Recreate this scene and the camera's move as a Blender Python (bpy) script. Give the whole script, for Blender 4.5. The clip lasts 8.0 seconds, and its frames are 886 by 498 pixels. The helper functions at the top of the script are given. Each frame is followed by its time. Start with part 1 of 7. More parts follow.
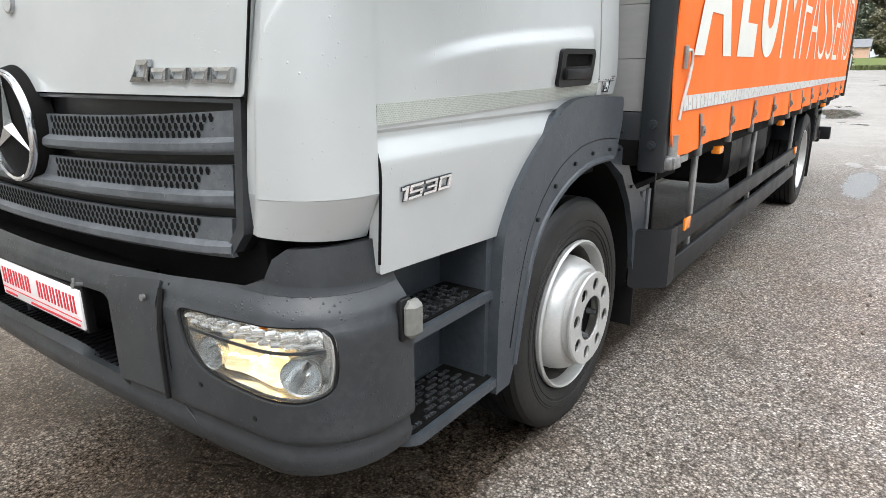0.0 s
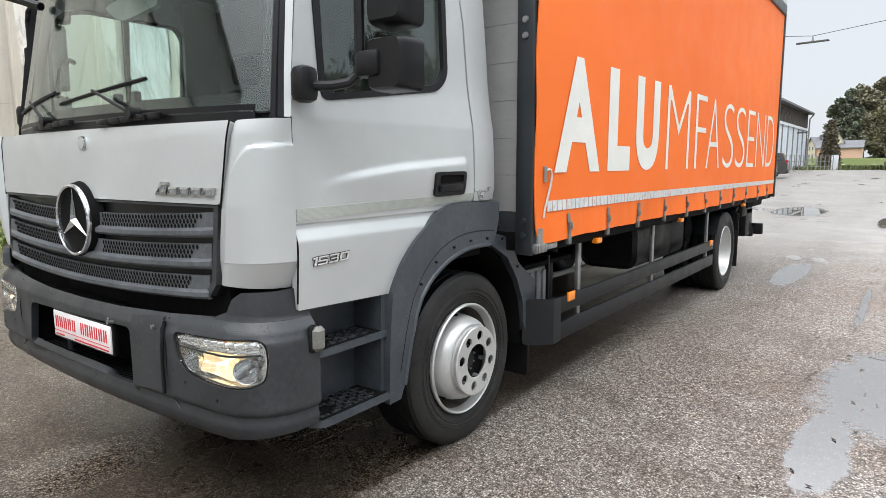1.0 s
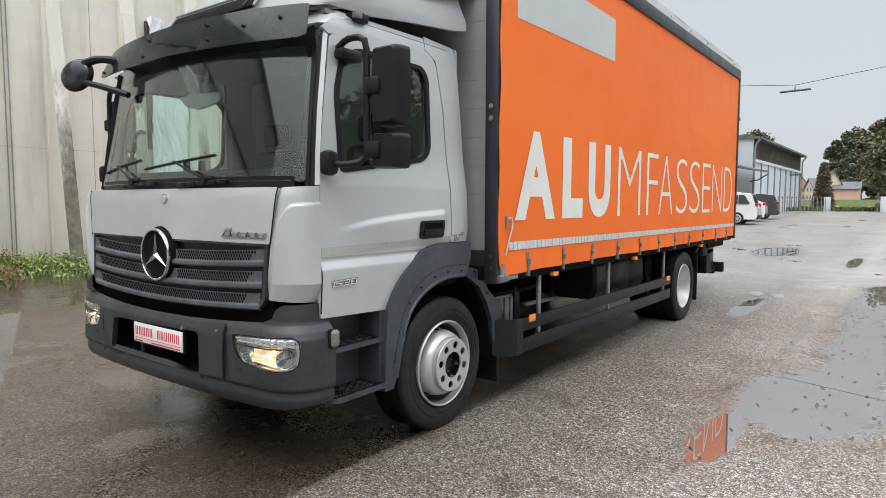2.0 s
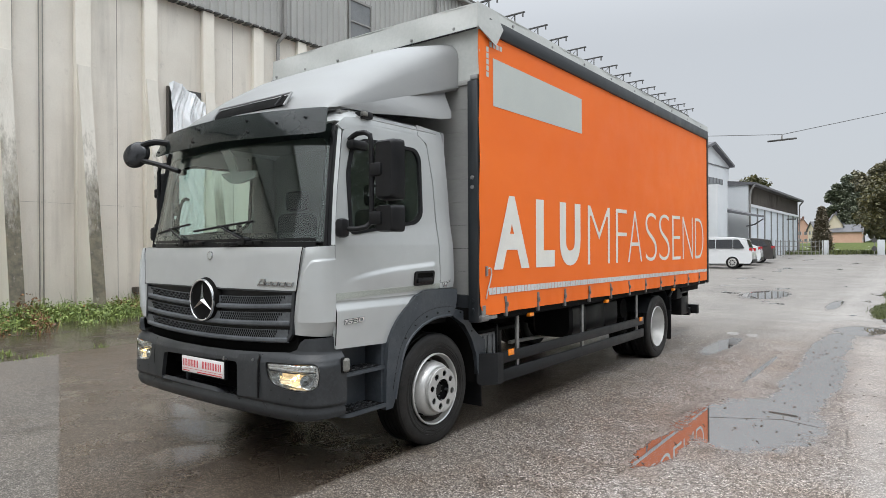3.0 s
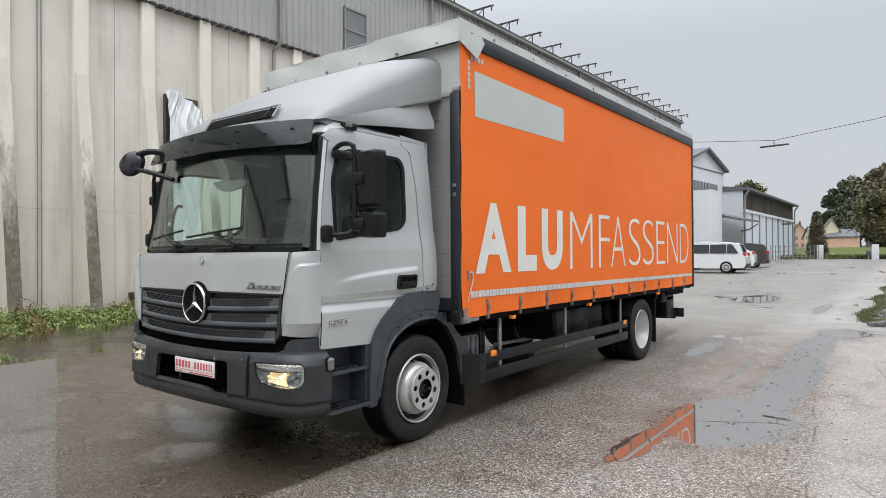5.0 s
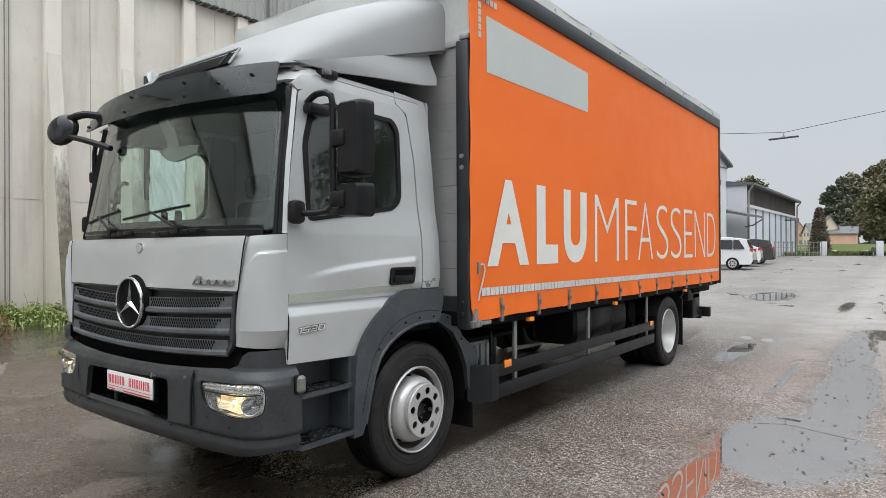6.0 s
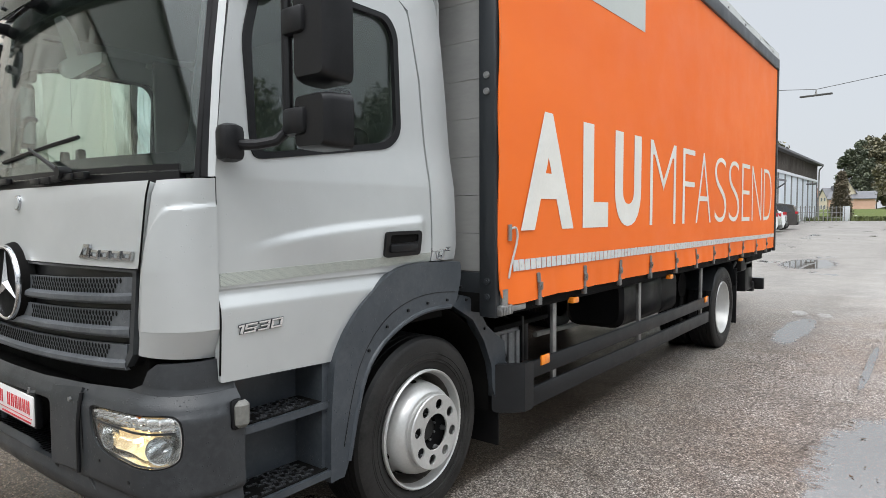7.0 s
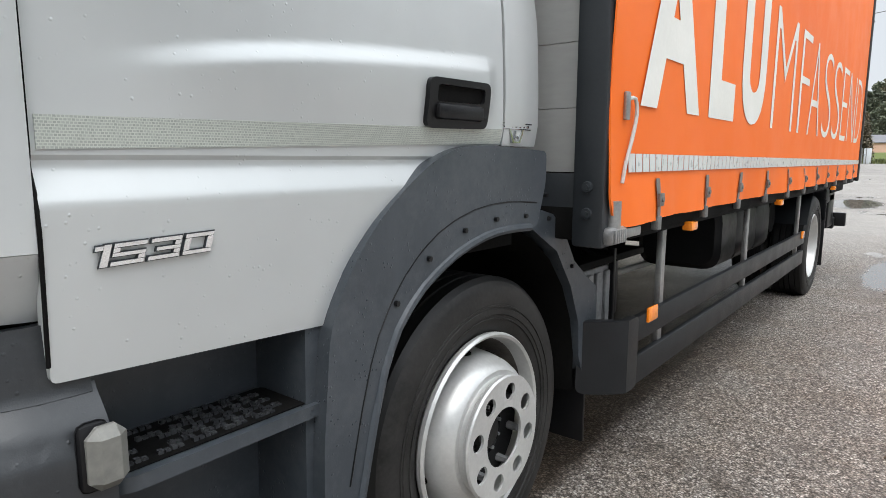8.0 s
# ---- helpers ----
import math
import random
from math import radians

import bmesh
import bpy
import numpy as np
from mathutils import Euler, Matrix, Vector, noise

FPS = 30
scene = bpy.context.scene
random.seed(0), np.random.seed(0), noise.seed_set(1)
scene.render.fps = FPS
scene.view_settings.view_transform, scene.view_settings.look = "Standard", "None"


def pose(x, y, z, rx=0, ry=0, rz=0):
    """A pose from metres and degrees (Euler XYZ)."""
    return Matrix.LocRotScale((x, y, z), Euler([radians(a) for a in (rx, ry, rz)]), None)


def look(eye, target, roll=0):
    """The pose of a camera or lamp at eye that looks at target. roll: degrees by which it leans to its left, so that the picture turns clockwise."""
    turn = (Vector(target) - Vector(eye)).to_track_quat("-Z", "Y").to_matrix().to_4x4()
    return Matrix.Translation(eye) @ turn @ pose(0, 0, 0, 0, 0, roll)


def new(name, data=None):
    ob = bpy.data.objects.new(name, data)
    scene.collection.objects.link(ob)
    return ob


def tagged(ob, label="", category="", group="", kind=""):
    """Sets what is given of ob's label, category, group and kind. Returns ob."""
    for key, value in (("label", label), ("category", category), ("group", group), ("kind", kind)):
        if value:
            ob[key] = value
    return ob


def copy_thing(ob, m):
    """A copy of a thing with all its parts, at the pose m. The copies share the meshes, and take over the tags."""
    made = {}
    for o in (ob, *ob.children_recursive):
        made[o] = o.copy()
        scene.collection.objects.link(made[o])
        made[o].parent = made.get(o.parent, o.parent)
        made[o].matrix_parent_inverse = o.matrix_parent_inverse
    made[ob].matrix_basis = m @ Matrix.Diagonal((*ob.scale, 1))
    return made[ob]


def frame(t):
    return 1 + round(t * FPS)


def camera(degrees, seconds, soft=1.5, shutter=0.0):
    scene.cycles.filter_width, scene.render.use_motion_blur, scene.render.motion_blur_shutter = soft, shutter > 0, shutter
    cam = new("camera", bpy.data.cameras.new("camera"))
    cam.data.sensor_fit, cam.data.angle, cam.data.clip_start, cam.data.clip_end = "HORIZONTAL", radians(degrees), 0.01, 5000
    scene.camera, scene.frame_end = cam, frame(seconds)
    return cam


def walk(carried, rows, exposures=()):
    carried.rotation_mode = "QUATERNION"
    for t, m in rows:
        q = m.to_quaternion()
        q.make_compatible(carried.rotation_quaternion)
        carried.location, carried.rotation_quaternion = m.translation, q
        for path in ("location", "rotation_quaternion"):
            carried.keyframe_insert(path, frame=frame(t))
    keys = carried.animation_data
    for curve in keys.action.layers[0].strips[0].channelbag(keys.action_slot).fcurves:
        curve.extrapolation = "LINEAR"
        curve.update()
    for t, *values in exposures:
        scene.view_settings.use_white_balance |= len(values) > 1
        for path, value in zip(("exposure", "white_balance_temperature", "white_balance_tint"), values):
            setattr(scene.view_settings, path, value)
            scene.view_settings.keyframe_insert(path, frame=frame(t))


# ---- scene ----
cam = camera(70.5, 8.0, soft=0.85)
PATH = [
    (0, (1.95, -1.898, 1.264), (0.811, -0.352, 0.706), -0.5),
    (0.5, (2.368, -2.108, 1.319), (1.195, -0.54, 0.912), -0.3),
    (1, (2.766, -2.354, 1.344), (1.574, -0.77, 1.075), -0.2),
    (1.5, (3.131, -2.678, 1.38), (1.926, -1.092, 1.193), -0.2),
    (1.7, (3.234, -2.827, 1.394), (2.033, -1.237, 1.225), 0.1),
    (2.8, (3.926, -3.544, 1.469), (2.71, -1.958, 1.418), -0.3),
    (3, (4.024, -3.67, 1.476), (2.806, -2.083, 1.473), -0.3),
    (3.5, (4.26, -3.907, 1.512), (3.042, -2.321, 1.543), -0.3),
    (4, (4.409, -4.018, 1.495), (3.191, -2.432, 1.524), -0.4),
    (4.5, (4.39, -3.97, 1.491), (3.174, -2.382, 1.513), -0.4),
    (6, (3.6, -2.99, 1.412), (2.394, -1.395, 1.415), -0.3),
    (6.5, (3.227, -2.547, 1.398), (2.024, -0.95, 1.388), -0.3),
    (7, (2.874, -2.086, 1.375), (1.644, -0.513, 1.268), -0.3),
    (7.5, (2.455, -1.654, 1.313), (1.212, -0.107, 1.065), -0.1),
    (8, (1.997, -1.273, 1.144), (0.768, 0.278, 0.853), 0.2),
]
walk(cam, [(t, look(eye, target, roll)) for t, eye, target, roll in PATH],
     exposures=[(0.0, 0.72), (0.5, 0.57), (1.0, 0.43), (1.5, 0.28), (3.0, 0.0), (4.5, 0.0), (6.0, 0.0), (6.5, 0.05), (7.0, 0.22), (7.5, 0.28), (8.0, 0.38)])


# ---- world, sun ----
world = bpy.data.worlds.new("overcast")
scene.world = world
world.use_nodes = True
wn, wl = world.node_tree.nodes, world.node_tree.links
wn.clear()
sky = wn.new("ShaderNodeTexSky")
sky.sky_type, sky.sun_disc = "NISHITA", False
sky.sun_elevation, sky.sun_rotation = radians(48), radians(200)
sky.dust_density, sky.air_density = 4.0, 1.0
bg_sky, bg_cloud = wn.new("ShaderNodeBackground"), wn.new("ShaderNodeBackground")
bg_sky.inputs["Strength"].default_value = 0.012
cloud_noise, cloud_ramp = wn.new("ShaderNodeTexNoise"), wn.new("ShaderNodeValToRGB")
cloud_noise.inputs["Scale"].default_value, cloud_noise.inputs["Detail"].default_value = 1.6, 4
cloud_ramp.color_ramp.elements[0].color = (0.865, 0.93, 1.0, 1)
cloud_ramp.color_ramp.elements[1].color = (0.945, 0.98, 1.03, 1)
# an overcast dome: brighter towards the zenith
where, height, dome = wn.new("ShaderNodeTexCoord"), wn.new("ShaderNodeSeparateXYZ"), wn.new("ShaderNodeMapRange")
wl.new(where.outputs["Generated"], height.inputs[0])
wl.new(height.outputs["Z"], dome.inputs["Value"])
dome.interpolation_type = "SMOOTHSTEP"
for key, value in (("From Min", 0.28), ("From Max", 0.85), ("To Min", 0.62), ("To Max", 2.6)):
    dome.inputs[key].default_value = value
wl.new(dome.outputs["Result"], bg_cloud.inputs["Strength"])
wl.new(cloud_noise.outputs["Fac"], cloud_ramp.inputs["Fac"])
wl.new(cloud_ramp.outputs["Color"], bg_cloud.inputs["Color"])
add = wn.new("ShaderNodeAddShader")
wout = wn.new("ShaderNodeOutputWorld")
wl.new(sky.outputs["Color"], bg_sky.inputs["Color"])
wl.new(bg_sky.outputs[0], add.inputs[0])
wl.new(bg_cloud.outputs[0], add.inputs[1])
wl.new(add.outputs[0], wout.inputs["Surface"])
sun_data = bpy.data.lights.new("sun", "SUN")
sun_data.energy, sun_data.angle, sun_data.color = 1.1, radians(40), (1.0, 0.97, 0.93)
sun = new("sun", sun_data)
sun.matrix_world = look((6, -9, 20), (0, 0, 0))


# ---- materials ----
class Nodes:
    """A node material with short ways to add nodes."""

    def __init__(self, name):
        self.m = bpy.data.materials.new(name)
        self.m.use_nodes = True
        self.t = self.m.node_tree
        self.bsdf = self.t.nodes["Principled BSDF"]
        self.out = self.t.nodes["Material Output"]

    def n(self, kind, **values):
        node = self.t.nodes.new(kind)
        for key, value in values.items():
            node.inputs[key.replace("_", " ")].default_value = value
        return node

    def link(self, a, b):
        self.t.links.new(a, b)

    def coords(self, scale=(1, 1, 1), loc=(0, 0, 0), space="Object"):
        c = self.t.nodes.new("ShaderNodeTexCoord")
        mp = self.t.nodes.new("ShaderNodeMapping")
        mp.inputs["Scale"].default_value, mp.inputs["Location"].default_value = scale, loc
        self.link(c.outputs[space], mp.inputs["Vector"])
        return mp.outputs["Vector"]

    def noise(self, scale, detail=3, rough=0.55, vec=None, distort=0):
        node = self.n("ShaderNodeTexNoise", Scale=scale, Detail=detail, Roughness=rough, Distortion=distort)
        self.link(vec if vec is not None else self.coords(), node.inputs["Vector"])
        return node.outputs["Fac"]

    def ramp(self, fac, stops):
        node = self.t.nodes.new("ShaderNodeValToRGB")
        r = node.color_ramp
        while len(r.elements) < len(stops):
            r.elements.new(0.5)
        for e, (p, c) in zip(r.elements, stops):
            e.position = p
            e.color = (*c, 1) if isinstance(c, tuple) else (c, c, c, 1)
        self.link(fac, node.inputs["Fac"])
        return node.outputs["Color"]

    def math(self, op, a, b=None, clamp=False):
        node = self.t.nodes.new("ShaderNodeMath")
        node.operation, node.use_clamp = op, clamp
        for i, v in enumerate((a, b)):
            if v is None:
                continue
            if isinstance(v, (int, float)):
                node.inputs[i].default_value = v
            else:
                self.link(v, node.inputs[i])
        return node.outputs[0]

    def mix(self, fac, a, b, mode="MIX"):
        node = self.t.nodes.new("ShaderNodeMix")
        node.data_type, node.blend_type = "RGBA", mode
        for sock, v in ((node.inputs[0], fac), (node.inputs[6], a), (node.inputs[7], b)):
            if isinstance(v, (int, float)):
                sock.default_value = v
            elif isinstance(v, tuple):
                sock.default_value = (*v, 1)
            else:
                self.link(v, sock)
        return node.outputs[2]

    def bump(self, height, strength, distance=0.01):
        node = self.n("ShaderNodeBump", Strength=strength, Distance=distance)
        self.link(height, node.inputs["Height"])
        self.link(node.outputs["Normal"], self.bsdf.inputs["Normal"])
        return node

    def set(self, **values):
        for key, value in values.items():
            sock = self.bsdf.inputs[key.replace("_", " ")]
            if isinstance(value, (int, float)):
                sock.default_value = value
            elif isinstance(value, tuple):
                sock.default_value = (*value, 1)
            else:
                self.link(value, sock)
        return self


def surface(name, a, b, scale=6, rough=(0.4, 0.6), grain=60, bump=0.1, metallic=0.0, coat=0.0, detail=4, dist=0.004, stretch=(1, 1, 1), spec=0.5):
    """A surface whose colour drifts between a and b at two scales, with fine relief."""
    k = Nodes(name)
    v = k.coords(stretch)
    big, fine = k.noise(scale, detail, 0.6, v), k.noise(grain, 3, 0.6, v)
    fac = k.math("ADD", k.math("MULTIPLY", big, 0.7), k.math("MULTIPLY", fine, 0.3))
    k.set(Base_Color=k.ramp(fac, [(0.34, a), (0.66, b)]), Roughness=k.ramp(big, [(0.3, rough[0]), (0.7, rough[1])]), Metallic=metallic, Coat_Weight=coat, Specular_IOR_Level=spec)
    k.bump(fine, bump, dist)
    return k.m


def wet_paint(name, a, b, metallic, rough, drops=0.5, coat=0.35, spec=0.5):
    """Car paint with rain drops standing on it."""
    k = Nodes(name)
    big = k.noise(2.5, 4)
    vor = k.n("ShaderNodeTexVoronoi", Scale=70.0, Randomness=1.0)
    k.link(k.coords(), vor.inputs["Vector"])
    spot = k.ramp(vor.outputs["Distance"], [(0.0, 1.0), (0.20, 0.0)])
    some = k.ramp(k.noise(22, 2), [(0.54, 0.0), (0.60, 1.0)])
    h = k.math("MULTIPLY", spot, some)
    k.set(Base_Color=k.ramp(big, [(0.35, a), (0.65, b)]), Metallic=metallic, Roughness=k.ramp(k.noise(9, 3), [(0.3, rough), (0.7, rough + 0.1)]), Coat_Weight=coat, Coat_Roughness=0.10, Specular_IOR_Level=spec)
    k.bump(h, drops, 0.0025)
    return k.m


def worn_plastic(name, a, b, worn, rough):
    """Wet unpainted plastic: drops, pale rubbed patches and run marks."""
    k = Nodes(name)
    vor = k.n("ShaderNodeTexVoronoi", Scale=85.0, Randomness=1.0)
    k.link(k.coords(), vor.inputs["Vector"])
    drop = k.math("MULTIPLY", k.ramp(vor.outputs["Distance"], [(0.0, 1.0), (0.26, 0.0)]), k.ramp(k.noise(14, 2), [(0.50, 0.0), (0.58, 1.0)]))
    base = k.ramp(k.noise(3, 5, 0.6), [(0.35, a), (0.65, b)])
    rub = k.ramp(k.math("ADD", k.math("MULTIPLY", k.noise(5, 5, 0.7), 0.6), k.math("MULTIPLY", k.noise(46, 4, 0.7), 0.4)), [(0.46, 0.0), (0.62, 1.0)])
    run = k.ramp(k.noise(1.0, 4, 0.6, k.coords((16, 16, 0.8))), [(0.50, 0.0), (0.70, 1.0)])
    base = k.mix(k.math("MULTIPLY", k.math("MAXIMUM", rub, k.math("MULTIPLY", run, 0.5)), 0.55), base, worn)
    wet = k.ramp(k.noise(4, 4), [(0.35, rough), (0.65, rough + 0.2)])
    k.set(Base_Color=base, Roughness=k.math("SUBTRACT", wet, k.math("MULTIPLY", drop, 0.15)), Specular_IOR_Level=0.42)
    k.bump(k.math("ADD", drop, k.math("MULTIPLY", k.noise(420, 2), 0.12)), 0.6, 0.0025)
    return k.m


silver = wet_paint("silver_paint", (0.462, 0.478, 0.474), (0.510, 0.526, 0.522), 0.30, 0.36, spec=0.4)
spoiler_silver = surface("satin_silver", (0.27, 0.275, 0.275), (0.31, 0.315, 0.31), 2.5, (0.42, 0.52), 200, 0.05, metallic=0.25, dist=0.001)
grey_plastic = worn_plastic("grey_plastic", (0.033, 0.040, 0.048), (0.049, 0.057, 0.066), (0.076, 0.083, 0.091), 0.30)
bumper_plastic = worn_plastic("bumper_plastic", (0.021, 0.023, 0.0255), (0.031, 0.034, 0.037), (0.050, 0.053, 0.056), 0.30)
dark_grey = surface("anthracite_paint", (0.016, 0.019, 0.022), (0.026, 0.030, 0.034), 4, (0.35, 0.5), 120, 0.08, dist=0.002)
wet_stud = surface("wet_worn_plastic", (0.018, 0.019, 0.021), (0.050, 0.052, 0.055), 30, (0.18, 0.35), 200, 0.2, dist=0.002)
slat_grey = worn_plastic("worn_grille_plastic", (0.052, 0.057, 0.063), (0.078, 0.085, 0.093), (0.135, 0.142, 0.150), 0.30)
guard_black = surface("satin_black_rail", (0.009, 0.010, 0.011), (0.017, 0.018, 0.020), 4, (0.34, 0.5), 240, 0.15, dist=0.002, spec=0.28)
black = surface("black_plastic", (0.005, 0.005, 0.0056), (0.011, 0.011, 0.012), 6, (0.28, 0.48), 160, 0.1, dist=0.002, spec=0.25)
underbody = surface("black_underbody", (0.003, 0.003, 0.003), (0.008, 0.0076, 0.0072), 5, (0.6, 0.85), 60, 0.2, spec=0.08)
rubber = surface("tyre_rubber", (0.004, 0.004, 0.004), (0.009, 0.009, 0.009), 7, (0.40, 0.65), 90, 0.15, dist=0.002, spec=0.3)
wall_rubber = surface("tyre_sidewall", (0.013, 0.0125, 0.0120), (0.034, 0.0325, 0.0310), 9, (0.42, 0.65), 90, 0.12, dist=0.002, spec=0.20)
rim_paint = surface("wheel_silver", (0.46, 0.46, 0.45), (0.60, 0.60, 0.58), 5, (0.28, 0.45), 90, 0.06, metallic=0.45, dist=0.001)
grimy_silver = surface("grimy_silver", (0.045, 0.038, 0.033), (0.16, 0.145, 0.13), 16, (0.45, 0.65), 90, 0.1, metallic=0.2, dist=0.001)
steel = surface("galvanised_steel", (0.25, 0.25, 0.25), (0.42, 0.42, 0.41), 14, (0.3, 0.5), 120, 0.1, metallic=0.8, dist=0.001)
box_grey = surface("dull_grey_box", (0.13, 0.134, 0.136), (0.24, 0.243, 0.245), 9, (0.45, 0.65), 80, 0.15, dist=0.002, spec=0.3)
strap_grey = surface("dull_strap_metal", (0.12, 0.12, 0.118), (0.24, 0.238, 0.232), 20, (0.35, 0.55), 120, 0.2, metallic=0.5, dist=0.001)
alu = surface("aluminium_boards", (0.32, 0.32, 0.31), (0.39, 0.39, 0.375), 3, (0.4, 0.55), 60, 0.05, metallic=0.25, stretch=(0.3, 1, 1))
tinted_mirror = surface("tinted_mirror", (0.035, 0.037, 0.040), (0.06, 0.062, 0.065), 5, (0.04, 0.08), 60, 0.02, metallic=0.6, dist=0.0005)
numeral_chrome = surface("numeral_chrome", (0.42, 0.43, 0.44), (0.62, 0.63, 0.64), 60, (0.08, 0.22), 160, 0.15, metallic=1.0, dist=0.001)
dark_chrome = surface("dark_chrome", (0.30, 0.31, 0.32), (0.42, 0.43, 0.44), 30, (0.10, 0.18), 60, 0.02, metallic=1.0, dist=0.0005)
chrome = surface("chrome", (0.72, 0.73, 0.74), (0.80, 0.81, 0.82), 5, (0.06, 0.12), 60, 0.02, metallic=1.0, dist=0.0005)
light_grey = surface("grey_tarpaulin", (0.42, 0.44, 0.42), (0.52, 0.53, 0.51), 2.5, (0.4, 0.55), 40, 0.15)
white_print = surface("white_print", (0.66, 0.65, 0.60), (0.74, 0.73, 0.68), 5, (0.4, 0.5), 60, 0.05)
grey_print = surface("grey_print", (0.44, 0.47, 0.45), (0.50, 0.53, 0.50), 2, (0.4, 0.5), 60, 0.05)
reflective = surface("reflective_tape", (0.50, 0.51, 0.50), (0.62, 0.62, 0.60), 30, (0.25, 0.35), 300, 0.2, dist=0.0008)


def honeycomb_tape():
    k = Nodes("pale_reflective_tape")
    sep = k.t.nodes.new("ShaderNodeSeparateXYZ")
    k.link(k.coords(), sep.inputs[0])
    flat = k.t.nodes.new("ShaderNodeCombineXYZ")
    k.link(sep.outputs[1], flat.inputs[0])
    k.link(sep.outputs[2], flat.inputs[1])
    cells = k.n("ShaderNodeTexBrick", Scale=1.0, Mortar_Size=0.0007, Mortar_Smooth=0.3, Brick_Width=0.0050, Row_Height=0.0040)
    k.link(flat.outputs[0], cells.inputs["Vector"])
    for key, c in (("Color1", (0.28, 0.30, 0.275)), ("Color2", (0.36, 0.385, 0.35)), ("Mortar", (0.46, 0.48, 0.43))):
        cells.inputs[key].default_value = (*c, 1)
    k.set(Base_Color=cells.outputs["Color"], Roughness=0.32)
    k.bump(cells.outputs["Fac"], 0.3, 0.0006)
    return k.m


amber = surface("amber_reflector", (0.85, 0.20, 0.01), (0.95, 0.30, 0.02), 40, (0.15, 0.25), 200, 0.2, coat=0.5, dist=0.001)
red_paint = surface("red_print", (0.55, 0.02, 0.03), (0.62, 0.03, 0.04), 20, (0.4, 0.5), 80, 0.02)
plate_white = surface("plate_white", (0.72, 0.70, 0.69), (0.78, 0.76, 0.75), 10, (0.3, 0.4), 80, 0.02)
seat_cloth = surface("seat_cloth", (0.015, 0.015, 0.017), (0.03, 0.03, 0.034), 8, (0.8, 0.95), 200, 0.2)
cab_lining = surface("cab_lining", (0.17, 0.172, 0.165), (0.23, 0.232, 0.22), 5, (0.7, 0.85), 120, 0.1)
white_paint = surface("white_paint", (0.66, 0.68, 0.69), (0.74, 0.75, 0.76), 3, (0.2, 0.3), 50, 0.02, coat=0.6)
red_lens = surface("red_lens", (0.40, 0.01, 0.02), (0.5, 0.02, 0.03), 30, (0.1, 0.2), 90, 0.02)
lamp_plastic = surface("aged_lamp_plastic", (0.10, 0.10, 0.092), (0.19, 0.187, 0.168), 14, (0.35, 0.5), 90, 0.1, dist=0.001)


def orange_tarp():
    k = Nodes("orange_tarpaulin")
    v = k.coords((1, 0.35, 1))
    big = k.noise(1.2, 4, 0.55, v)
    weave = k.noise(260, 1)
    k.set(Base_Color=k.ramp(big, [(0.3, (0.80, 0.150, 0.018)), (0.7, (0.88, 0.182, 0.026))]), Roughness=k.ramp(k.noise(3, 3), [(0.3, 0.46), (0.7, 0.60)]), Specular_IOR_Level=0.22)
    h = k.math("ADD", k.math("MULTIPLY", k.noise(2.2, 3, 0.5, v), 1.0), k.math("MULTIPLY", weave, 0.02))
    k.bump(h, 0.35, 0.02)
    return k.m


tape_yellow = honeycomb_tape()
orange = orange_tarp()


def glass_mat(name, tint, ior=1.5):
    k = Nodes(name)
    tr, gl, lw, mx = k.n("ShaderNodeBsdfTransparent"), k.n("ShaderNodeBsdfGlossy"), k.n("ShaderNodeLayerWeight", Blend=0.5), k.n("ShaderNodeMixShader")
    tr.inputs["Color"].default_value = (*tint, 1)
    gl.inputs["Roughness"].default_value = 0.01
    f0 = ((ior - 1) / (ior + 1)) ** 2
    fres = k.math("ADD", f0, k.math("MULTIPLY", k.math("POWER", lw.outputs["Facing"], 5.0), 1 - f0))
    k.link(fres, mx.inputs[0])
    k.link(tr.outputs[0], mx.inputs[1])
    k.link(gl.outputs[0], mx.inputs[2])
    k.link(mx.outputs[0], k.out.inputs["Surface"])
    return k.m


glass = glass_mat("cab_glass", (0.915, 0.985, 0.955), 1.75)


def acrylic():
    """Smoked acrylic: dark see-through body under a glossy wet skin with a dull dried film."""
    k = Nodes("smoked_acrylic")
    tr, mx = k.n("ShaderNodeBsdfTransparent"), k.n("ShaderNodeMixShader")
    tr.inputs["Color"].default_value = (0.30, 0.345, 0.33, 1)
    dull = k.ramp(k.noise(5, 5, 0.6), [(0.48, 0.0), (0.66, 1.0)])
    k.set(Base_Color=(0.020, 0.026, 0.025), Roughness=k.math("ADD", 0.05, k.math("MULTIPLY", dull, 0.25)), Coat_Weight=0.4, Coat_Roughness=0.04)
    k.link(k.math("ADD", 0.52, k.math("MULTIPLY", dull, 0.15)), mx.inputs[0])
    k.link(tr.outputs[0], mx.inputs[1])
    k.link(k.bsdf.outputs[0], mx.inputs[2])
    k.link(mx.outputs[0], k.out.inputs["Surface"])
    return k.m


smoke = acrylic()
clear = glass_mat("clear_lens", (0.93, 0.94, 0.94), 1.45)


def lamp_glow(name, colour, strength):
    k = Nodes(name)
    k.set(Base_Color=(0.8, 0.7, 0.5), Roughness=0.3, Emission_Color=colour, Emission_Strength=strength)
    return k.m


bulb_glow = lamp_glow("lit_bulb", (1.0, 0.72, 0.36), 10.0)


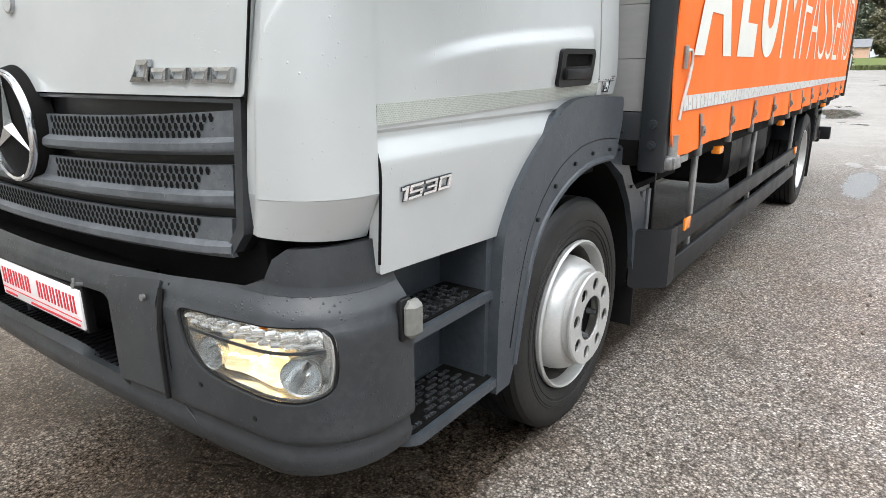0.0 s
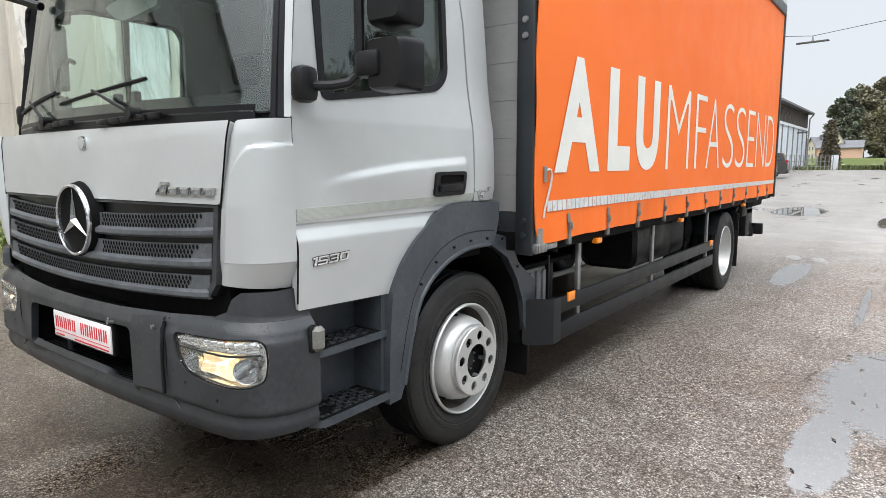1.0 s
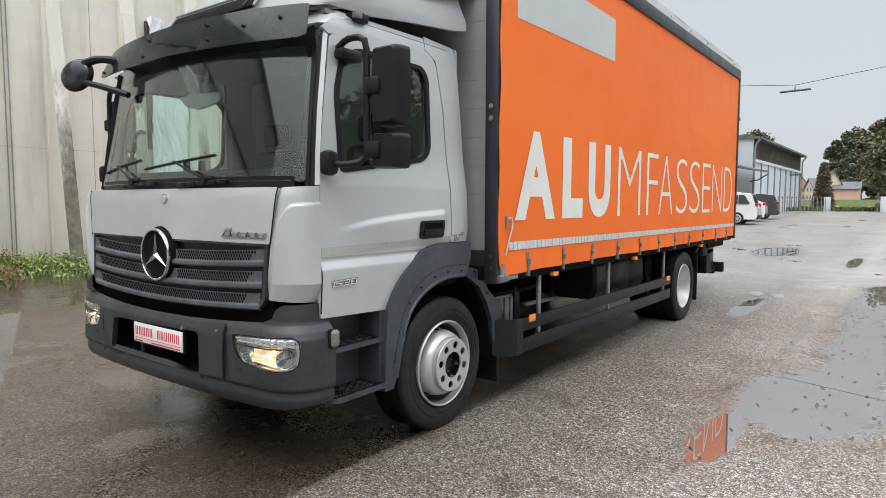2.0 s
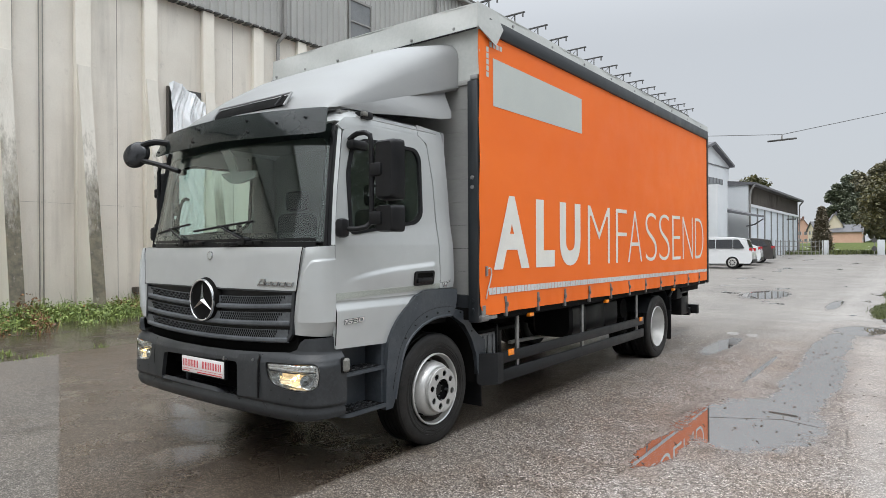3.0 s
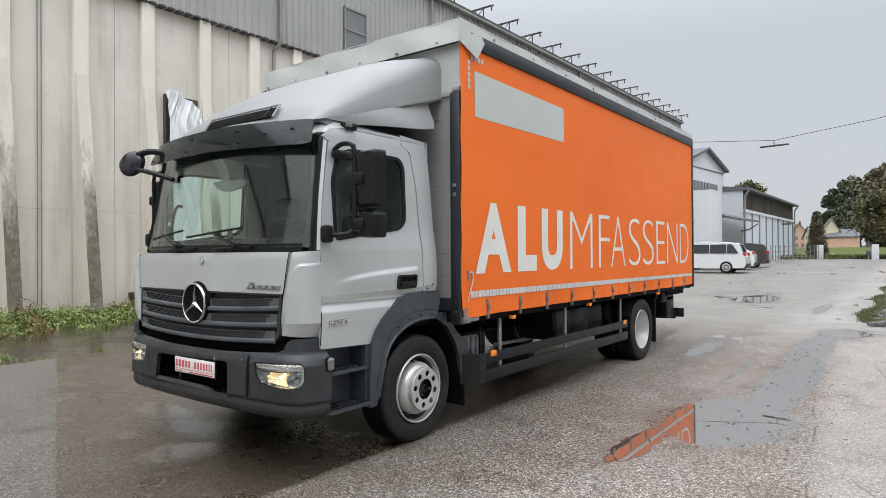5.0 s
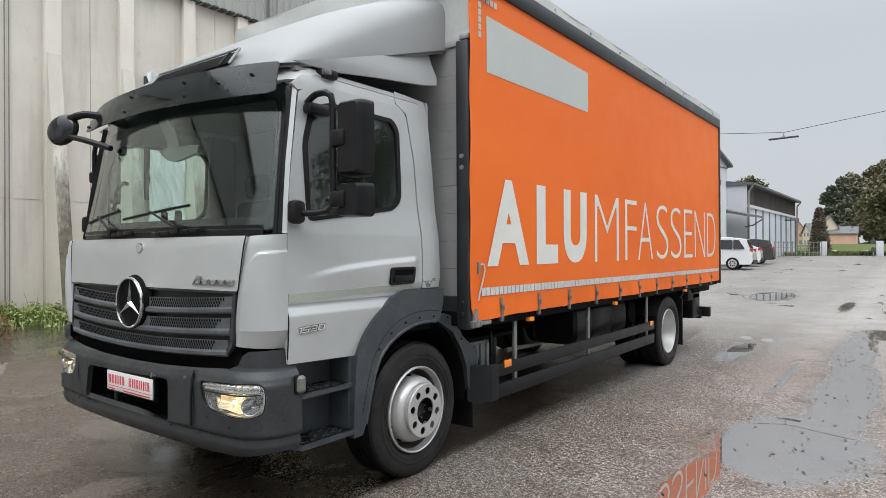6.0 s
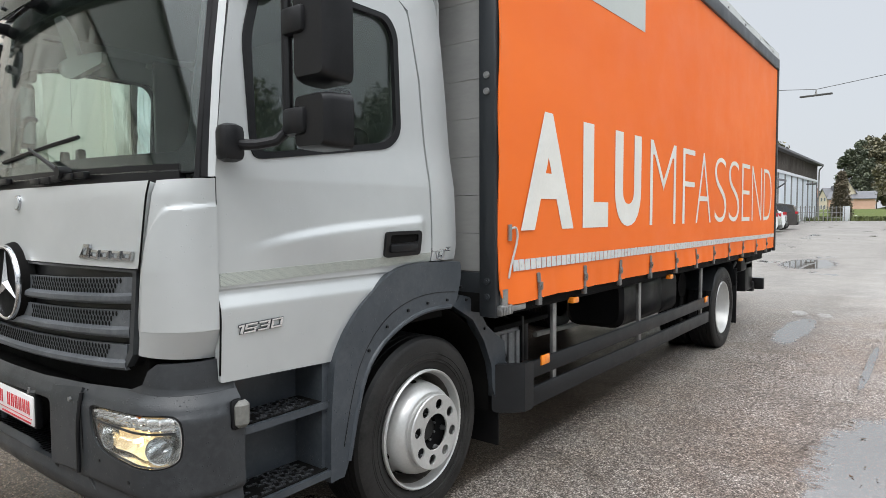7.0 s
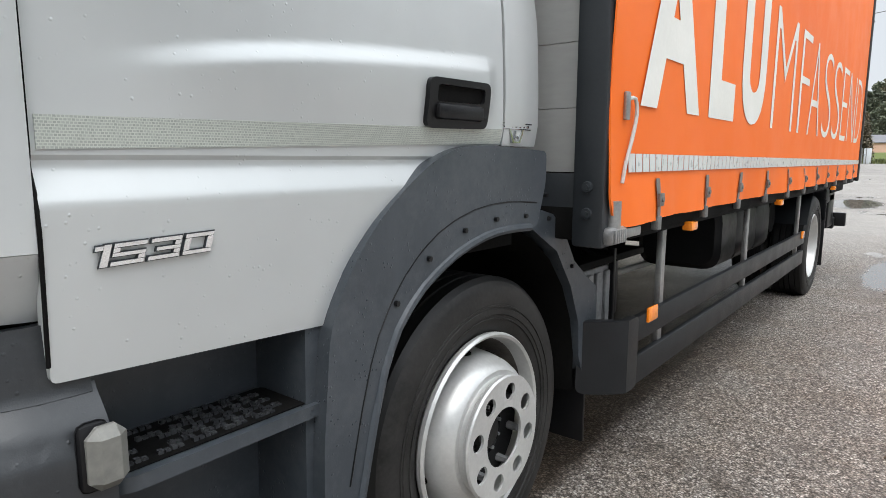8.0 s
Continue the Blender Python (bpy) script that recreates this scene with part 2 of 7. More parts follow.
def reflector(name, colour, flute, glow=0.0, metal=0.75):
    """Bright fluted lamp reflector; glow is the light of the bulb it throws back."""
    k = Nodes(name)
    w = k.n("ShaderNodeTexWave", Scale=flute, Distortion=0.6, Detail=1.0)
    w.bands_direction = "Z"
    k.link(k.coords(), w.inputs["Vector"])
    k.set(Base_Color=colour, Metallic=metal, Roughness=k.ramp(k.noise(40, 2), [(0.3, 0.10), (0.7, 0.24)]))
    if glow:
        k.set(Emission_Color=(1.0, 0.68, 0.30), Emission_Strength=k.math("MULTIPLY", k.ramp(k.noise(16, 2, 0.5), [(0.40, 0.45), (0.62, 1.0)]), glow))
    k.bump(w.outputs["Fac"], 0.35, 0.003)
    return k.m


lamp_silver = reflector("lamp_reflector", (0.95, 0.95, 0.94), 22.0)
lamp_smooth = reflector("lamp_bezel", (0.66, 0.67, 0.67), 3.0, metal=0.88)
low_beam = reflector("lit_reflector", (0.92, 0.84, 0.66), 14.0, 1.15)


def asphalt():
    """Wet worn asphalt: coarse aggregate, paved strips with joints and cracks, standing water in the dips."""
    k = Nodes("wet_asphalt")
    co = k.t.nodes.new("ShaderNodeTexCoord")
    pos = co.outputs["Object"]
    sep = k.t.nodes.new("ShaderNodeSeparateXYZ")
    k.link(pos, sep.inputs[0])
    X, Y = sep.outputs[0], sep.outputs[1]

    def mul(a, b):
        return k.math("MULTIPLY", a, b)

    def plus(a, b):
        return k.math("ADD", a, b)

    def minus(a, b):
        return k.math("SUBTRACT", a, b)

    def most(a, b):
        return k.math("MAXIMUM", a, b)

    def gate(value, lo, hi):
        """0 below lo, 1 above hi, straight between."""
        return k.math("DIVIDE", minus(value, lo), hi - lo, clamp=True)

    vor, vor2 = k.n("ShaderNodeTexVoronoi", Scale=118.0), k.n("ShaderNodeTexVoronoi", Scale=300.0)
    k.link(pos, vor.inputs["Vector"])
    k.link(pos, vor2.inputs["Vector"])
    pick = k.math("FRACT", mul(vor.outputs["Color"], 3.17))
    pick2 = k.math("FRACT", mul(vor2.outputs["Color"], 5.31))
    fine, mid, patch = k.noise(380, 3, 0.7, pos), k.noise(2.6, 5, 0.65, pos), k.noise(0.45, 5, 0.6, pos)
    clump, wander = k.noise(30, 5, 0.75, pos), minus(k.noise(1.1, 4, 0.6, pos), 0.5)
    jag = minus(k.noise(9, 5, 0.7, pos), 0.5)

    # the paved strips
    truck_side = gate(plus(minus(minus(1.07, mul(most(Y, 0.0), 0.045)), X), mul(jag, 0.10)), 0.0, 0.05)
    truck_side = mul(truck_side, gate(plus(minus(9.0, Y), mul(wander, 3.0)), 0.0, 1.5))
    by_wall = gate(plus(minus(-5.7, plus(X, mul(Y, 0.15))), mul(jag, 0.3)), 0.0, 0.04)
    slab = mul(gate(minus(minus(mul(jag, 0.22), plus(X, mul(Y, 2.6))), 5.52), 0.0, 0.07), minus(1.0, by_wall))
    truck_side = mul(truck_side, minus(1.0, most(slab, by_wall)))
    right = gate(plus(plus(X, mul(Y, 0.1)), mul(jag, 0.25)), 3.70, 3.86)
    far = gate(plus(Y, mul(wander, 5.0)), 6.5, 11.0)
    closed = most(most(mul(right, 0.75), far), mul(slab, 0.55))

    # aggregate: dark binder, grey and brown stones, a few bright ones
    stone = k.ramp(pick, [(0.0, (0.085, 0.074, 0.065)), (0.35, (0.185, 0.162, 0.143)), (0.62, (0.34, 0.305, 0.272)), (0.86, (0.56, 0.52, 0.475)), (1.0, (0.80, 0.775, 0.73))])
    grit = k.ramp(pick2, [(0.0, (0.085, 0.075, 0.066)), (0.5, (0.24, 0.215, 0.193)), (1.0, (0.58, 0.54, 0.50))])
    base = k.mix(0.38, stone, grit)
    base = k.mix(1.0, base, k.ramp(vor.outputs["Distance"], [(0.30, 1.0), (0.70, 0.38)]), "MULTIPLY")
    base = k.mix(1.0, base, k.ramp(clump, [(0.34, 0.52), (0.5, 1.0), (0.66, 1.5)]), "MULTIPLY")
    smooth = k.ramp(plus(plus(mul(mid, 0.25), mul(patch, 0.30)), mul(k.noise(75, 4, 0.8, pos), 0.45)), [(0.38, (0.135, 0.127, 0.117)), (0.5, (0.270, 0.256, 0.238)), (0.62, (0.43, 0.412, 0.388))])
    base = k.mix(mul(closed, 0.62), base, smooth)
    base = k.mix(mul(slab, 0.5), base, k.mix(1.0, base, (0.80, 0.83, 0.84), "MULTIPLY"))
    base = k.mix(mul(gate(plus(X, mul(wander, 0.8)), 1.7, 2.5), 0.9), base, k.mix(1.0, base, (1.30, 1.31, 1.33), "MULTIPLY"))
    # brown dirt rubbed into the open surface, and dark soaked spots
    soil = mul(gate(plus(mul(mid, 0.5), mul(patch, 0.5)), 0.44, 0.60), minus(1.0, mul(closed, 0.7)))
    base = k.mix(mul(soil, 0.55), base, k.mix(1.0, base, (0.80, 0.70, 0.61), "MULTIPLY"))
    spots = mul(gate(k.noise(1.5, 7, 0.7, pos), 0.545, 0.64), minus(1.0, mul(closed, 0.35)))
    lane = mul(gate(minus(0.55, k.math("ABSOLUTE", minus(plus(X, mul(wander, 0.5)), 2.05))), 0.0, 0.35), gate(minus(1.6, k.math("ABSOLUTE", minus(Y, 0.9))), 0.0, 0.9))
    spots = most(spots, mul(lane, gate(k.noise(2.3, 6, 0.7, pos), 0.40, 0.58)))
    base = k.mix(mul(spots, 0.62), base, k.mix(1.0, base, (0.40, 0.36, 0.32), "MULTIPLY"))

    # band beside the truck, darker and browner towards it
    near_band = mul(gate(minus(2.10, plus(X, mul(wander, 0.9))), 0.0, 0.8), gate(plus(minus(6.0, Y), mul(wander, 3.0)), 0.0, 3.5))
    base = k.mix(mul(near_band, 0.52), base, k.mix(1.0, base, (0.55, 0.515, 0.475), "MULTIPLY"))
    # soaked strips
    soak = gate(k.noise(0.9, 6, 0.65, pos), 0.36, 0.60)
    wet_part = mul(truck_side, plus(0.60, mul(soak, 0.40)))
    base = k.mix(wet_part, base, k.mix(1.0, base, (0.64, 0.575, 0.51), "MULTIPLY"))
    # the truck's shade, painted into the colour of the wet strip under it
    under_shade = mul(mul(truck_side, gate(plus(X, mul(wander, 1.4)), -0.9, 0.1)), gate(plus(Y, mul(wander, 1.2)), -2.1, -1.2))
    base = k.mix(mul(under_shade, 0.85), base, k.mix(1.0, base, (0.40, 0.385, 0.37), "MULTIPLY"))
    base = k.mix(by_wall, base, k.mix(1.0, base, (0.36, 0.32, 0.27), "MULTIPLY"))

    # joints between the strips, and cracks
    joint = None
    for run in (minus(plus(X, mul(wander, 0.16)), 2.44), minus(plus(plus(X, mul(Y, 0.1)), mul(wander, 0.12)), 3.74), minus(plus(Y, mul(wander, 0.6)), 12.6), minus(plus(Y, mul(wander, 0.8)), 20.5), minus(plus(X, mul(wander, 0.5)), 0.55), plus(plus(X, mul(Y, 0.15)), 5.7)):
        d = k.math("ABSOLUTE", plus(run, mul(jag, 0.035)))
        joint = d if joint is None else k.math("MINIMUM", joint, d)
    joint = mul(k.ramp(joint, [(0.002, 1.0), (0.012, 0.0)]), gate(mid, 0.47, 0.58))
    warp = k.n("ShaderNodeTexVoronoi", Scale=0.42)
    warp.feature = "DISTANCE_TO_EDGE"
    k.link(k.mix(0.22, pos, k.n("ShaderNodeTexNoise", Scale=2.6, Detail=6.0).outputs["Color"], "ADD"), warp.inputs["Vector"])
    net = k.n("ShaderNodeTexVoronoi", Scale=2.1)
    net.feature = "DISTANCE_TO_EDGE"
    k.link(k.mix(0.30, pos, k.n("ShaderNodeTexNoise", Scale=5.0, Detail=5.0).outputs["Color"], "ADD"), net.inputs["Vector"])
    crack = mul(k.ramp(warp.outputs["Distance"], [(0.0, 1.0), (0.0028, 0.0)]), gate(k.noise(0.8, 2, 0.5, pos), 0.52, 0.60))
    crack = most(crack, mul(k.ramp(net.outputs["Distance"], [(0.0, 1.0), (0.010, 0.0)]), gate(k.noise(0.55, 3, 0.5, pos), 0.56, 0.62)))
    crack = most(crack, joint)
    base = k.mix(mul(crack, 0.50), base, (0.022, 0.019, 0.016))

    # standing water
    ragged = plus(mul(k.noise(1.6, 5, 0.6, pos), 0.5), mul(k.noise(7, 6, 0.7, pos), 0.5))
    pool = None
    for cx, cy, rx, ry in PUDDLES:
        dx, dy = k.math("DIVIDE", minus(X, cx), rx), k.math("DIVIDE", minus(Y, cy), ry)
        d = plus(mul(dx, dx), mul(dy, dy))
        pool = d if pool is None else k.math("MINIMUM", pool, d)
    d = plus(k.math("SQRT", pool), mul(minus(ragged, 0.5), 1.5))
    water = gate(plus(minus(1.06, d), mul(minus(clump, 0.5), 0.55)), 0.0, 0.16)
    rim = gate(minus(1.75, d), 0.0, 0.65)
    thin = mul(gate(k.noise(0.9, 5, 0.6, k.coords((1.0, 0.45, 1.0))), 0.625, 0.65), far)
    water = most(water, thin)
    film = mul(most(mul(mul(truck_side, gate(Y, 0.3, -0.5)), gate(k.noise(1.3, 5, 0.65, pos), 0.50, 0.60)), mul(by_wall, gate(k.noise(0.8, 5, 0.6, pos), 0.40, 0.52))), 0.85)
    shine = None
    for cx, cy, rx, ry in FILMS:
        dx, dy = k.math("DIVIDE", minus(X, cx), rx), k.math("DIVIDE", minus(Y, cy), ry)
        f = plus(mul(dx, dx), mul(dy, dy))
        shine = f if shine is None else k.math("MINIMUM", shine, f)
    shine = gate(minus(1.35, plus(k.math("SQRT", shine), mul(minus(ragged, 0.5), 2.4))), 0.0, 0.8)
    film = most(film, mul(shine, 0.97))
    base = k.mix(mul(rim, 0.45), base, k.mix(1.0, base, (0.50, 0.44, 0.39), "MULTIPLY"))
    base = k.mix(mul(water, 0.60), base, (0.060, 0.052, 0.045))
    wet = most(most(wet_part, by_wall), most(mul(rim, 0.6), mul(spots, 0.5)))
    rough = k.mix(wet, (0.62, 0.62, 0.62), (0.30, 0.30, 0.30))
    rough = k.mix(mul(far, 0.6), rough, (0.30, 0.30, 0.30))
    rough = k.mix(film, rough, (0.07, 0.07, 0.07))
    rough = k.mix(water, rough, (0.0, 0.0, 0.0))
    h = plus(mul(mul(pick, k.ramp(vor.outputs["Distance"], [(0.15, 1.0), (0.65, 0.0)])), minus(1.0, mul(closed, 0.6))), mul(fine, 0.25))
    h = minus(h, mul(crack, 1.5))
    h = mul(h, minus(1.0, most(mul(wet, 0.30), mul(film, 0.92))))
    h = mul(h, minus(1.0, water))
    # rough meadow beyond the road
    meadow = gate(plus(Y, mul(wander, 4.0)), 68.0, 70.0)
    base = k.mix(meadow, base, k.ramp(mid, [(0.3, (0.055, 0.075, 0.022)), (0.7, (0.13, 0.15, 0.05))]))
    rough = k.mix(meadow, rough, (0.8, 0.8, 0.8))
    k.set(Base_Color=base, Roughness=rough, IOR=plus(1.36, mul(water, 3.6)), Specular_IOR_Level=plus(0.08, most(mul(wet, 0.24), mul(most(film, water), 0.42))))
    k.bump(h, 0.55, 0.005)
    return k.m


PUDDLES = [(2.86, 2.10, 0.50, 0.92), (3.06, 4.2, 0.27, 2.1), (2.94, 7.0, 0.24, 2.1), (3.15, 9.3, 0.42, 0.7), (2.50, 0.95, 0.13, 0.55), (2.46, 4.7, 0.035, 1.0),
           (1.62, 6.3, 0.16, 1.0), (0.35, 16.5, 0.62, 1.6), (2.3, 14.2, 0.14, 1.4)]
FILMS = [(-1.5, -0.62, 0.55, 0.20), (-0.75, -0.80, 0.48, 0.24), (-0.15, -1.22, 0.24, 0.30)]
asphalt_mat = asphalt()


# ---- building tools ----
def part(name, bm, mat, parent=None, label="", smooth=28, kind=""):
    """Links a bmesh as one mesh object, under parent if given."""
    bmesh.ops.recalc_face_normals(bm, faces=bm.faces)
    me = bpy.data.meshes.new(name)
    bm.to_mesh(me)
    bm.free()
    me.materials.append(mat)
    if smooth:
        me.shade_smooth()
        me.set_sharp_from_angle(angle=radians(smooth))
    ob = new(name, me)
    ob.parent = parent
    return tagged(ob, label=label, kind=kind)


def thing(name, label, category, group="", kind="", at=None):
    ob = new(name)
    ob.empty_display_size = 0.2
    if at is not None:
        ob.matrix_world = at
    return tagged(ob, label, category, group, kind)


def B():
    return bmesh.new()


def box(bm, x0, x1, y0, y1, z0, z1, bevel=0.0, m=None, seg=2):
    r = bmesh.ops.create_cube(bm, size=1)
    vs = r["verts"]
    for v in vs:
        v.co = Vector(((x0 + x1) / 2 + v.co.x * (x1 - x0), (y0 + y1) / 2 + v.co.y * (y1 - y0), (z0 + z1) / 2 + v.co.z * (z1 - z0)))
    if bevel > 0:
        es = list({e for v in vs for e in v.link_edges})
        r = bmesh.ops.bevel(bm, geom=es, offset=bevel, segments=seg, affect="EDGES", profile=0.5)
        vs = list({v for f in r["faces"] for v in f.verts} | {v for v in vs if v.is_valid})
    if m is not None:
        for v in vs:
            v.co = m @ v.co
    return bm


def cyl(bm, p0, p1, r0, r1=None, seg=16, caps=True):
    p0, p1 = Vector(p0), Vector(p1)
    d = p1 - p0
    q = d.to_track_quat("Z", "Y").to_matrix()
    r1 = r0 if r1 is None else r1
    a = [bm.verts.new(p0 + q @ Vector((math.cos(i * math.tau / seg) * r0, math.sin(i * math.tau / seg) * r0, 0))) for i in range(seg)]
    b = [bm.verts.new(p1 + q @ Vector((math.cos(i * math.tau / seg) * r1, math.sin(i * math.tau / seg) * r1, 0))) for i in range(seg)]
    for i in range(seg):
        bm.faces.new((a[i - 1], a[i], b[i], b[i - 1]))
    if caps:
        bm.faces.new(a[::-1])
        bm.faces.new(b)
    return bm


def tube(bm, pts, r, seg=8):
    """A round bar along a polyline, its corners softened."""
    pts = [Vector(p) for p in pts]
    soft = [pts[0]]
    for a, b, c in zip(pts, pts[1:], pts[2:]):
        la, lc = min(0.4, 0.06 / max((a - b).length, 1e-6)), min(0.4, 0.06 / max((c - b).length, 1e-6))
        p, q = b.lerp(a, la), b.lerp(c, lc)
        soft += [p, p.lerp(b, 0.5).lerp(b.lerp(q, 0.5), 0.5), q]
    soft.append(pts[-1])
    rings = []
    up = Vector((0.123, 0.31, 0.94))
    for i, p in enumerate(soft):
        d = (soft[min(i + 1, len(soft) - 1)] - soft[max(i - 1, 0)]).normalized()
        s = d.cross(up).normalized()
        t = s.cross(d)
        rings.append([bm.verts.new(p + (s * math.cos(k * math.tau / seg) + t * math.sin(k * math.tau / seg)) * r) for k in range(seg)])
    for a, b in zip(rings, rings[1:]):
        for k in range(seg):
            bm.faces.new((a[k - 1], a[k], b[k], b[k - 1]))
    bm.faces.new(rings[0][::-1])
    bm.faces.new(rings[-1])
    return bm


def rounded(pts, r, seg=4):
    """Polygon with rounded corners; r is one radius or one for each corner."""
    out, n = [], len(pts)
    rs = r if isinstance(r, (list, tuple)) else [r] * n
    for i in range(n):
        a, b, c = Vector(pts[i - 1]), Vector(pts[i]), Vector(pts[(i + 1) % n])
        ra = min(rs[i], 0.45 * (a - b).length, 0.45 * (c - b).length)
        if ra <= 1e-5:
            out.append(tuple(b))
            continue
        p, q = b + (a - b).normalized() * ra, b + (c - b).normalized() * ra
        for k in range(seg + 1):
            t = k / seg
            out.append(tuple(p * (1 - t) ** 2 + b * 2 * t * (1 - t) + q * t * t))
    return out


def flat_fill(loops, du, dv):
    """A flat sheet with the given outline and holes, cut into cells."""
    bm = B()
    edges = []
    for lp in loops:
        vs = [bm.verts.new((u, v, 0)) for u, v in lp]
        edges += [bm.edges.new((vs[i - 1], vs[i])) for i in range(len(vs))]
    bmesh.ops.triangle_fill(bm, use_beauty=True, use_dissolve=False, edges=edges)
    us, vs = [p[0] for p in loops[0]], [p[1] for p in loops[0]]
    for lo, hi, step, no in ((min(us), max(us), du, (1, 0, 0)), (min(vs), max(vs), dv, (0, 1, 0))):
        n = int((hi - lo) / step) if step else 0
        for i in range(1, n + 1):
            c = lo + (hi - lo) * i / (n + 1)
            bmesh.ops.bisect_plane(bm, geom=list(bm.verts) + list(bm.edges) + list(bm.faces), plane_co=(c * no[0], c * no[1], 0), plane_no=no, dist=1e-6)
    return bm


def panel(outline, fn, thick, du=0.06, dv=0.06, holes=()):
    """A curved plate: the outline (u, v) laid on the surface fn(u, v), with thickness inwards (against the normal of u x v)."""
    flat = flat_fill([outline, *holes], du, dv)
    bm, e = B(), 1e-4
    flat.verts.index_update()
    top, bot = [], []
    for v in flat.verts:
        u, w = v.co.x, v.co.y
        p = Vector(fn(u, w))
        n = (Vector(fn(u + e, w)) - p).cross(Vector(fn(u, w + e)) - p).normalized()
        top.append(bm.verts.new(p))
        bot.append(bm.verts.new(p - n * thick))
    for f in flat.faces:
        ids = [v.index for v in f.verts]
        bm.faces.new([top[i] for i in ids])
        bm.faces.new([bot[i] for i in reversed(ids)])
    for ed in flat.edges:
        if len(ed.link_faces) == 1:
            i, j = ed.verts[0].index, ed.verts[1].index
            bm.faces.new((top[i], top[j], bot[j], bot[i]))
    flat.free()
    return bm


def prism(bm, pts, axis, a, b):
    """A polygon in the two other axes, drawn out along axis from a to b."""
    def put(p, c):
        return {"x": (c, p[0], p[1]), "y": (p[0], c, p[1]), "z": (p[0], p[1], c)}[axis]
    lo = [bm.verts.new(put(p, a)) for p in pts]
    hi = [bm.verts.new(put(p, b)) for p in pts]
    bm.faces.new(lo[::-1])
    bm.faces.new(hi)
    for i in range(len(pts)):
        bm.faces.new((lo[i - 1], lo[i], hi[i], hi[i - 1]))
    return bm


def lathe(bm, profile, seg=48, centre=(0, 0, 0)):
    """Turns (radius, x) rows about the x axis through centre."""
    c = Vector(centre)
    rings = []
    for r, x in profile:
        if r < 1e-5:
            rings.append([bm.verts.new(c + Vector((x, 0, 0)))])
        else:
            rings.append([bm.verts.new(c + Vector((x, math.cos(i * math.tau / seg) * r, math.sin(i * math.tau / seg) * r))) for i in range(seg)])
    for a, b in zip(rings, rings[1:]):
        for i in range(seg):
            quad = [a[(i - 1) % len(a)], a[i % len(a)], b[i % len(b)], b[(i - 1) % len(b)]]
            quad = list(dict.fromkeys(quad))
            if len(quad) > 2:
                bm.faces.new(quad)
    return bm


def loft(bm, sections, closed=True, caps=True):
    rings = [[bm.verts.new(p) for p in s] for s in sections]
    n = len(rings[0])
    for a, b in zip(rings, rings[1:]):
        for i in range(0 if closed else 1, n):
            bm.faces.new((a[i - 1], a[i], b[i], b[i - 1]))
    if caps and closed:
        bm.faces.new(rings[0][::-1])
        bm.faces.new(rings[-1])
    return bm


def glyph(ch, weight=0.0):
    """The outline of a letter in the built-in font as a flat mesh, scaled to a box of 1 x 1."""
    cu = bpy.data.curves.new("glyph", "FONT")
    cu.body, cu.offset, cu.resolution_u = ch, weight, 6
    ob = bpy.data.objects.new("glyph", cu)
    me = bpy.data.meshes.new_from_object(ob)
    bpy.data.objects.remove(ob)
    bpy.data.curves.remove(cu)
    co = np.array([v.co[:] for v in me.vertices])
    lo, hi = co.min(0), co.max(0)
    bm = B()
    bm.from_mesh(me)
    bpy.data.meshes.remove(me)
    for v in bm.verts:
        v.co = Vector(((v.co.x - lo[0]) / (hi[0] - lo[0]), (v.co.y - lo[1]) / (hi[1] - lo[1]), 0))
    return bm


def letter(ch, weight, place, depth):
    """A raised letter: place(u, v, h) maps its unit box to the world."""
    bm = glyph(ch, weight)
    r = bmesh.ops.extrude_face_region(bm, geom=list(bm.faces))
    for v in [g for g in r["geom"] if isinstance(g, bmesh.types.BMVert)]:
        v.co.z = depth
    for v in bm.verts:
        v.co = Vector(place(v.co.x, v.co.y, v.co.z))
    return bm


def smooth01(t):
    t = max(0.0, min(1.0, t))
    return t * t * (3 - 2 * t)


# ---- ground ----
def ground_z(x, y):
    return 0.0155 * (smooth01((y - 8) / 12) * 0.5 * 12 if y < 20 else y - 14) if y < 58 else 0.0155 * 44 + 1.3 * smooth01((y - 80) / 30) + 21 * smooth01((x + 26) / 60) * smooth01((y - 275) / 60)


bm = B()
xs = [-400, -200, -100, -60, -40, -25, -18, -13, -10, -7, -4, -2, 0, 2, 4, 6, 9, 14, 22, 35, 60, 120, 250, 400]
ys = [-300, -120, -60, -30, -15, -8, -4, 0, 4, 8, 10, 12, 14, 16, 18, 20, 26, 34, 44, 58, 70, 80, 90, 100, 110, 150, 250, 275, 290, 305, 320, 340, 450, 900]
grid = [[bm.verts.new((x, y, ground_z(x, y))) for y in ys] for x in xs]
for i in range(len(xs) - 1):
    for j in range(len(ys) - 1):
        bm.faces.new((grid[i][j], grid[i + 1][j], grid[i + 1][j + 1], grid[i][j + 1]))
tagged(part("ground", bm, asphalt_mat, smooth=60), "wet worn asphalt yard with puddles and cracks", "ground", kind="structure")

# ---- truck ----
truck = thing("truck", "silver cab truck with an orange tarpaulin box, parked on wet asphalt", "truck")


def wside(z):
    return float(np.interp(z, [0.78, 0.845, 1.06, 1.083, 1.128, 1.137, 1.145, 1.24, 1.5, 1.66, 2.1, 2.3, 2.40], [1.098, 1.105, 1.119, 1.120, 1.098, 1.098, 1.104, 1.105, 1.105, 1.090, 1.064, 1.052, 1.03]))


CREASE = np.polyfit([-1.0, -0.92, -0.68, -0.41, 0.0], [1.255, 1.275, 1.325, 1.352, 1.380], 3)


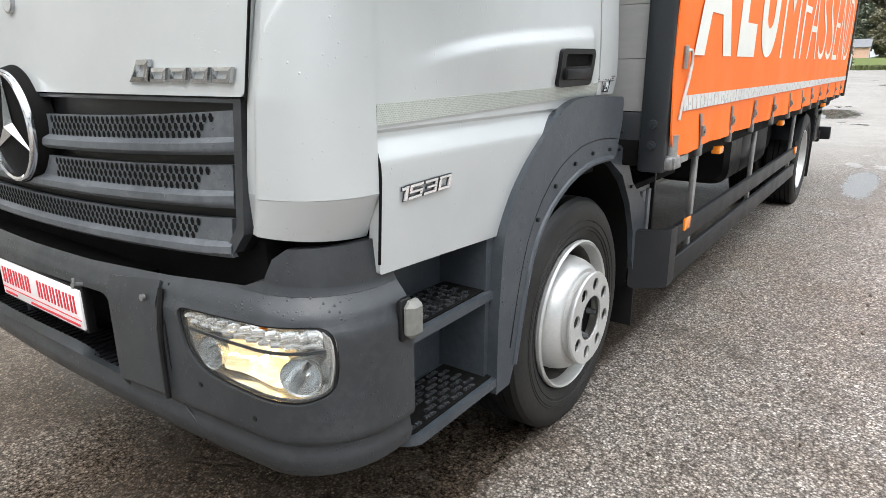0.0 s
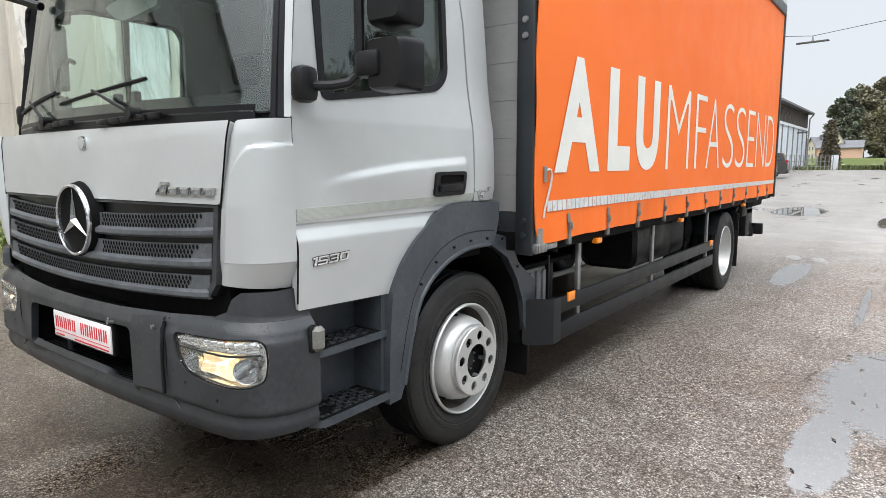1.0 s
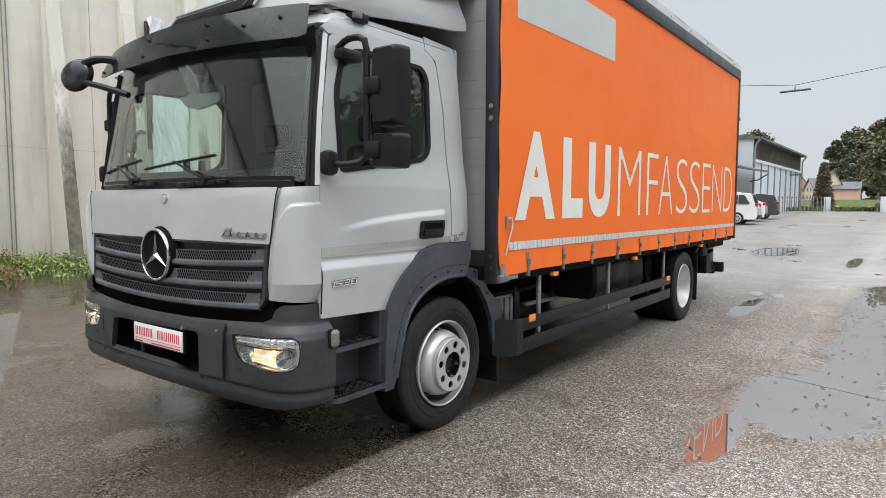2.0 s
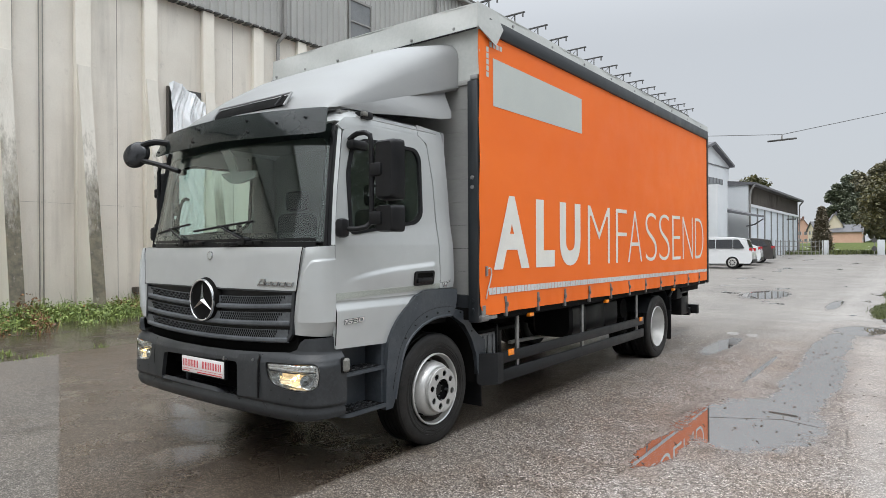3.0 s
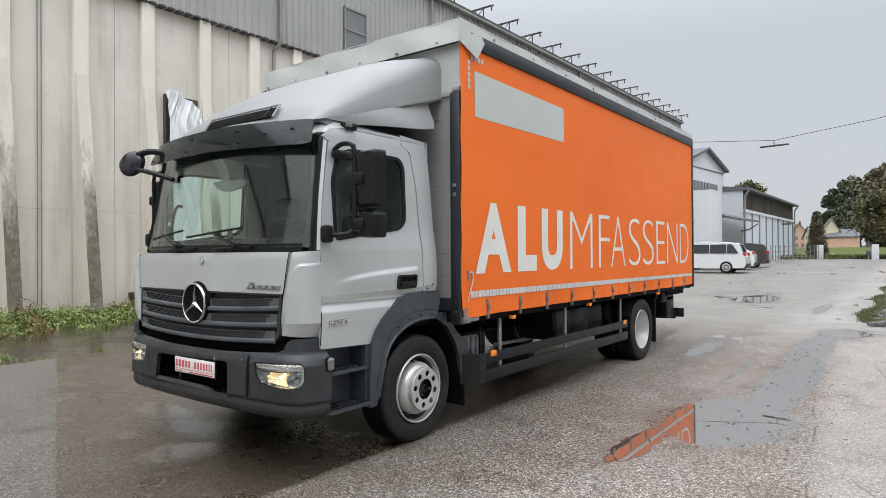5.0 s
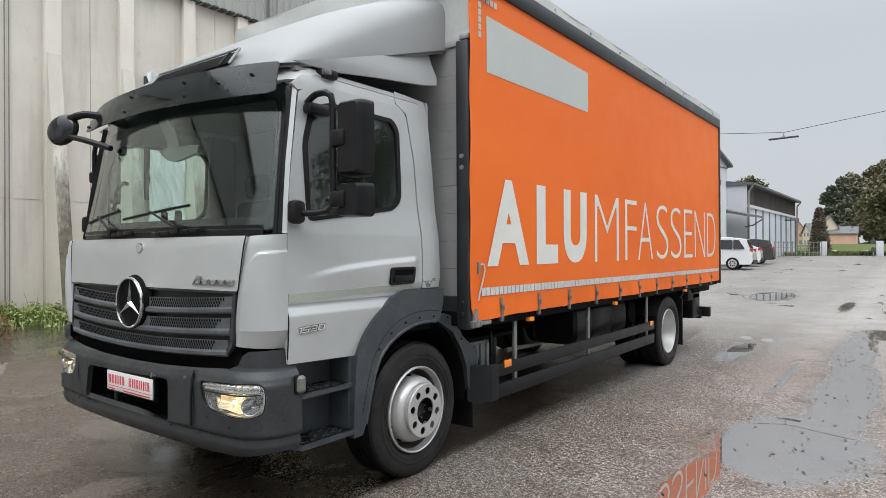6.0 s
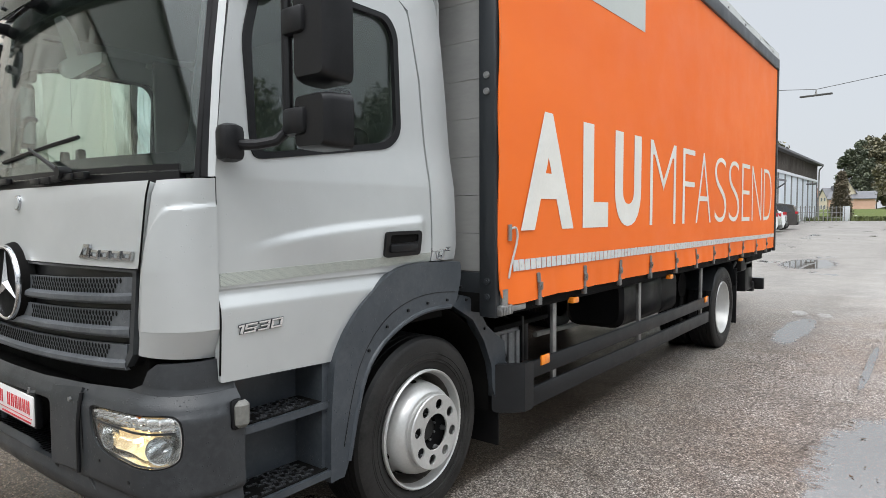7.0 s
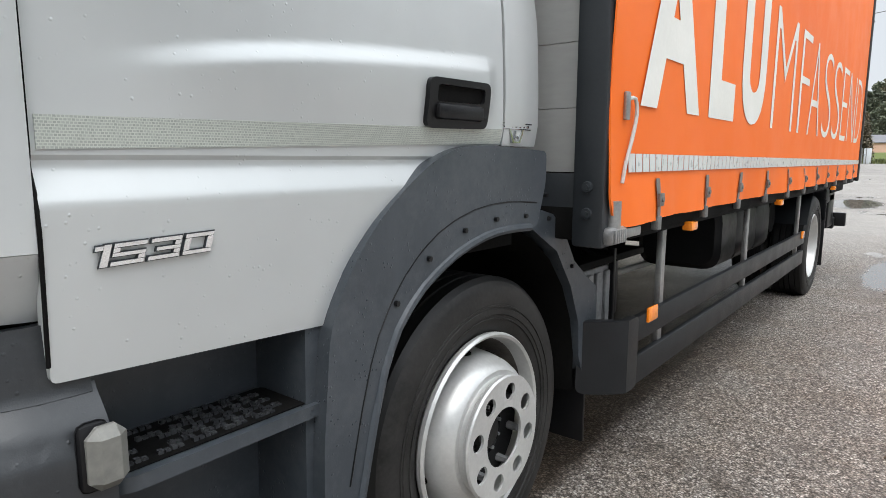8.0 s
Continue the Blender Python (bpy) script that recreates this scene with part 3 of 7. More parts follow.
def side(s):
    """The surface of the cab's side; s is 1 for the driver's side, -1 for the other."""
    def fn(y, z):
        x = wside(z)
        # raised crease that fades to the front
        top = float(np.polyval(CREASE, y))
        fade = smooth01((y + 0.97) / 0.30) * smooth01((0.0 - y) / 0.05)
        x += fade * 0.016 * (1 - min(1.0, max(0.0, (z - top + 0.030) / 0.030))) * smooth01((z - 1.16) / 0.16)
        x += (0.008 + 0.013 * smooth01((z - 1.15) / 0.06)) * smooth01((y + 1.0) / 0.95) * smooth01((1.75 - z) / 0.5)
        if y > 0.14:
            x -= 2.0 * (y - 0.14) ** 2
        return (s * x, y, z)
    return fn


DOOR = [(-1.005, 0.846), (-0.518, 0.828), (-0.490, 0.925), (-0.415, 1.012), (-0.325, 1.082), (-0.245, 1.130), (-0.155, 1.160), (0.034, 1.170), (0.036, 1.52), (0.016, 1.97),
        (-0.035, 2.262), (-0.14, 2.318), (-0.60, 2.318), (-0.885, 2.245), (-0.955, 1.85), (-1.005, 1.50)]
PANE = [(-0.865, 1.565), (-0.20, 1.655), (-0.125, 1.72), (-0.115, 2.14), (-0.165, 2.205), (-0.68, 2.21), (-0.815, 2.16), (-0.872, 1.97)]


def grow(pts, d):
    """Pushes an outline outwards from its middle by about d."""
    c = Vector((sum(p[0] for p in pts) / len(pts), sum(p[1] for p in pts) / len(pts)))
    return [tuple(Vector(p) + (Vector(p) - c).normalized() * d) for p in pts]


def cab_side(s):
    fn = side(s)
    WINDOW = PANE if s > 0 else [(y + 0.06 * smooth01((y + 0.5) / 0.3), z) for y, z in PANE]
    win = rounded(WINDOW, [0.03, 0.05, 0.05, 0.05, 0.04, 0.06, 0.05, 0.05])
    outer = rounded(DOOR, [0.01, 0.01, 0, 0, 0, 0, 0, 0.01, 0, 0, 0.05, 0.05, 0.08, 0.03, 0, 0])
    door = part("door", panel(outer, fn, 0.03 * s, 0.021 if s > 0 else 0.06, 0.0072 if s > 0 else 0.03, [win]), silver, truck, "silver cab door with a pale reflective stripe")
    seal_in = rounded(grow(WINDOW, -0.028), 0.05)

    def off(d):
        return lambda y, z: (fn(y, z)[0] + s * d, y, z)
    part("window_seal", panel(rounded(grow(WINDOW, 0.006), 0.05), off(0.006), 0.02 * s, 0.2, 0.1, [seal_in]), black, door)
    part("window_pane", panel(rounded(grow(WINDOW, -0.02), 0.05), off(-0.012), 0.004 * s, 0.3, 0.12), glass, door).visible_shadow = False
    # reflective stripe
    part("reflective_stripe", panel([(-0.998, 1.152), (0.028, 1.176), (0.028, 1.212), (-0.998, 1.195)], off(0.003), 0.003 * s, 0.2, 0.05), tape_yellow, door, "pale reflective stripe")
    # handle in its bowl
    b = panel(rounded([(-0.276, 1.204), (-0.058, 1.208), (-0.058, 1.312), (-0.276, 1.310)], 0.02), off(0.012), 0.02 * s, 0.1, 0.1,
              [rounded([(-0.250, 1.260), (-0.080, 1.263), (-0.080, 1.297), (-0.250, 1.296)], 0.01)])
    handle = part("handle", b, black, door, "black recessed handle")
    part("handle_bowl", panel(rounded([(-0.26, 1.218), (-0.070, 1.222), (-0.070, 1.304), (-0.26, 1.302)], 0.02), off(0.003), 0.004 * s, 0.1, 0.1), underbody, door)
    b = B()
    x = s * 1.134
    box(b, min(x, x + s * 0.022), max(x, x + s * 0.022), -0.252, -0.086, 1.224, 1.258, 0.008)
    cyl(b, (x, -0.070, 1.243), (x + s * 0.012, -0.070, 1.243), 0.011, seg=12)
    part("handle_grip", b, black, door)
    # panel behind the door, up to the back of the cab
    rear = [(0.044, 1.172), (0.245, 1.172), (0.250, 1.50), (0.228, 1.90), (0.200, 2.18), (0.165, 2.375), (-0.12, 2.392), (-0.12, 2.312), (-0.028, 2.262), (0.028, 1.97), (0.048, 1.52)]
    part("rear_pillar", panel(rear, fn, 0.02 * s, 0.03, 0.06), silver, truck)
    # strip over the door, and the pillar beside the windscreen
    strip = [(-0.125, 2.313), (-0.125, 2.378), (-0.62, 2.378), (-0.86, 2.33), (-0.93, 2.27), (-0.89, 2.245), (-0.60, 2.313)]
    part("roof_rail", panel(strip, fn, 0.02 * s, 0.06, 0.03), silver, truck)
    p = [(-1.035, 1.50), (-1.003, 1.50), (-0.958, 1.85), (-0.893, 2.24), (-0.912, 2.285), (-0.985, 1.88)]

    def pil(y, z):
        edge = np.interp(z, [1.5, 1.85, 2.24, 2.3], [-1.003, -0.958, -0.893, -0.88])
        return (s * (wside(z) - max(0.0, edge - y) * 1.0), y, z)
    part("windscreen_pillar", panel(p, pil, 0.03 * s, 0.02, 0.05), black, truck)
    part("pillar_cover", panel(p, lambda y, z: (pil(y, z)[0] - s * 0.036, y + 0.02, z), 0.008 * s, 0.03, 0.05), cab_lining, truck)
    b = B()
    tube(b, [(s * 1.045, -1.018, 1.49), (s * 1.036, -1.003, 1.60), (s * 1.014, -0.957, 1.9), (s * 0.992, -0.902, 2.24), (s * 0.987, -0.868, 2.285), (s * 1.0, -0.82, 2.30)], 0.023)
    if s > 0:
        part("pillar_trim", b, black, truck)
    b = B()
    tube(b, [(s * (wside(z) + 0.0005), -1.0065, z) for z in (0.87, 1.0, 1.08, 1.13, 1.15, 1.2, 1.3, 1.4, 1.5)], 0.0032, 6)
    part("door_gap", b, underbody, truck)
    thin = [(-1.022, 1.50), (-1.006, 1.50), (-0.961, 1.85), (-0.897, 2.24), (-0.910, 2.262), (-0.977, 1.86)]
    part("pillar_strip", panel(thin, lambda y, z: (pil(y, z)[0] + s * 0.004, y, z), 0.004 * s, 0.02, 0.05), silver, truck)
    return door


driver_door = cab_side(1)
cab_side(-1)

# model number on the door, in chrome
TOP, MIDDLE, FOOT = (0, 1, 0.8, 1), (0, 1, 0.4, 0.58), (0, 1, 0, 0.2)
STROKES = {"1": [(0.5, 1, 0, 1), (0, 0.5, 0.74, 0.96)],
           "5": [TOP, (0, 0.22, 0.58, 0.8), MIDDLE, (0.78, 1, 0.2, 0.4), FOOT],
           "3": [TOP, (0.78, 1, 0.58, 0.8), (0.22, 1, 0.4, 0.58), (0.78, 1, 0.2, 0.4), FOOT],
           "0": [TOP, (0, 0.22, 0.2, 0.8), (0.78, 1, 0.2, 0.8), FOOT]}
for ch, y0, w in (("1", -0.952, 0.021), ("5", -0.928, 0.047), ("3", -0.876, 0.047), ("0", -0.824, 0.047)):
    b = B()
    for u0, u1, v0, v1 in STROKES[ch]:
        n0 = len(b.verts)
        box(b, 0.0, 0.005, u0, u1, v0, v1)
        b.verts.ensure_lookup_table()
        for v in b.verts[n0:]:
            if v.co.x > 0.003:
                v.co.y += (1 if v.co.y < (u0 + u1) / 2 else -1) * min(0.012, 0.2 * (u1 - u0))
                v.co.z += (1 if v.co.z < (v0 + v1) / 2 else -1) * min(0.012, 0.2 * (v1 - v0))
    for v in b.verts:
        h, u, t = v.co
        v.co = (wside(1.01) + 0.003 + h, y0 + u * w + t * 0.009, 0.994 + t * 0.031 + (y0 + u * w + 0.952) * 0.03)
    digit = part("numeral", b, chrome, driver_door, "raised chrome numeral")
    b = B()
    for u0, u1, v0, v1 in STROKES[ch]:
        box(b, 0.0, 0.002, u0 - 0.028, u1 + 0.028, v0 - 0.04, v1 + 0.04)
    for v in b.verts:
        h, u, t = v.co
        v.co = (wside(1.01) + 0.003 + h, y0 + u * w + t * 0.009, 0.994 + t * 0.031 + (y0 + u * w + 0.952) * 0.03)
    part("numeral_base", b, dark_grey, digit)
# badge on the rear pillar: plain chrome bars
badge = part("badge", box(box(B(), 1.118, 1.1255, 0.024, 0.178, 1.2275, 1.2312, 0.001), 1.118, 1.1255, 0.030, 0.172, 1.2135, 1.2165, 0.001), numeral_chrome, truck, "small chrome badge of plain bars over a shield")
for i in range(7):
    part("badge_bar", box(B(), 1.118, 1.1245, 0.034 + i * 0.0195, 0.0475 + i * 0.0195, 1.2185, 1.2255, 0.001), numeral_chrome, badge)
# shield: a sloping leg each side, a foot, and a bar inside
shield = prism(prism(B(), [(0.066, 1.2135), (0.074, 1.2135), (0.088, 1.184), (0.083, 1.180)], "x", 1.118, 1.1255), [(0.136, 1.2135), (0.128, 1.2135), (0.114, 1.184), (0.119, 1.180)], "x", 1.118, 1.1255)
part("badge_shield", prism(shield, [(0.083, 1.180), (0.088, 1.184), (0.114, 1.184), (0.119, 1.180)], "x", 1.118, 1.1255), numeral_chrome, badge)
part("badge_bar", box(box(B(), 1.118, 1.1265, 0.092, 0.110, 1.189, 1.197, 0.001), 1.118, 1.1265, 0.092, 0.098, 1.197, 1.211, 0.001), dark_chrome, badge)

# roof
def roof_fn(x, y):
    a = abs(x)
    z = 2.465 - 0.03 * a * a - (0.075 * ((a - 0.82) / 0.22) ** 2 if a > 0.82 else 0)
    z -= 0.13 * ((-0.72 - y) / 0.22) ** 2 if y < -0.72 else 0
    z -= 0.05 * ((y - 0.06) / 0.16) ** 2 if y > 0.06 else 0
    return (x, y, z)


part("cab_roof", panel([(-1.045, -0.86), (-0.93, -0.93), (0.93, -0.93), (1.045, -0.86), (1.045, 0.10), (0.99, 0.20), (-0.99, 0.20), (-1.045, 0.10)], roof_fn, 0.03, 0.06, 0.06), silver, truck)
b = B()
box(b, -1.03, 1.03, 0.19, 0.235, 0.95, 2.39, 0.03)
part("cab_back", b, silver, truck)
b = B()
box(b, -1.028, 1.028, 0.158, 0.186, 1.0, 2.375)
part("back_lining", b, cab_lining, truck)
b = B()
box(b, -0.98, 0.98, -0.84, 0.16, 2.372, 2.392)
part("headliner", b, cab_lining, truck)
for s in (1, -1):
    part("pillar_lining", box(B(), min(s * 1.0, s * 1.03), max(s * 1.0, s * 1.03), -0.09, 0.156, 1.0, 2.37, 0.01), cab_lining, truck)
b = B()
box(b, -1.06, 1.06, -1.02, 0.19, 0.90, 0.96)
part("cab_floor", b, underbody, truck)


# windscreen, cowl and wipers
def screen(x, z, d=0.0):
    return (x, -1.165 + 0.190 * (z - 1.5) + 0.10 * (abs(x) / 0.92) ** 2.4 - d, z)


WS = rounded([(-1.045, 1.515), (1.045, 1.515), (0.975, 2.30), (-0.975, 2.30)], 0.03)
ws_frame_in = rounded([(-0.985, 1.585), (0.985, 1.585), (0.945, 2.21), (-0.945, 2.21)], 0.07)
part("windscreen_frame", panel(WS, screen, 0.02, 0.1, 0.2, [ws_frame_in]), black, truck, "black windscreen surround")
part("windscreen", panel(rounded([(-1.043, 1.52), (1.043, 1.52), (0.972, 2.295), (-0.972, 2.295)], 0.03), lambda x, z: screen(x, z, 0.009), 0.005, 0.06, 0.15), glass, truck, "clear curved windscreen").visible_shadow = False
part("cowl", panel([(-0.985, 1.47), (0.985, 1.47), (0.975, 1.545), (-0.975, 1.545)], lambda x, z: screen(x, z, 0.012 - (1.545 - z) * 0.15), 0.03, 0.08, 0.04), black, truck, "black cowl below the windscreen")
for x0, x1 in ((-0.42, -0.10), (0.22, 0.54)):
    b = B()
    for i in range(5):
        x = x0 + (x1 - x0) * i / 4
        y = screen(x, 1.505)[1] - 0.03
        box(b, x - 0.045, x + 0.045, y - 0.012, y + 0.01, 1.497 + 0.003 * i, 1.520 + 0.003 * i, 0.004)
    part("cowl_vent", b, black, truck)
for x0, xt, reach in ((-0.32, -0.62, 0.30), (0.42, 0.10, 0.34)):
    pivot = Vector(screen(x0, 1.535, 0.045))
    tip = Vector(screen(xt, 1.64, 0.035))
    w = part("wiper", cyl(cyl(B(), pivot + Vector((0, 0.03, 0)), pivot + Vector((0, -0.012, 0)), 0.022, seg=14), pivot, tip, 0.009, 0.006, 8), black, truck, "black wiper parked low on the glass")
    b = B()
    ends = [Vector(screen(xt + k * reach, 1.635 + 0.028 * k, 0.014)) for k in (-1, -0.5, 0, 0.5, 1)]
    tube(b, ends, 0.008, 6)
    part("blade", b, black, w)


# sun visor over the windscreen
def visor(x, s):
    a = abs(x)
    return (x, -1.110 + (0.066 + 0.034 * s) * a ** 3 + 0.02 * s * s + 0.03 * s, 2.218 + 0.182 * s + 0.028 * (1 - a) - 0.014 * x)


vis = part("sun_visor", panel(rounded([(-1.02, 0.0), (1.055, 0.0), (1.0, 1.0), (-0.96, 1.0)], [0.16, 0.12, 0.05, 0.08]), visor, 0.006, 0.06, 0.12), smoke, truck, "smoked acrylic sun visor")
for x, h in ((-0.86, 0.66), (-0.30, 0.72), (0.30, 0.72), (0.86, 0.62), (-0.95, 0.2), (-0.34, 0.22), (0.34, 0.25), (0.62, 0.5)):
    p = Vector(visor(x, h))
    part("visor_screw", cyl(B(), p + Vector((0, 0.02, 0)), p + Vector((0, -0.010, 0.002)), 0.011, 0.008, 10), black, vis)
for x in (-0.8, -0.27, 0.27, 0.8):
    b = B()
    p = Vector(visor(x, 0.5))
    box(b, x - 0.018, x + 0.018, p.y + 0.008, p.y + 0.14, p.z - 0.04, p.z + 0.01, 0.004)
    part("visor_bracket", b, black, vis)


# roof air deflector
def deflector(s_y):
    y = -0.915 + 1.32 * s_y
    zb = float(np.interp(y, [-1.0, -0.6, -0.42, 0.375], [2.375, 2.470, 2.525, 2.765]))
    zt = float(np.interp(y, [-0.915, -0.90, -0.87, -0.8, -0.55, -0.25, 0.05, 0.405], [2.40, 2.44, 2.495, 2.575, 2.775, 2.95, 3.08, 3.165]))
    w = float(np.interp(y, [-1.0, -0.9, -0.5, 0.0, 0.375], [0.90, 0.96, 1.01, 1.045, 1.06]))
    e = float(np.interp(s_y, [0, 0.4, 1], [0.70, 0.50, 0.26]))
    out = []
    for k in range(25):
        a = math.pi * k / 24
        c, sn = math.cos(a), math.sin(a)
        out.append((w * math.copysign(abs(c) ** e, c), y + 0.05 * (1 - abs(c)) * (-1 if s_y < 0.3 else 0) * (1 - s_y / 0.3 if s_y < 0.3 else 0), zb + (zt - zb) * sn ** e))
    return out


b = B()
steps = [k / 22 for k in range(23)]
loft(b, [deflector(t) for t in steps], closed=False, caps=False)
inner = [[(x * 0.975, y, z - 0.02) for x, y, z in deflector(t)] for t in steps]
loft(b, inner, closed=False, caps=False)
b.verts.ensure_lookup_table()
n = 25 * 23
for k in range(24):
    last = 25 * 22
    b.faces.new((b.verts[last + k], b.verts[last + k + 1], b.verts[n + last + k + 1], b.verts[n + last + k]))
spoiler = part("air_deflector", b, spoiler_silver, truck, "satin silver roof air deflector", 40)
# intake slot near the front of the deflector
def defl_top(x, y):
    s_y = (y + 0.915) / 1.32
    pts = deflector(s_y)
    pts = sorted(pts)
    return float(np.interp(x, [p[0] for p in pts], [p[2] for p in pts]))


def slot_z(x, y):
    return defl_top(min(abs(x), 0.3), y)


part("intake_slot", panel(rounded([(-0.34, -0.893), (0.495, -0.893), (0.495, -0.838), (-0.34, -0.838)], 0.01), lambda x, y: (x, y - 0.028, slot_z(x, y) + 0.026), 0.012, 0.06, 0.02), underbody, spoiler, "dark intake slot")
for line in ([(-0.36, -0.900), (-0.36, -0.828), (0.515, -0.828), (0.515, -0.900)], [(0.415, -0.893), (0.435, -0.838)]):
    b = B()
    for (xa, ya), (xb, yb2) in zip(line, line[1:]):
        pa, pb = Vector((xa, ya - 0.03, slot_z(xa, ya) + 0.030)), Vector((xb, yb2 - 0.03, slot_z(xb, yb2) + 0.030))
        cyl(b, pa, pb, 0.008, 0.008, 8)
    part("slot_rim", b, spoiler_silver if len(line) > 2 else black, spoiler)
for s in (1, -1):
    flapline = [(-0.90, 2.395), (-0.62, 2.468), (-0.42, 2.530), (0.26, 2.735), (0.262, 2.55), (0.235, 2.490), (0.10, 2.465), (-0.30, 2.428), (-0.62, 2.392)]
    part("deflector_skirt", panel(flapline, lambda y, z, s=s: (s * (1.005 + 0.05 * (y + 0.7) + 0.05 * math.cos((z - 2.42) * 9)), y, z), 0.015 * s, 0.1, 0.04), spoiler_silver, spoiler)
    b = B()
    box(b, min(s * 0.99, s * 1.075), max(s * 0.99, s * 1.075), -0.72, -0.62, 2.345, 2.395, 0.012)
    lampo = part("roof_marker", b, black, truck)
    b = B()
    box(b, min(s * 1.05, s * 1.082), max(s * 1.05, s * 1.082), -0.727, -0.675, 2.357, 2.390, 0.009)
    part("marker_lens", b, lamp_plastic, lampo, "pale marker lens")


# ---- cab front ----
def yf(x, z):
    return -1.208 + 0.045 * (abs(x) / 0.95) ** 2 + 0.05 * (z - 1.25)


hood = part("hood", panel(rounded([(-0.925, 1.212), (0.925, 1.212), (0.965, 1.488), (-0.965, 1.488)], [0.015, 0.015, 0.01, 0.01]), lambda x, z: (x, yf(x, z) + 0.25 * max(0, z - 1.46) , z), 0.025, 0.08, 0.05), silver, truck, "silver front flap")
b = cyl(B(), (0.045, yf(0, 1.44) + 0.01, 1.432), (0.045, yf(0, 1.44) - 0.008, 1.432), 0.031, 0.029, 24)
em = part("emblem_disc", b, numeral_chrome, hood, "small round emblem")
part("emblem_field", cyl(B(), (0.045, yf(0, 1.44), 1.432), (0.045, yf(0, 1.44) - 0.010, 1.432), 0.024, 0.023, 24), silver, em)
for i in range(5):
    b = B()
    tall = 0.046 if i == 0 else 0.029
    x0, w, st = (0.572, 0.070, 0.011) if i == 0 else (0.645 + 0.0655 * (i - 1), 0.058, 0.0075)
    z0 = 1.238
    slant = 0.9 * tall if i == 0 else 0.35 * tall
    yb0 = yf(x0, z0)
    out = [(x0, z0), (x0 + w, z0), (x0 + w + 0.35 * tall, z0 + tall), (x0 + slant, z0 + tall)]
    mx, mz = sum(p[0] for p in out) / 4, sum(p[1] for p in out) / 4
    inn = [(mx + (px - mx) * (1 - 2.2 * st / w), mz + (pz - mz) * (1 - 2 * st / tall)) for px, pz in out]
    ring = [[b.verts.new((px, yb0 + dy, pz)) for px, pz in loop] for loop, dy in ((out, 0.004), (out, -0.005), (inn, -0.007), (inn, 0.004))]
    for ra, rb in zip(ring, ring[1:]):
        for q in range(4):
            b.faces.new((ra[q - 1], ra[q], rb[q], rb[q - 1]))
    part("badge_bar", b, numeral_chrome, hood, "chrome badge of plain slanted bars", smooth=0)

for s in (1, -1):
    b = B()
    tube(b, [(s * (0.927 + 0.040 * (z - 1.212) / 0.276), yf(0.94, z) + 0.25 * max(0, z - 1.46) + 0.001, z) for z in (1.20, 1.28, 1.36, 1.44, 1.486)], 0.003, 6)
    part("hood_seam", b, underbody, truck)

# grille: dark carrier, three perforated slats, round emblem
GR = [(-0.91, 1.208), (-0.898, 0.94), (-0.865, 0.897), (-0.74, 0.884), (-0.4, 0.872), (0.0, 0.862), (0.4, 0.872), (0.74, 0.884), (0.865, 0.897), (0.898, 0.94), (0.91, 1.208)]
grille = part("grille", panel(GR[::-1], lambda x, z: (x, yf(x, z) + 0.030, z), 0.03, 0.1, 0.06), black, truck, "dark grey grille with three perforated slats")
border_in = [(-0.888, 1.200), (-0.878, 0.955), (-0.852, 0.916), (-0.73, 0.900), (-0.4, 0.888), (0, 0.878), (0.4, 0.888), (0.73, 0.900), (0.852, 0.916), (0.878, 0.955), (0.888, 1.200)]
part("grille_surround", panel(GR[::-1], lambda x, z: (x, yf(x, z) + 0.004, z), 0.03, 0.08, 0.06, [border_in]), bumper_plastic, grille)
for i, (za, zb, w) in enumerate(((1.098, 1.184, 0.884), (0.990, 1.078, 0.874), (0.886, 0.968, 0.862))):
    def slat_fn(x, v, za=za, zb=zb):
        a = abs(x) / 0.85
        z = za + (zb - za) * v - 0.028 * (1 - a * a)
        lip = 0.016 * smooth01((0.42 - v) / 0.12) * (1 - 0.8 * smooth01((0.10 - v) / 0.10)) * smooth01((0.885 - abs(x)) / 0.06)
        return (x, yf(x, z) + 0.006 - lip, z)
    part("grille_slat", panel([(-w, 0), (w, 0), (w, 1), (-w, 1)], slat_fn, 0.015, 0.07, 0.06), slat_grey, grille)
    b = B()
    for r in range(3):
        for c in range(-40, 41):
            x = (c + 0.5 * (r % 2)) * 0.0205
            lim = 0.825 - 0.018 * r - 0.025 * i
            if abs(x) > lim or abs(x) < (0.175 if i < 2 else 0.0):
                continue
            ctr = Vector(slat_fn(x, 0.865 - r * 0.19)) + Vector((0, -0.0012, 0))
            b.faces.new([b.verts.new((ctr.x + 0.0078 * math.cos(q * math.tau / 6), ctr.y, ctr.z + 0.0098 * math.sin(q * math.tau / 6))) for q in range(6)])
    part("perforation", b, underbody, grille, kind="stuff", smooth=0)
EZ, EY = 1.120, -1.238
b = lathe(B(), [(0.146, 0.02), (0.149, 0.0), (0.146, -0.010), (0.141, -0.013), (0.135, -0.009), (0.133, 0.004)], 56)
for v in b.verts:
    v.co = Vector((v.co.y, EY + v.co.x, EZ + v.co.z))
emblem = part("emblem_ring", b, chrome, truck, "large round chrome emblem")
b = cyl(B(), (0, EY + 0.05, EZ), (0, EY + 0.004, EZ), 0.166, 0.150, 48)
part("emblem_backing", b, underbody, emblem)
b = B()
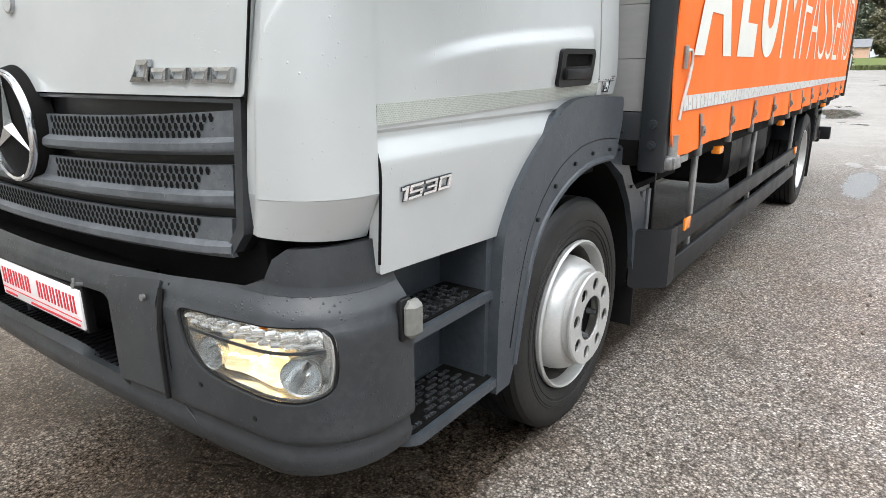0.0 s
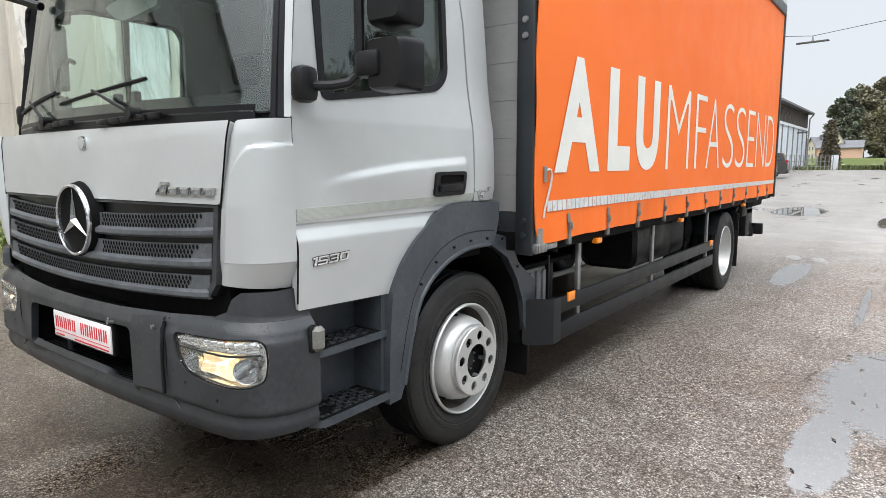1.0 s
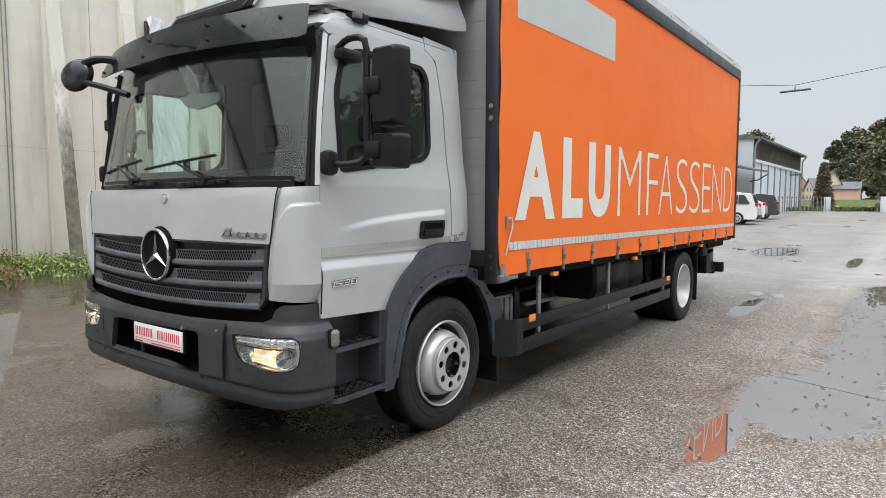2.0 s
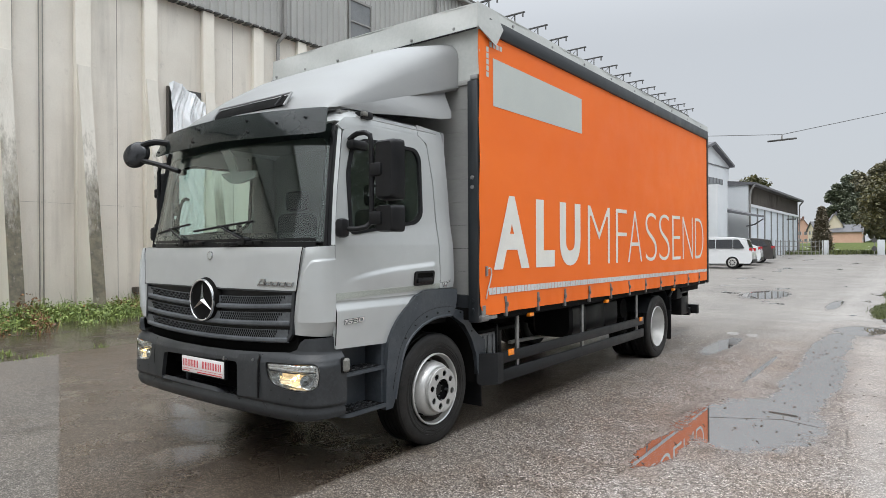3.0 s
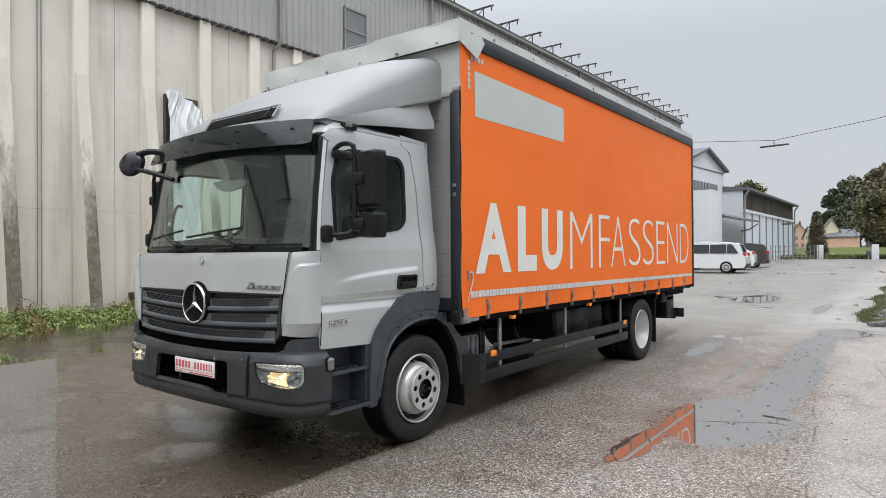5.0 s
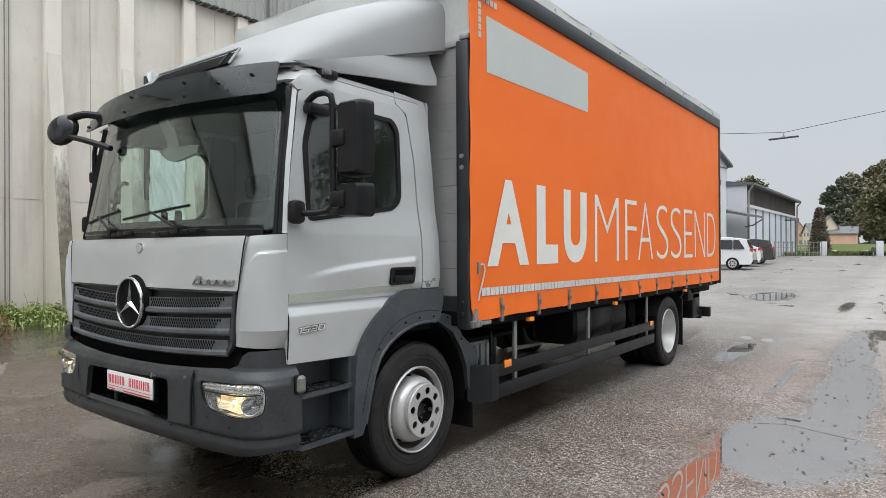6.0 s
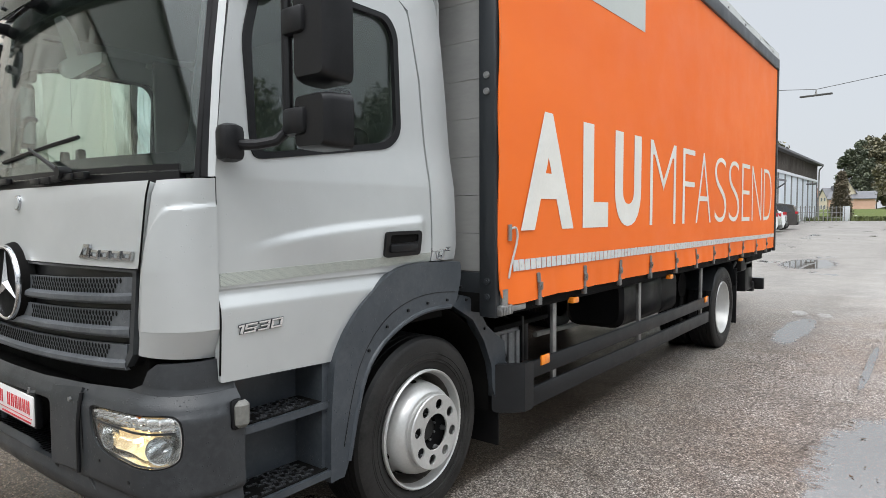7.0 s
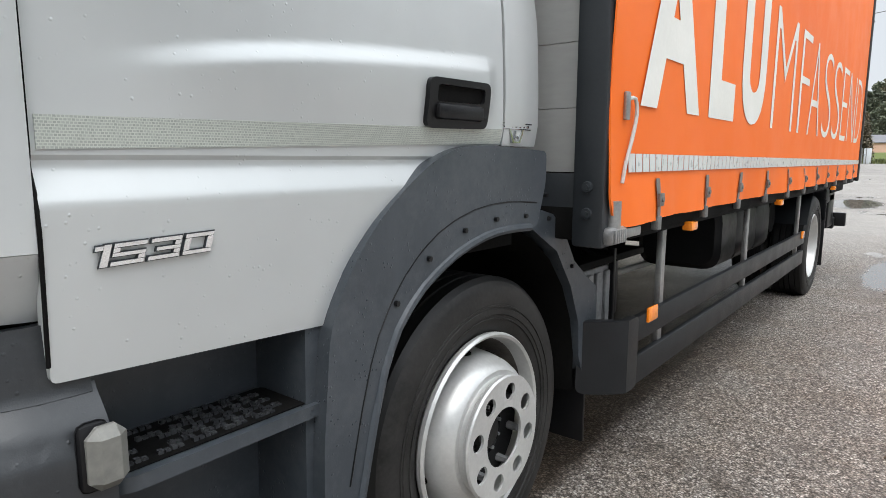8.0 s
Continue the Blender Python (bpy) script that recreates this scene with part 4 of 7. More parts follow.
for k in range(3):
    a = math.pi / 2 + k * math.tau / 3
    tip = Vector((math.cos(a), 0, math.sin(a))) * 0.132
    l, r = a + math.pi / 3, a - math.pi / 3
    pl, pr = Vector((math.cos(l), 0, math.sin(l))) * 0.021, Vector((math.cos(r), 0, math.sin(r))) * 0.021
    o = Vector((0, EY, EZ))
    v = [b.verts.new(o + q) for q in (tip, pl, Vector((0, 0, 0)) + Vector((0, -0.016, 0)), pr)]
    b.faces.new((v[0], v[1], v[2]))
    b.faces.new((v[0], v[2], v[3]))
part("emblem_star", b, chrome, emblem, smooth=0)


# corner panels between front and door
def corner(s):
    def fn(u, z):
        a = min(1.0, u) * math.pi / 2
        x0 = 0.925 + 0.045 * (z - 1.21) / 0.28
        y0 = -1.181 + 0.10 * max(0.0, z - 1.21) + 0.5 * max(0.0, z - 1.44) ** 1.3
        low = max(0.0, 1.022 - z)
        c, n = math.cos(a) ** 0.85, math.sin(a) ** 0.85
        x, y = x0 + (1.109 - x0) * n, -1.004 + (y0 + 1.004) * c
        # the lower field stands proud behind a thin curved edge
        edge = 1.400 + 0.02 * u - 1.1 * max(0.0, 0.42 - u) ** 2 - 3.0 * max(0.0, 0.15 - u)
        proud = 0.0075 * smooth01((edge - z) / 0.015) * smooth01((u - 0.105) / 0.05)
        groove = 0.021 * (1.0 - smooth01((u - 0.080) / 0.045))
        x += proud * n - 0.50 * low * (0.35 + 0.65 * n)
        y -= proud * c - 0.10 * low - groove * c
        return (s * x, y, z)
    pts = [(0.0, 1.022), (0.99, 1.022), (0.99, 1.495), (0.0, 1.485)]
    p = part("corner_panel", panel(pts, fn, 0.02 * s, 0.013, 0.009), silver, truck)
    part("corner_lower_edge", panel([(0.0, 0.945), (0.99, 0.925), (0.99, 1.021), (0.0, 1.021)], fn, 0.02 * s, 0.06, 0.04), silver, p)
    if s < 0:
        rim = [(-1.075, 1.425), (-1.135, 1.400), (-1.175, 1.340), (-1.190, 1.260), (-1.190, 1.100), (-1.175, 1.020), (-1.140, 0.965), (-1.080, 0.930)]
        inlet = part("air_inlet", prism(B(), rim, "y", -1.045, -1.035), underbody, p, "black louvred air inlet in a silver rim")
        b = B()
        tube(b, [(x, -1.055, z) for x, z in rim], 0.011, 8)
        part("inlet_rim", b, silver, inlet)
        for k in range(6):
            z = 0.985 + k * 0.078
            part("louvre", box(B(), -1.183, -1.075, -1.075, -1.040, z, z + 0.012, 0.003), slat_grey, inlet)
    b = B()
    box(b, min(s * 0.80, s * 1.02), max(s * 0.80, s * 1.02), -1.05, -0.96, 0.86, 1.0, 0.01)
    part("gap_filler", b, underbody, truck)


corner(1)
corner(-1)
b = B()
box(b, -0.9, 0.9, -1.13, -0.90, 0.62, 0.93, 0.01)
part("radiator_block", b, underbody, truck)


# ---- bumper ----
def bump_xy(u):
    """Plan of the bumper's face; u runs from -1 at one corner to 1 at the other."""
    a = abs(u)
    if a < 0.72:
        x = a / 0.72 * 0.92
        y = -1.258 + 0.038 * (x / 0.92) ** 2
    else:
        t = min(1.0, (a - 0.72) / 0.24) * math.pi / 2
        x, y = 0.92 + 0.225 * math.sin(t), -0.995 - 0.225 * math.cos(t)
        if a > 0.96:
            y += (a - 0.96) * 1.2
    return math.copysign(x, u), y


def bumper_fn(u, z, d=0.0):
    x, y = bump_xy(u)
    ins = 0.0
    ins += 0.04 * smooth01((z - 0.775) / 0.065) + 0.012 * smooth01((z - 0.75) / 0.03)
    ins += 0.016 * smooth01((0.512 - z) / 0.010) - 0.008 * smooth01((0.495 - z) / 0.05) + 0.30 * max(0.0, 0.465 - z) + 2.0 * max(0.0, 0.43 - z) ** 1.5
    ins -= d
    e = 1e-3
    x1, y1 = bump_xy(u + e)
    x2, y2 = bump_xy(u - e)
    t = Vector((x1 - x2, y1 - y2, 0)).normalized()
    return (x - t.y * ins, y + t.x * ins, z)


def u_of(x):
    if abs(x) <= 0.92:
        return x / 0.92 * 0.72
    return math.copysign(0.72 + 0.24 * math.asin((abs(x) - 0.92) / 0.225) / (math.pi / 2), x)


def edge_z(u):
    a = abs(u)
    return 0.400 + 0.035 * smooth01((a - 0.6) / 0.4)


top = [(1.0, 0.835), (0.80, 0.835), (0.66, 0.825), (0.5, 0.812), (0.25, 0.800), (0.0, 0.797), (-0.25, 0.800), (-0.5, 0.812), (-0.66, 0.825), (-0.80, 0.835), (-1.0, 0.835)]
low = [(-1.0 + 0.1 * k, edge_z(-1.0 + 0.1 * k)) for k in range(21)]
mouth = rounded([(u_of(-0.55), 0.510), (u_of(0.425), 0.500), (u_of(0.425), 0.735), (u_of(-0.50), 0.715)], 0.03)


def light_hole(s, g=0.0):
    pts = [(u_of(0.716) - g, 0.752 + g), (u_of(0.720) - g, 0.706), (u_of(0.734) - g, 0.660), (u_of(0.765), 0.633 - g), (u_of(0.84), 0.617 - g), (u_of(0.96), 0.610 - g), (u_of(1.045), 0.609 - g), (u_of(1.086) + g, 0.626), (u_of(1.094) + g, 0.69), (u_of(1.088) + g, 0.764 + g)]
    return rounded([(s * u, z) for u, z in pts], [0.020, 0.02, 0.03, 0.04, 0.04, 0.04, 0.04, 0.03, 0.03, 0.035])


bumper = part("bumper", panel(low + top, bumper_fn, 0.03, 0.022, 0.011, [mouth, light_hole(1, 0.009), light_hole(-1, 0.009)]), bumper_plastic, truck, "dark grey plastic bumper, wet and slightly scuffed")
for s in (1, -1):
    # shoulders under the corner panels
    pts = [(s * 0.68, 0.822), (s * 0.995, 0.822), (s * 0.995, 0.925), (s * 0.785, 0.918), (s * 0.755, 0.895), (s * 0.735, 0.850)]

    def sh(u, z):
        x, y, _ = bumper_fn(u, min(z, 0.834), 0.002 - 0.10 * max(0.0, z - 0.86))
        return (x, y, z)
    part("bumper_shoulder", panel(pts, sh, 0.03 * s, 0.03, 0.02), bumper_plastic, bumper)
    # seam and screws
    b = B()
    tube(b, [Vector(bumper_fn(s * u_of(0.655), z, 0.0005)) for z in (0.80, 0.72, 0.6, 0.50)] + [Vector(bumper_fn(s * u_of(0.71), z, 0.0005)) for z in (0.47, 0.41)], 0.003, 6)
    part("bumper_seam", b, black, bumper)
    for x, z in ((0.76, 0.585), (0.93, 0.552)):
        p = Vector(bumper_fn(s * u_of(x), z))
        part("bumper_screw", cyl(B(), p + Vector((0, 0.01, 0)), p + Vector((0, -0.002, 0)), 0.006, seg=10), black, bumper)
# lower lip of the bumper
lip_top = [(u, edge_z(u) + 0.012) for u in (0.93, 0.8, 0.6, 0.4, 0.2, 0.0, -0.2, -0.4, -0.6, -0.8, -0.93)]
lip_low = [(-0.93, 0.352), (-0.8, 0.338), (-0.5, 0.335), (0.0, 0.335), (0.5, 0.335), (0.8, 0.338), (0.93, 0.352)]
part("bumper_lip", panel(lip_low + lip_top, lambda u, z: bumper_fn(u, max(z, 0.43), -0.035 - 0.25 * (0.43 - z)), 0.02, 0.05, 0.02), black, bumper, "black lower lip")
# inner step
part("bumper_step", box(B(), -0.56, 0.44, -1.235, -1.06, 0.475, 0.498, 0.006), black, bumper, "ribbed black step")
b = B()
for k in range(34):
    x = -0.53 + k * 0.0285
    box(b, x, x + 0.014, bump_xy(u_of(x))[1] + 0.035, bump_xy(u_of(x))[1] + 0.15, 0.498, 0.506)
part("step_ribs", b, black, bumper, kind="stuff")
b = B()
box(b, -0.58, 0.46, -1.07, -1.05, 0.46, 0.78)
box(b, -0.58, -0.56, -1.22, -1.05, 0.46, 0.76)
box(b, 0.44, 0.46, -1.22, -1.05, 0.46, 0.76)
box(b, -0.58, 0.46, -1.22, -1.05, 0.755, 0.775)
part("bumper_recess", b, underbody, bumper)
for x in (-0.30, 0.36):
    part("recess_bar", cyl(B(), (x, -1.17, 0.49), (x, -1.17, 0.76), 0.014, seg=10), dark_grey, bumper)
flap = part("tow_flap", panel(rounded([(u_of(0.435), 0.515), (u_of(0.635), 0.528), (u_of(0.635), 0.806), (u_of(0.435), 0.785)], 0.008), lambda u, z: bumper_fn(u, z, 0.006 + 0.012 * smooth01((z - 0.775) / 0.05)), 0.014, 0.05, 0.05), bumper_plastic, bumper, "grey tow-hook flap")
b = B()
tube(b, [Vector(bumper_fn(u_of(0.648), z, 0.012)) for z in (0.79, 0.70, 0.60, 0.525)], 0.007, 8)
part("flap_hinge", b, black, bumper)
p = Vector(bumper_fn(u_of(0.60), 0.765, 0.014))
part("flap_lock", cyl(B(), p, p + Vector((0, -0.008, 0)), 0.008, seg=12), steel, bumper)
# washer jet on the bumper
part("bumper_knob", cyl(cyl(B(), (0.322, -1.262, 0.742), (0.322, -1.285, 0.746), 0.007, 0.009, 12), (0.322, -1.28, 0.746), (0.322, -1.28, 0.764), 0.004, seg=8), steel, bumper, "small steel knob")

# sign plate with plain red bars where the lettering stands
PX0, PX1, PZ0, PZ1, PY = -0.236, 0.282, 0.602, 0.714, -1.258
plate = part("sign_plate", box(B(), PX0, PX1, PY, PY + 0.012, PZ0, PZ1, 0.004), plate_white, truck, "white plate with red bars in a black holder")
part("plate_holder", box(B(), PX0 - 0.008, PX1 + 0.008, PY + 0.006, PY + 0.03, PZ0 - 0.008, PZ1 + 0.008, 0.003), black, plate)
for k in range(12):
    if k == 5:
        continue
    x = PX0 + 0.024 + k * 0.0398
    for dx in (0.0, 0.018):
        part("red_bar", box(B(), x + dx, x + dx + 0.0078, PY - 0.002, PY + 0.002, 0.644, 0.694), red_paint, plate)
part("red_line", box(B(), PX0 + 0.008, PX1 - 0.008, PY - 0.002, PY + 0.002, 0.628, 0.630), red_paint, plate)
part("small_print_bar", box(B(), PX0 + 0.02, PX0 + 0.10, PY - 0.002, PY + 0.002, 0.610, 0.616), red_paint, plate)
part("small_print_bar", box(B(), PX0 + 0.20, PX1 - 0.02, PY - 0.002, PY + 0.002, 0.610, 0.616), red_paint, plate)


# ---- headlights ----
def headlight(s):
    lamp = part("headlight", panel(light_hole(s, 0.010), lambda u, z: bumper_fn(u, z, -0.075), 0.01, 0.04, 0.03), lamp_smooth, truck, "lit halogen headlight in a clear lens with a daytime strip above")
    rim = panel(light_hole(s, 0.008), lambda u, z: bumper_fn(u, z, -0.006), 0.008, 0.04, 0.04, [light_hole(s, 0.004)])
    part("light_rim", rim, black, lamp)
    part("light_wall", panel(light_hole(s, 0.010), lambda u, z: bumper_fn(u, z, -0.015), 0.058, 0.04, 0.04, [light_hole(s, 0.0)]), lamp_smooth, lamp)
    part("lens", panel(light_hole(s, 0.002), lambda u, z: bumper_fn(u, z, -0.003), 0.003, 0.04, 0.03), clear, lamp, "clear lens").visible_shadow = False

    def zone(pts, fn, r, name, mat, label="", du=0.012, dv=0.010):
        return part(name, panel(rounded([(s * u_of(x), z) for x, z in pts], r), fn, 0.003, du, dv), mat, lamp, label)

    def low_z(x):
        return float(np.interp(x, [0.69, 0.85, 1.0, 1.10], [0.708, 0.704, 0.706, 0.714]))
    div = [0.726, 0.78, 0.86, 0.94, 1.02, 1.084]
    zone([(x, low_z(x)) for x in div] + [(x, low_z(x) + 0.007) for x in div[::-1]], lambda u, z: bumper_fn(u, z, -0.010), 0.001, "light_divider", dark_grey, du=0.03, dv=0.02)
    # daytime strip: a row of fluted cups, then the clear indicator end
    for k in range(10):
        x = 0.728 + k * 0.0355
        z0, z1 = low_z(x) + 0.009, 0.748 + 0.0014 * k
        c = x + 0.018

        def cup(u, z, c=c, z0=z0):
            q = (abs(u) - u_of(c)) / 0.016
            return bumper_fn(u, z, -0.028 + 0.016 * min(1.0, q * q) + 0.012 * (z > z0 + 0.020))
        zone([(x, z0), (x + 0.033, z0), (x + 0.033, z1), (x, z1)], cup, 0.004, "strip_reflector", lamp_silver)
    part("indicator_bulb", cyl(B(), Vector(bumper_fn(s * u_of(0.945), 0.750, -0.030)), Vector(bumper_fn(s * u_of(0.965), 0.751, -0.020)), 0.007, 0.006, 12), amber, lamp, "amber indicator bulb")
    # lower row: high beam bowl, wide low beam trough, fog bowl
    for nm, x, z, r, seg in (("high_beam", 0.790, 0.664, 0.036, 11), ("fog_beam", 1.040, 0.659, 0.040, 24)):
        c = Vector(bumper_fn(s * u_of(x), z, -0.014))
        d = (Vector(bumper_fn(s * u_of(x), z, -0.07)) - c).normalized()
        q = d.to_track_quat("X", "Z").to_matrix()
        b = lathe(B(), [(r, 0.0), (r * 0.90, 0.020), (r * 0.72, 0.040), (r * 0.40, 0.052), (r * 0.22, 0.054), (0, 0.054)], seg)
        for v in b.verts:
            v.co = c + q @ v.co
        part(nm, b, lamp_smooth, lamp, smooth=10 if seg < 12 else 32)
        b = lathe(B(), [(r * 1.0, 0.02), (r * 1.10, 0.006), (r * 1.08, -0.002), (r * 0.99, 0.0)], 28)
        for v in b.verts:
            v.co = c + q @ v.co
        part("beam_ring", b, lamp_smooth, lamp)
        e = c + d * 0.052
        part("beam_bulb", cyl(B(), e, e - d * 0.03, 0.006, 0.005, 10), steel, lamp)

    def trough(u, z):
        x = 0.92 * abs(u) / 0.72 if abs(u) < 0.72 else 0.92 + 0.3 * (abs(u) - 0.72)
        q, v = (x - 0.910) / 0.085, (z - 0.662) / 0.045
        return bumper_fn(u, z, -0.062 + 0.030 * min(1.3, q * q) + 0.016 * min(1.0, v * v) + (0.008 if v < -0.25 - 0.3 * q else 0.0))
    zone([(0.822, 0.634), (0.90, 0.620), (0.985, 0.615), (0.996, 0.655), (0.985, 0.702), (0.90, 0.699), (0.832, 0.701)], trough, 0.012, "low_beam", low_beam, "glowing warm low beam", 0.008, 0.006)
    e = Vector(bumper_fn(s * u_of(0.925), 0.672, -0.050))
    part("low_beam_bulb", cyl(B(), e, e + Vector((0, -0.02, 0)), 0.008, 0.007, 12), bulb_glow, lamp, "glowing halogen bulb")


headlight(1)
headlight(-1)


# ---- steps, wings ----
def wing(s):
    def at_x(d=0.0):
        return lambda y, z: (s * (1.112 + d - 0.05 * max(0, -0.50 - y)), y, z)
    outer = [(-0.575, 0.375), (-0.570, 0.60), (-0.550, 0.828), (-0.500, 0.928), (-0.423, 1.018), (-0.330, 1.088), (-0.249, 1.136), (-0.158, 1.167), (-0.03, 1.172), (0.238, 1.160), (0.238, 1.075), (0.200, 0.968)]
    innr = [(0.16, 0.958), (0.05, 0.962), (-0.05, 0.955), (-0.17, 0.925), (-0.29, 0.865), (-0.37, 0.79), (-0.415, 0.70), (-0.455, 0.56), (-0.485, 0.44), (-0.51, 0.385)]
    outer = rounded(outer, [0.01, 0.02, 0.10, 0.05, 0.05, 0.05, 0.05, 0.05, 0.05, 0.02, 0.03, 0.02])
    part_w = part("wheel_arch_trim", panel(list(reversed(outer + innr)), at_x(0.026), 0.06 * s, 0.05, 0.05), grey_plastic, truck, "dark grey wheel arch trim with black studs")
    b = B()
    tube(b, [(s * 1.134, y, z) for y, z in innr[:-1]], 0.012, 8)
    part("arch_lip", b, grey_plastic, part_w)
    b = B()
    tube(b, [(s * 1.1375, y, z) for y, z in ((0.19, 1.022), (0.05, 1.034), (-0.10, 1.024), (-0.24, 0.980), (-0.35, 0.900), (-0.43, 0.790), (-0.475, 0.65), (-0.51, 0.50))], 0.0022, 6)
    part("arch_crease", b, black, part_w)
    for y, z in ((-0.375, 0.845), (-0.27, 0.925), (-0.14, 0.975), (-0.01, 0.992), (0.13, 0.99), (0.235, 1.04)):
        part("stud", cyl(B(), (s * 1.12, y, z), (s * 1.146, y, z), 0.008, 0.006, 10), black, part_w)
    # rear part of the wing, on the chassis
    rear = [(0.24, 0.945), (0.30, 0.992), (0.37, 0.975), (0.44, 0.925), (0.52, 0.815), (0.60, 0.76), (0.69, 0.705), (0.71, 0.50), (0.60, 0.425), (0.575, 0.48), (0.565, 0.60), (0.50, 0.735), (0.40, 0.86)]
    wr = part("rear_wing", panel(rear, at_x(-0.02), 0.05 * s, 0.05, 0.05), grey_plastic, truck)
    for y, z in ((0.34, 0.965), (0.43, 0.90), (0.50, 0.80)):
        part("stud", cyl(B(), (s * 1.09, y, z), (s * 1.10, y, z), 0.008, 0.006, 10), black, wr)
    # liner over the wheel
    b = B()
    rows = []
    for k in range(15):
        a = math.radians(-8 + 196 * k / 14)
        rows.append([(s * x, -0.55 * math.cos(a), 0.44 + 0.535 * math.sin(a)) for x in (0.62, 1.085)])
    loft(b, rows, closed=False, caps=False)
    part("wheel_liner", b, underbody, truck)
    b = B()
    box(b, min(s * 0.74, s * 1.07), max(s * 0.74, s * 1.09), 0.630, 0.645, 0.155, 0.62, 0.004)
    part("mudflap", b, black, truck, "black rubber mudflap")
    # step well
    well = part("step_well", prism(B(), [(-0.965, 0.40), (-0.56, 0.40), (-0.56, 0.865), (-0.965, 0.865)], "x", s * 0.925, s * 0.947), grey_plastic, truck, "dark grey entry with two black tread steps")
    part("well_side", prism(B(), [(-0.59, 0.40), (-0.555, 0.40), (-0.545, 0.855), (-0.58, 0.855)], "x", s * 0.93, s * 1.10), grey_plastic, well)
    for zt, w in ((0.682, 1.112), (0.428, 1.132)):
        b = panel(rounded([(-0.955, 0.93), (-0.530, 0.93), (-0.525, w), (-0.92, w + 0.005), (-0.955, w - 0.03)], [0.01, 0.01, 0.02, 0.03, 0.03]), lambda y, x, zt=zt: (s * x, y, zt), -0.024 * s, 0.3, 0.3)
        part("step", b, grey_plastic, well)
        part("tread_pad", panel(rounded([(-0.93, 0.962), (-0.585, 0.962), (-0.565, w - 0.016), (-0.93, w - 0.012)], 0.015), lambda y, x, zt=zt: (s * x, y, zt + 0.004), -0.003 * s, 0.3, 0.3), underbody, well)
        b = B()
        rnd = random.Random(3)
        for r in range(7):
            yy = -0.918 + 0.028 * (r % 2)
            while yy < -0.635:
                L = 0.044
                xa = 0.972 + r * (w - 0.034 - 0.972) / 6.0
                if rnd.random() > 0.16:
                    for q in range(int(L / 0.011)):
                        box(b, min(s * xa, s * (xa + 0.014)), max(s * xa, s * (xa + 0.010)), yy + q * 0.011, yy + q * 0.011 + 0.0085, zt + 0.003, zt + 0.010 - 0.002 * (q % 2))
                yy += L + 0.014
        part("tread_studs", b, wet_stud, well, kind="stuff")
    # marker lamp on the end of the bumper
    b = B()
    box(b, min(s * 1.135, s * 1.155), max(s * 1.135, s * 1.155), -0.997, -0.955, 0.699, 0.797, 0.012)
    ml = part("side_marker", b, black, truck, "yellowed side marker lamp")
    b = B()
    box(b, min(s * 1.142, s * 1.176), max(s * 1.142, s * 1.176), -0.990, -0.938, 0.704, 0.792, 0.014, seg=1)
    part("marker_lens", b, lamp_plastic, ml)


wing(1)
wing(-1)


for o in truck.children:
    o.location.y += 0.03  # the cab sits a little further back on its frame

# ---- wheels ----
R = 0.418


def tyre_mesh(x0, x1):
    """Tread and shoulder, grooves turned in; outer side at x1."""
    w = x1 - x0
    prof = [(0.262, x0 + 0.03), (0.30, x0 + 0.006), (0.36, x0), (0.40, x0 + 0.012), (0.418, x0 + 0.03)]
    for k in range(5):
        a = x0 + 0.04 + (w - 0.08) * k / 4.6
        prof += [(R, a), (R, a + 0.032), (R - 0.012, a + 0.035), (R - 0.012, a + 0.041)]
    prof += [(R, x1 - 0.036), (0.418, x1 - 0.03), (0.406, x1 - 0.016)]
    return lathe(B(), prof, 72)


def sidewall_mesh(x1):
    prof = [(0.406, x1 - 0.016), (0.398, x1 - 0.010), (0.390, x1 - 0.006), (0.375, x1 - 0.002), (0.350, x1), (0.344, x1 - 0.0005), (0.343, x1 + 0.002), (0.339, x1 + 0.002), (0.338, x1 - 0.001), (0.335, x1 - 0.001), (0.333, x1 + 0.0015), (0.318, x1 + 0.0005), (0.316, x1 - 0.003), (0.309, x1 - 0.004), (0.308, x1 - 0.0015), (0.305, x1 - 0.002), (0.304, x1 - 0.006), (0.296, x1 - 0.008), (0.272, x1 - 0.018), (0.258, x1 - 0.03)]
    return lathe(B(), prof, 72)


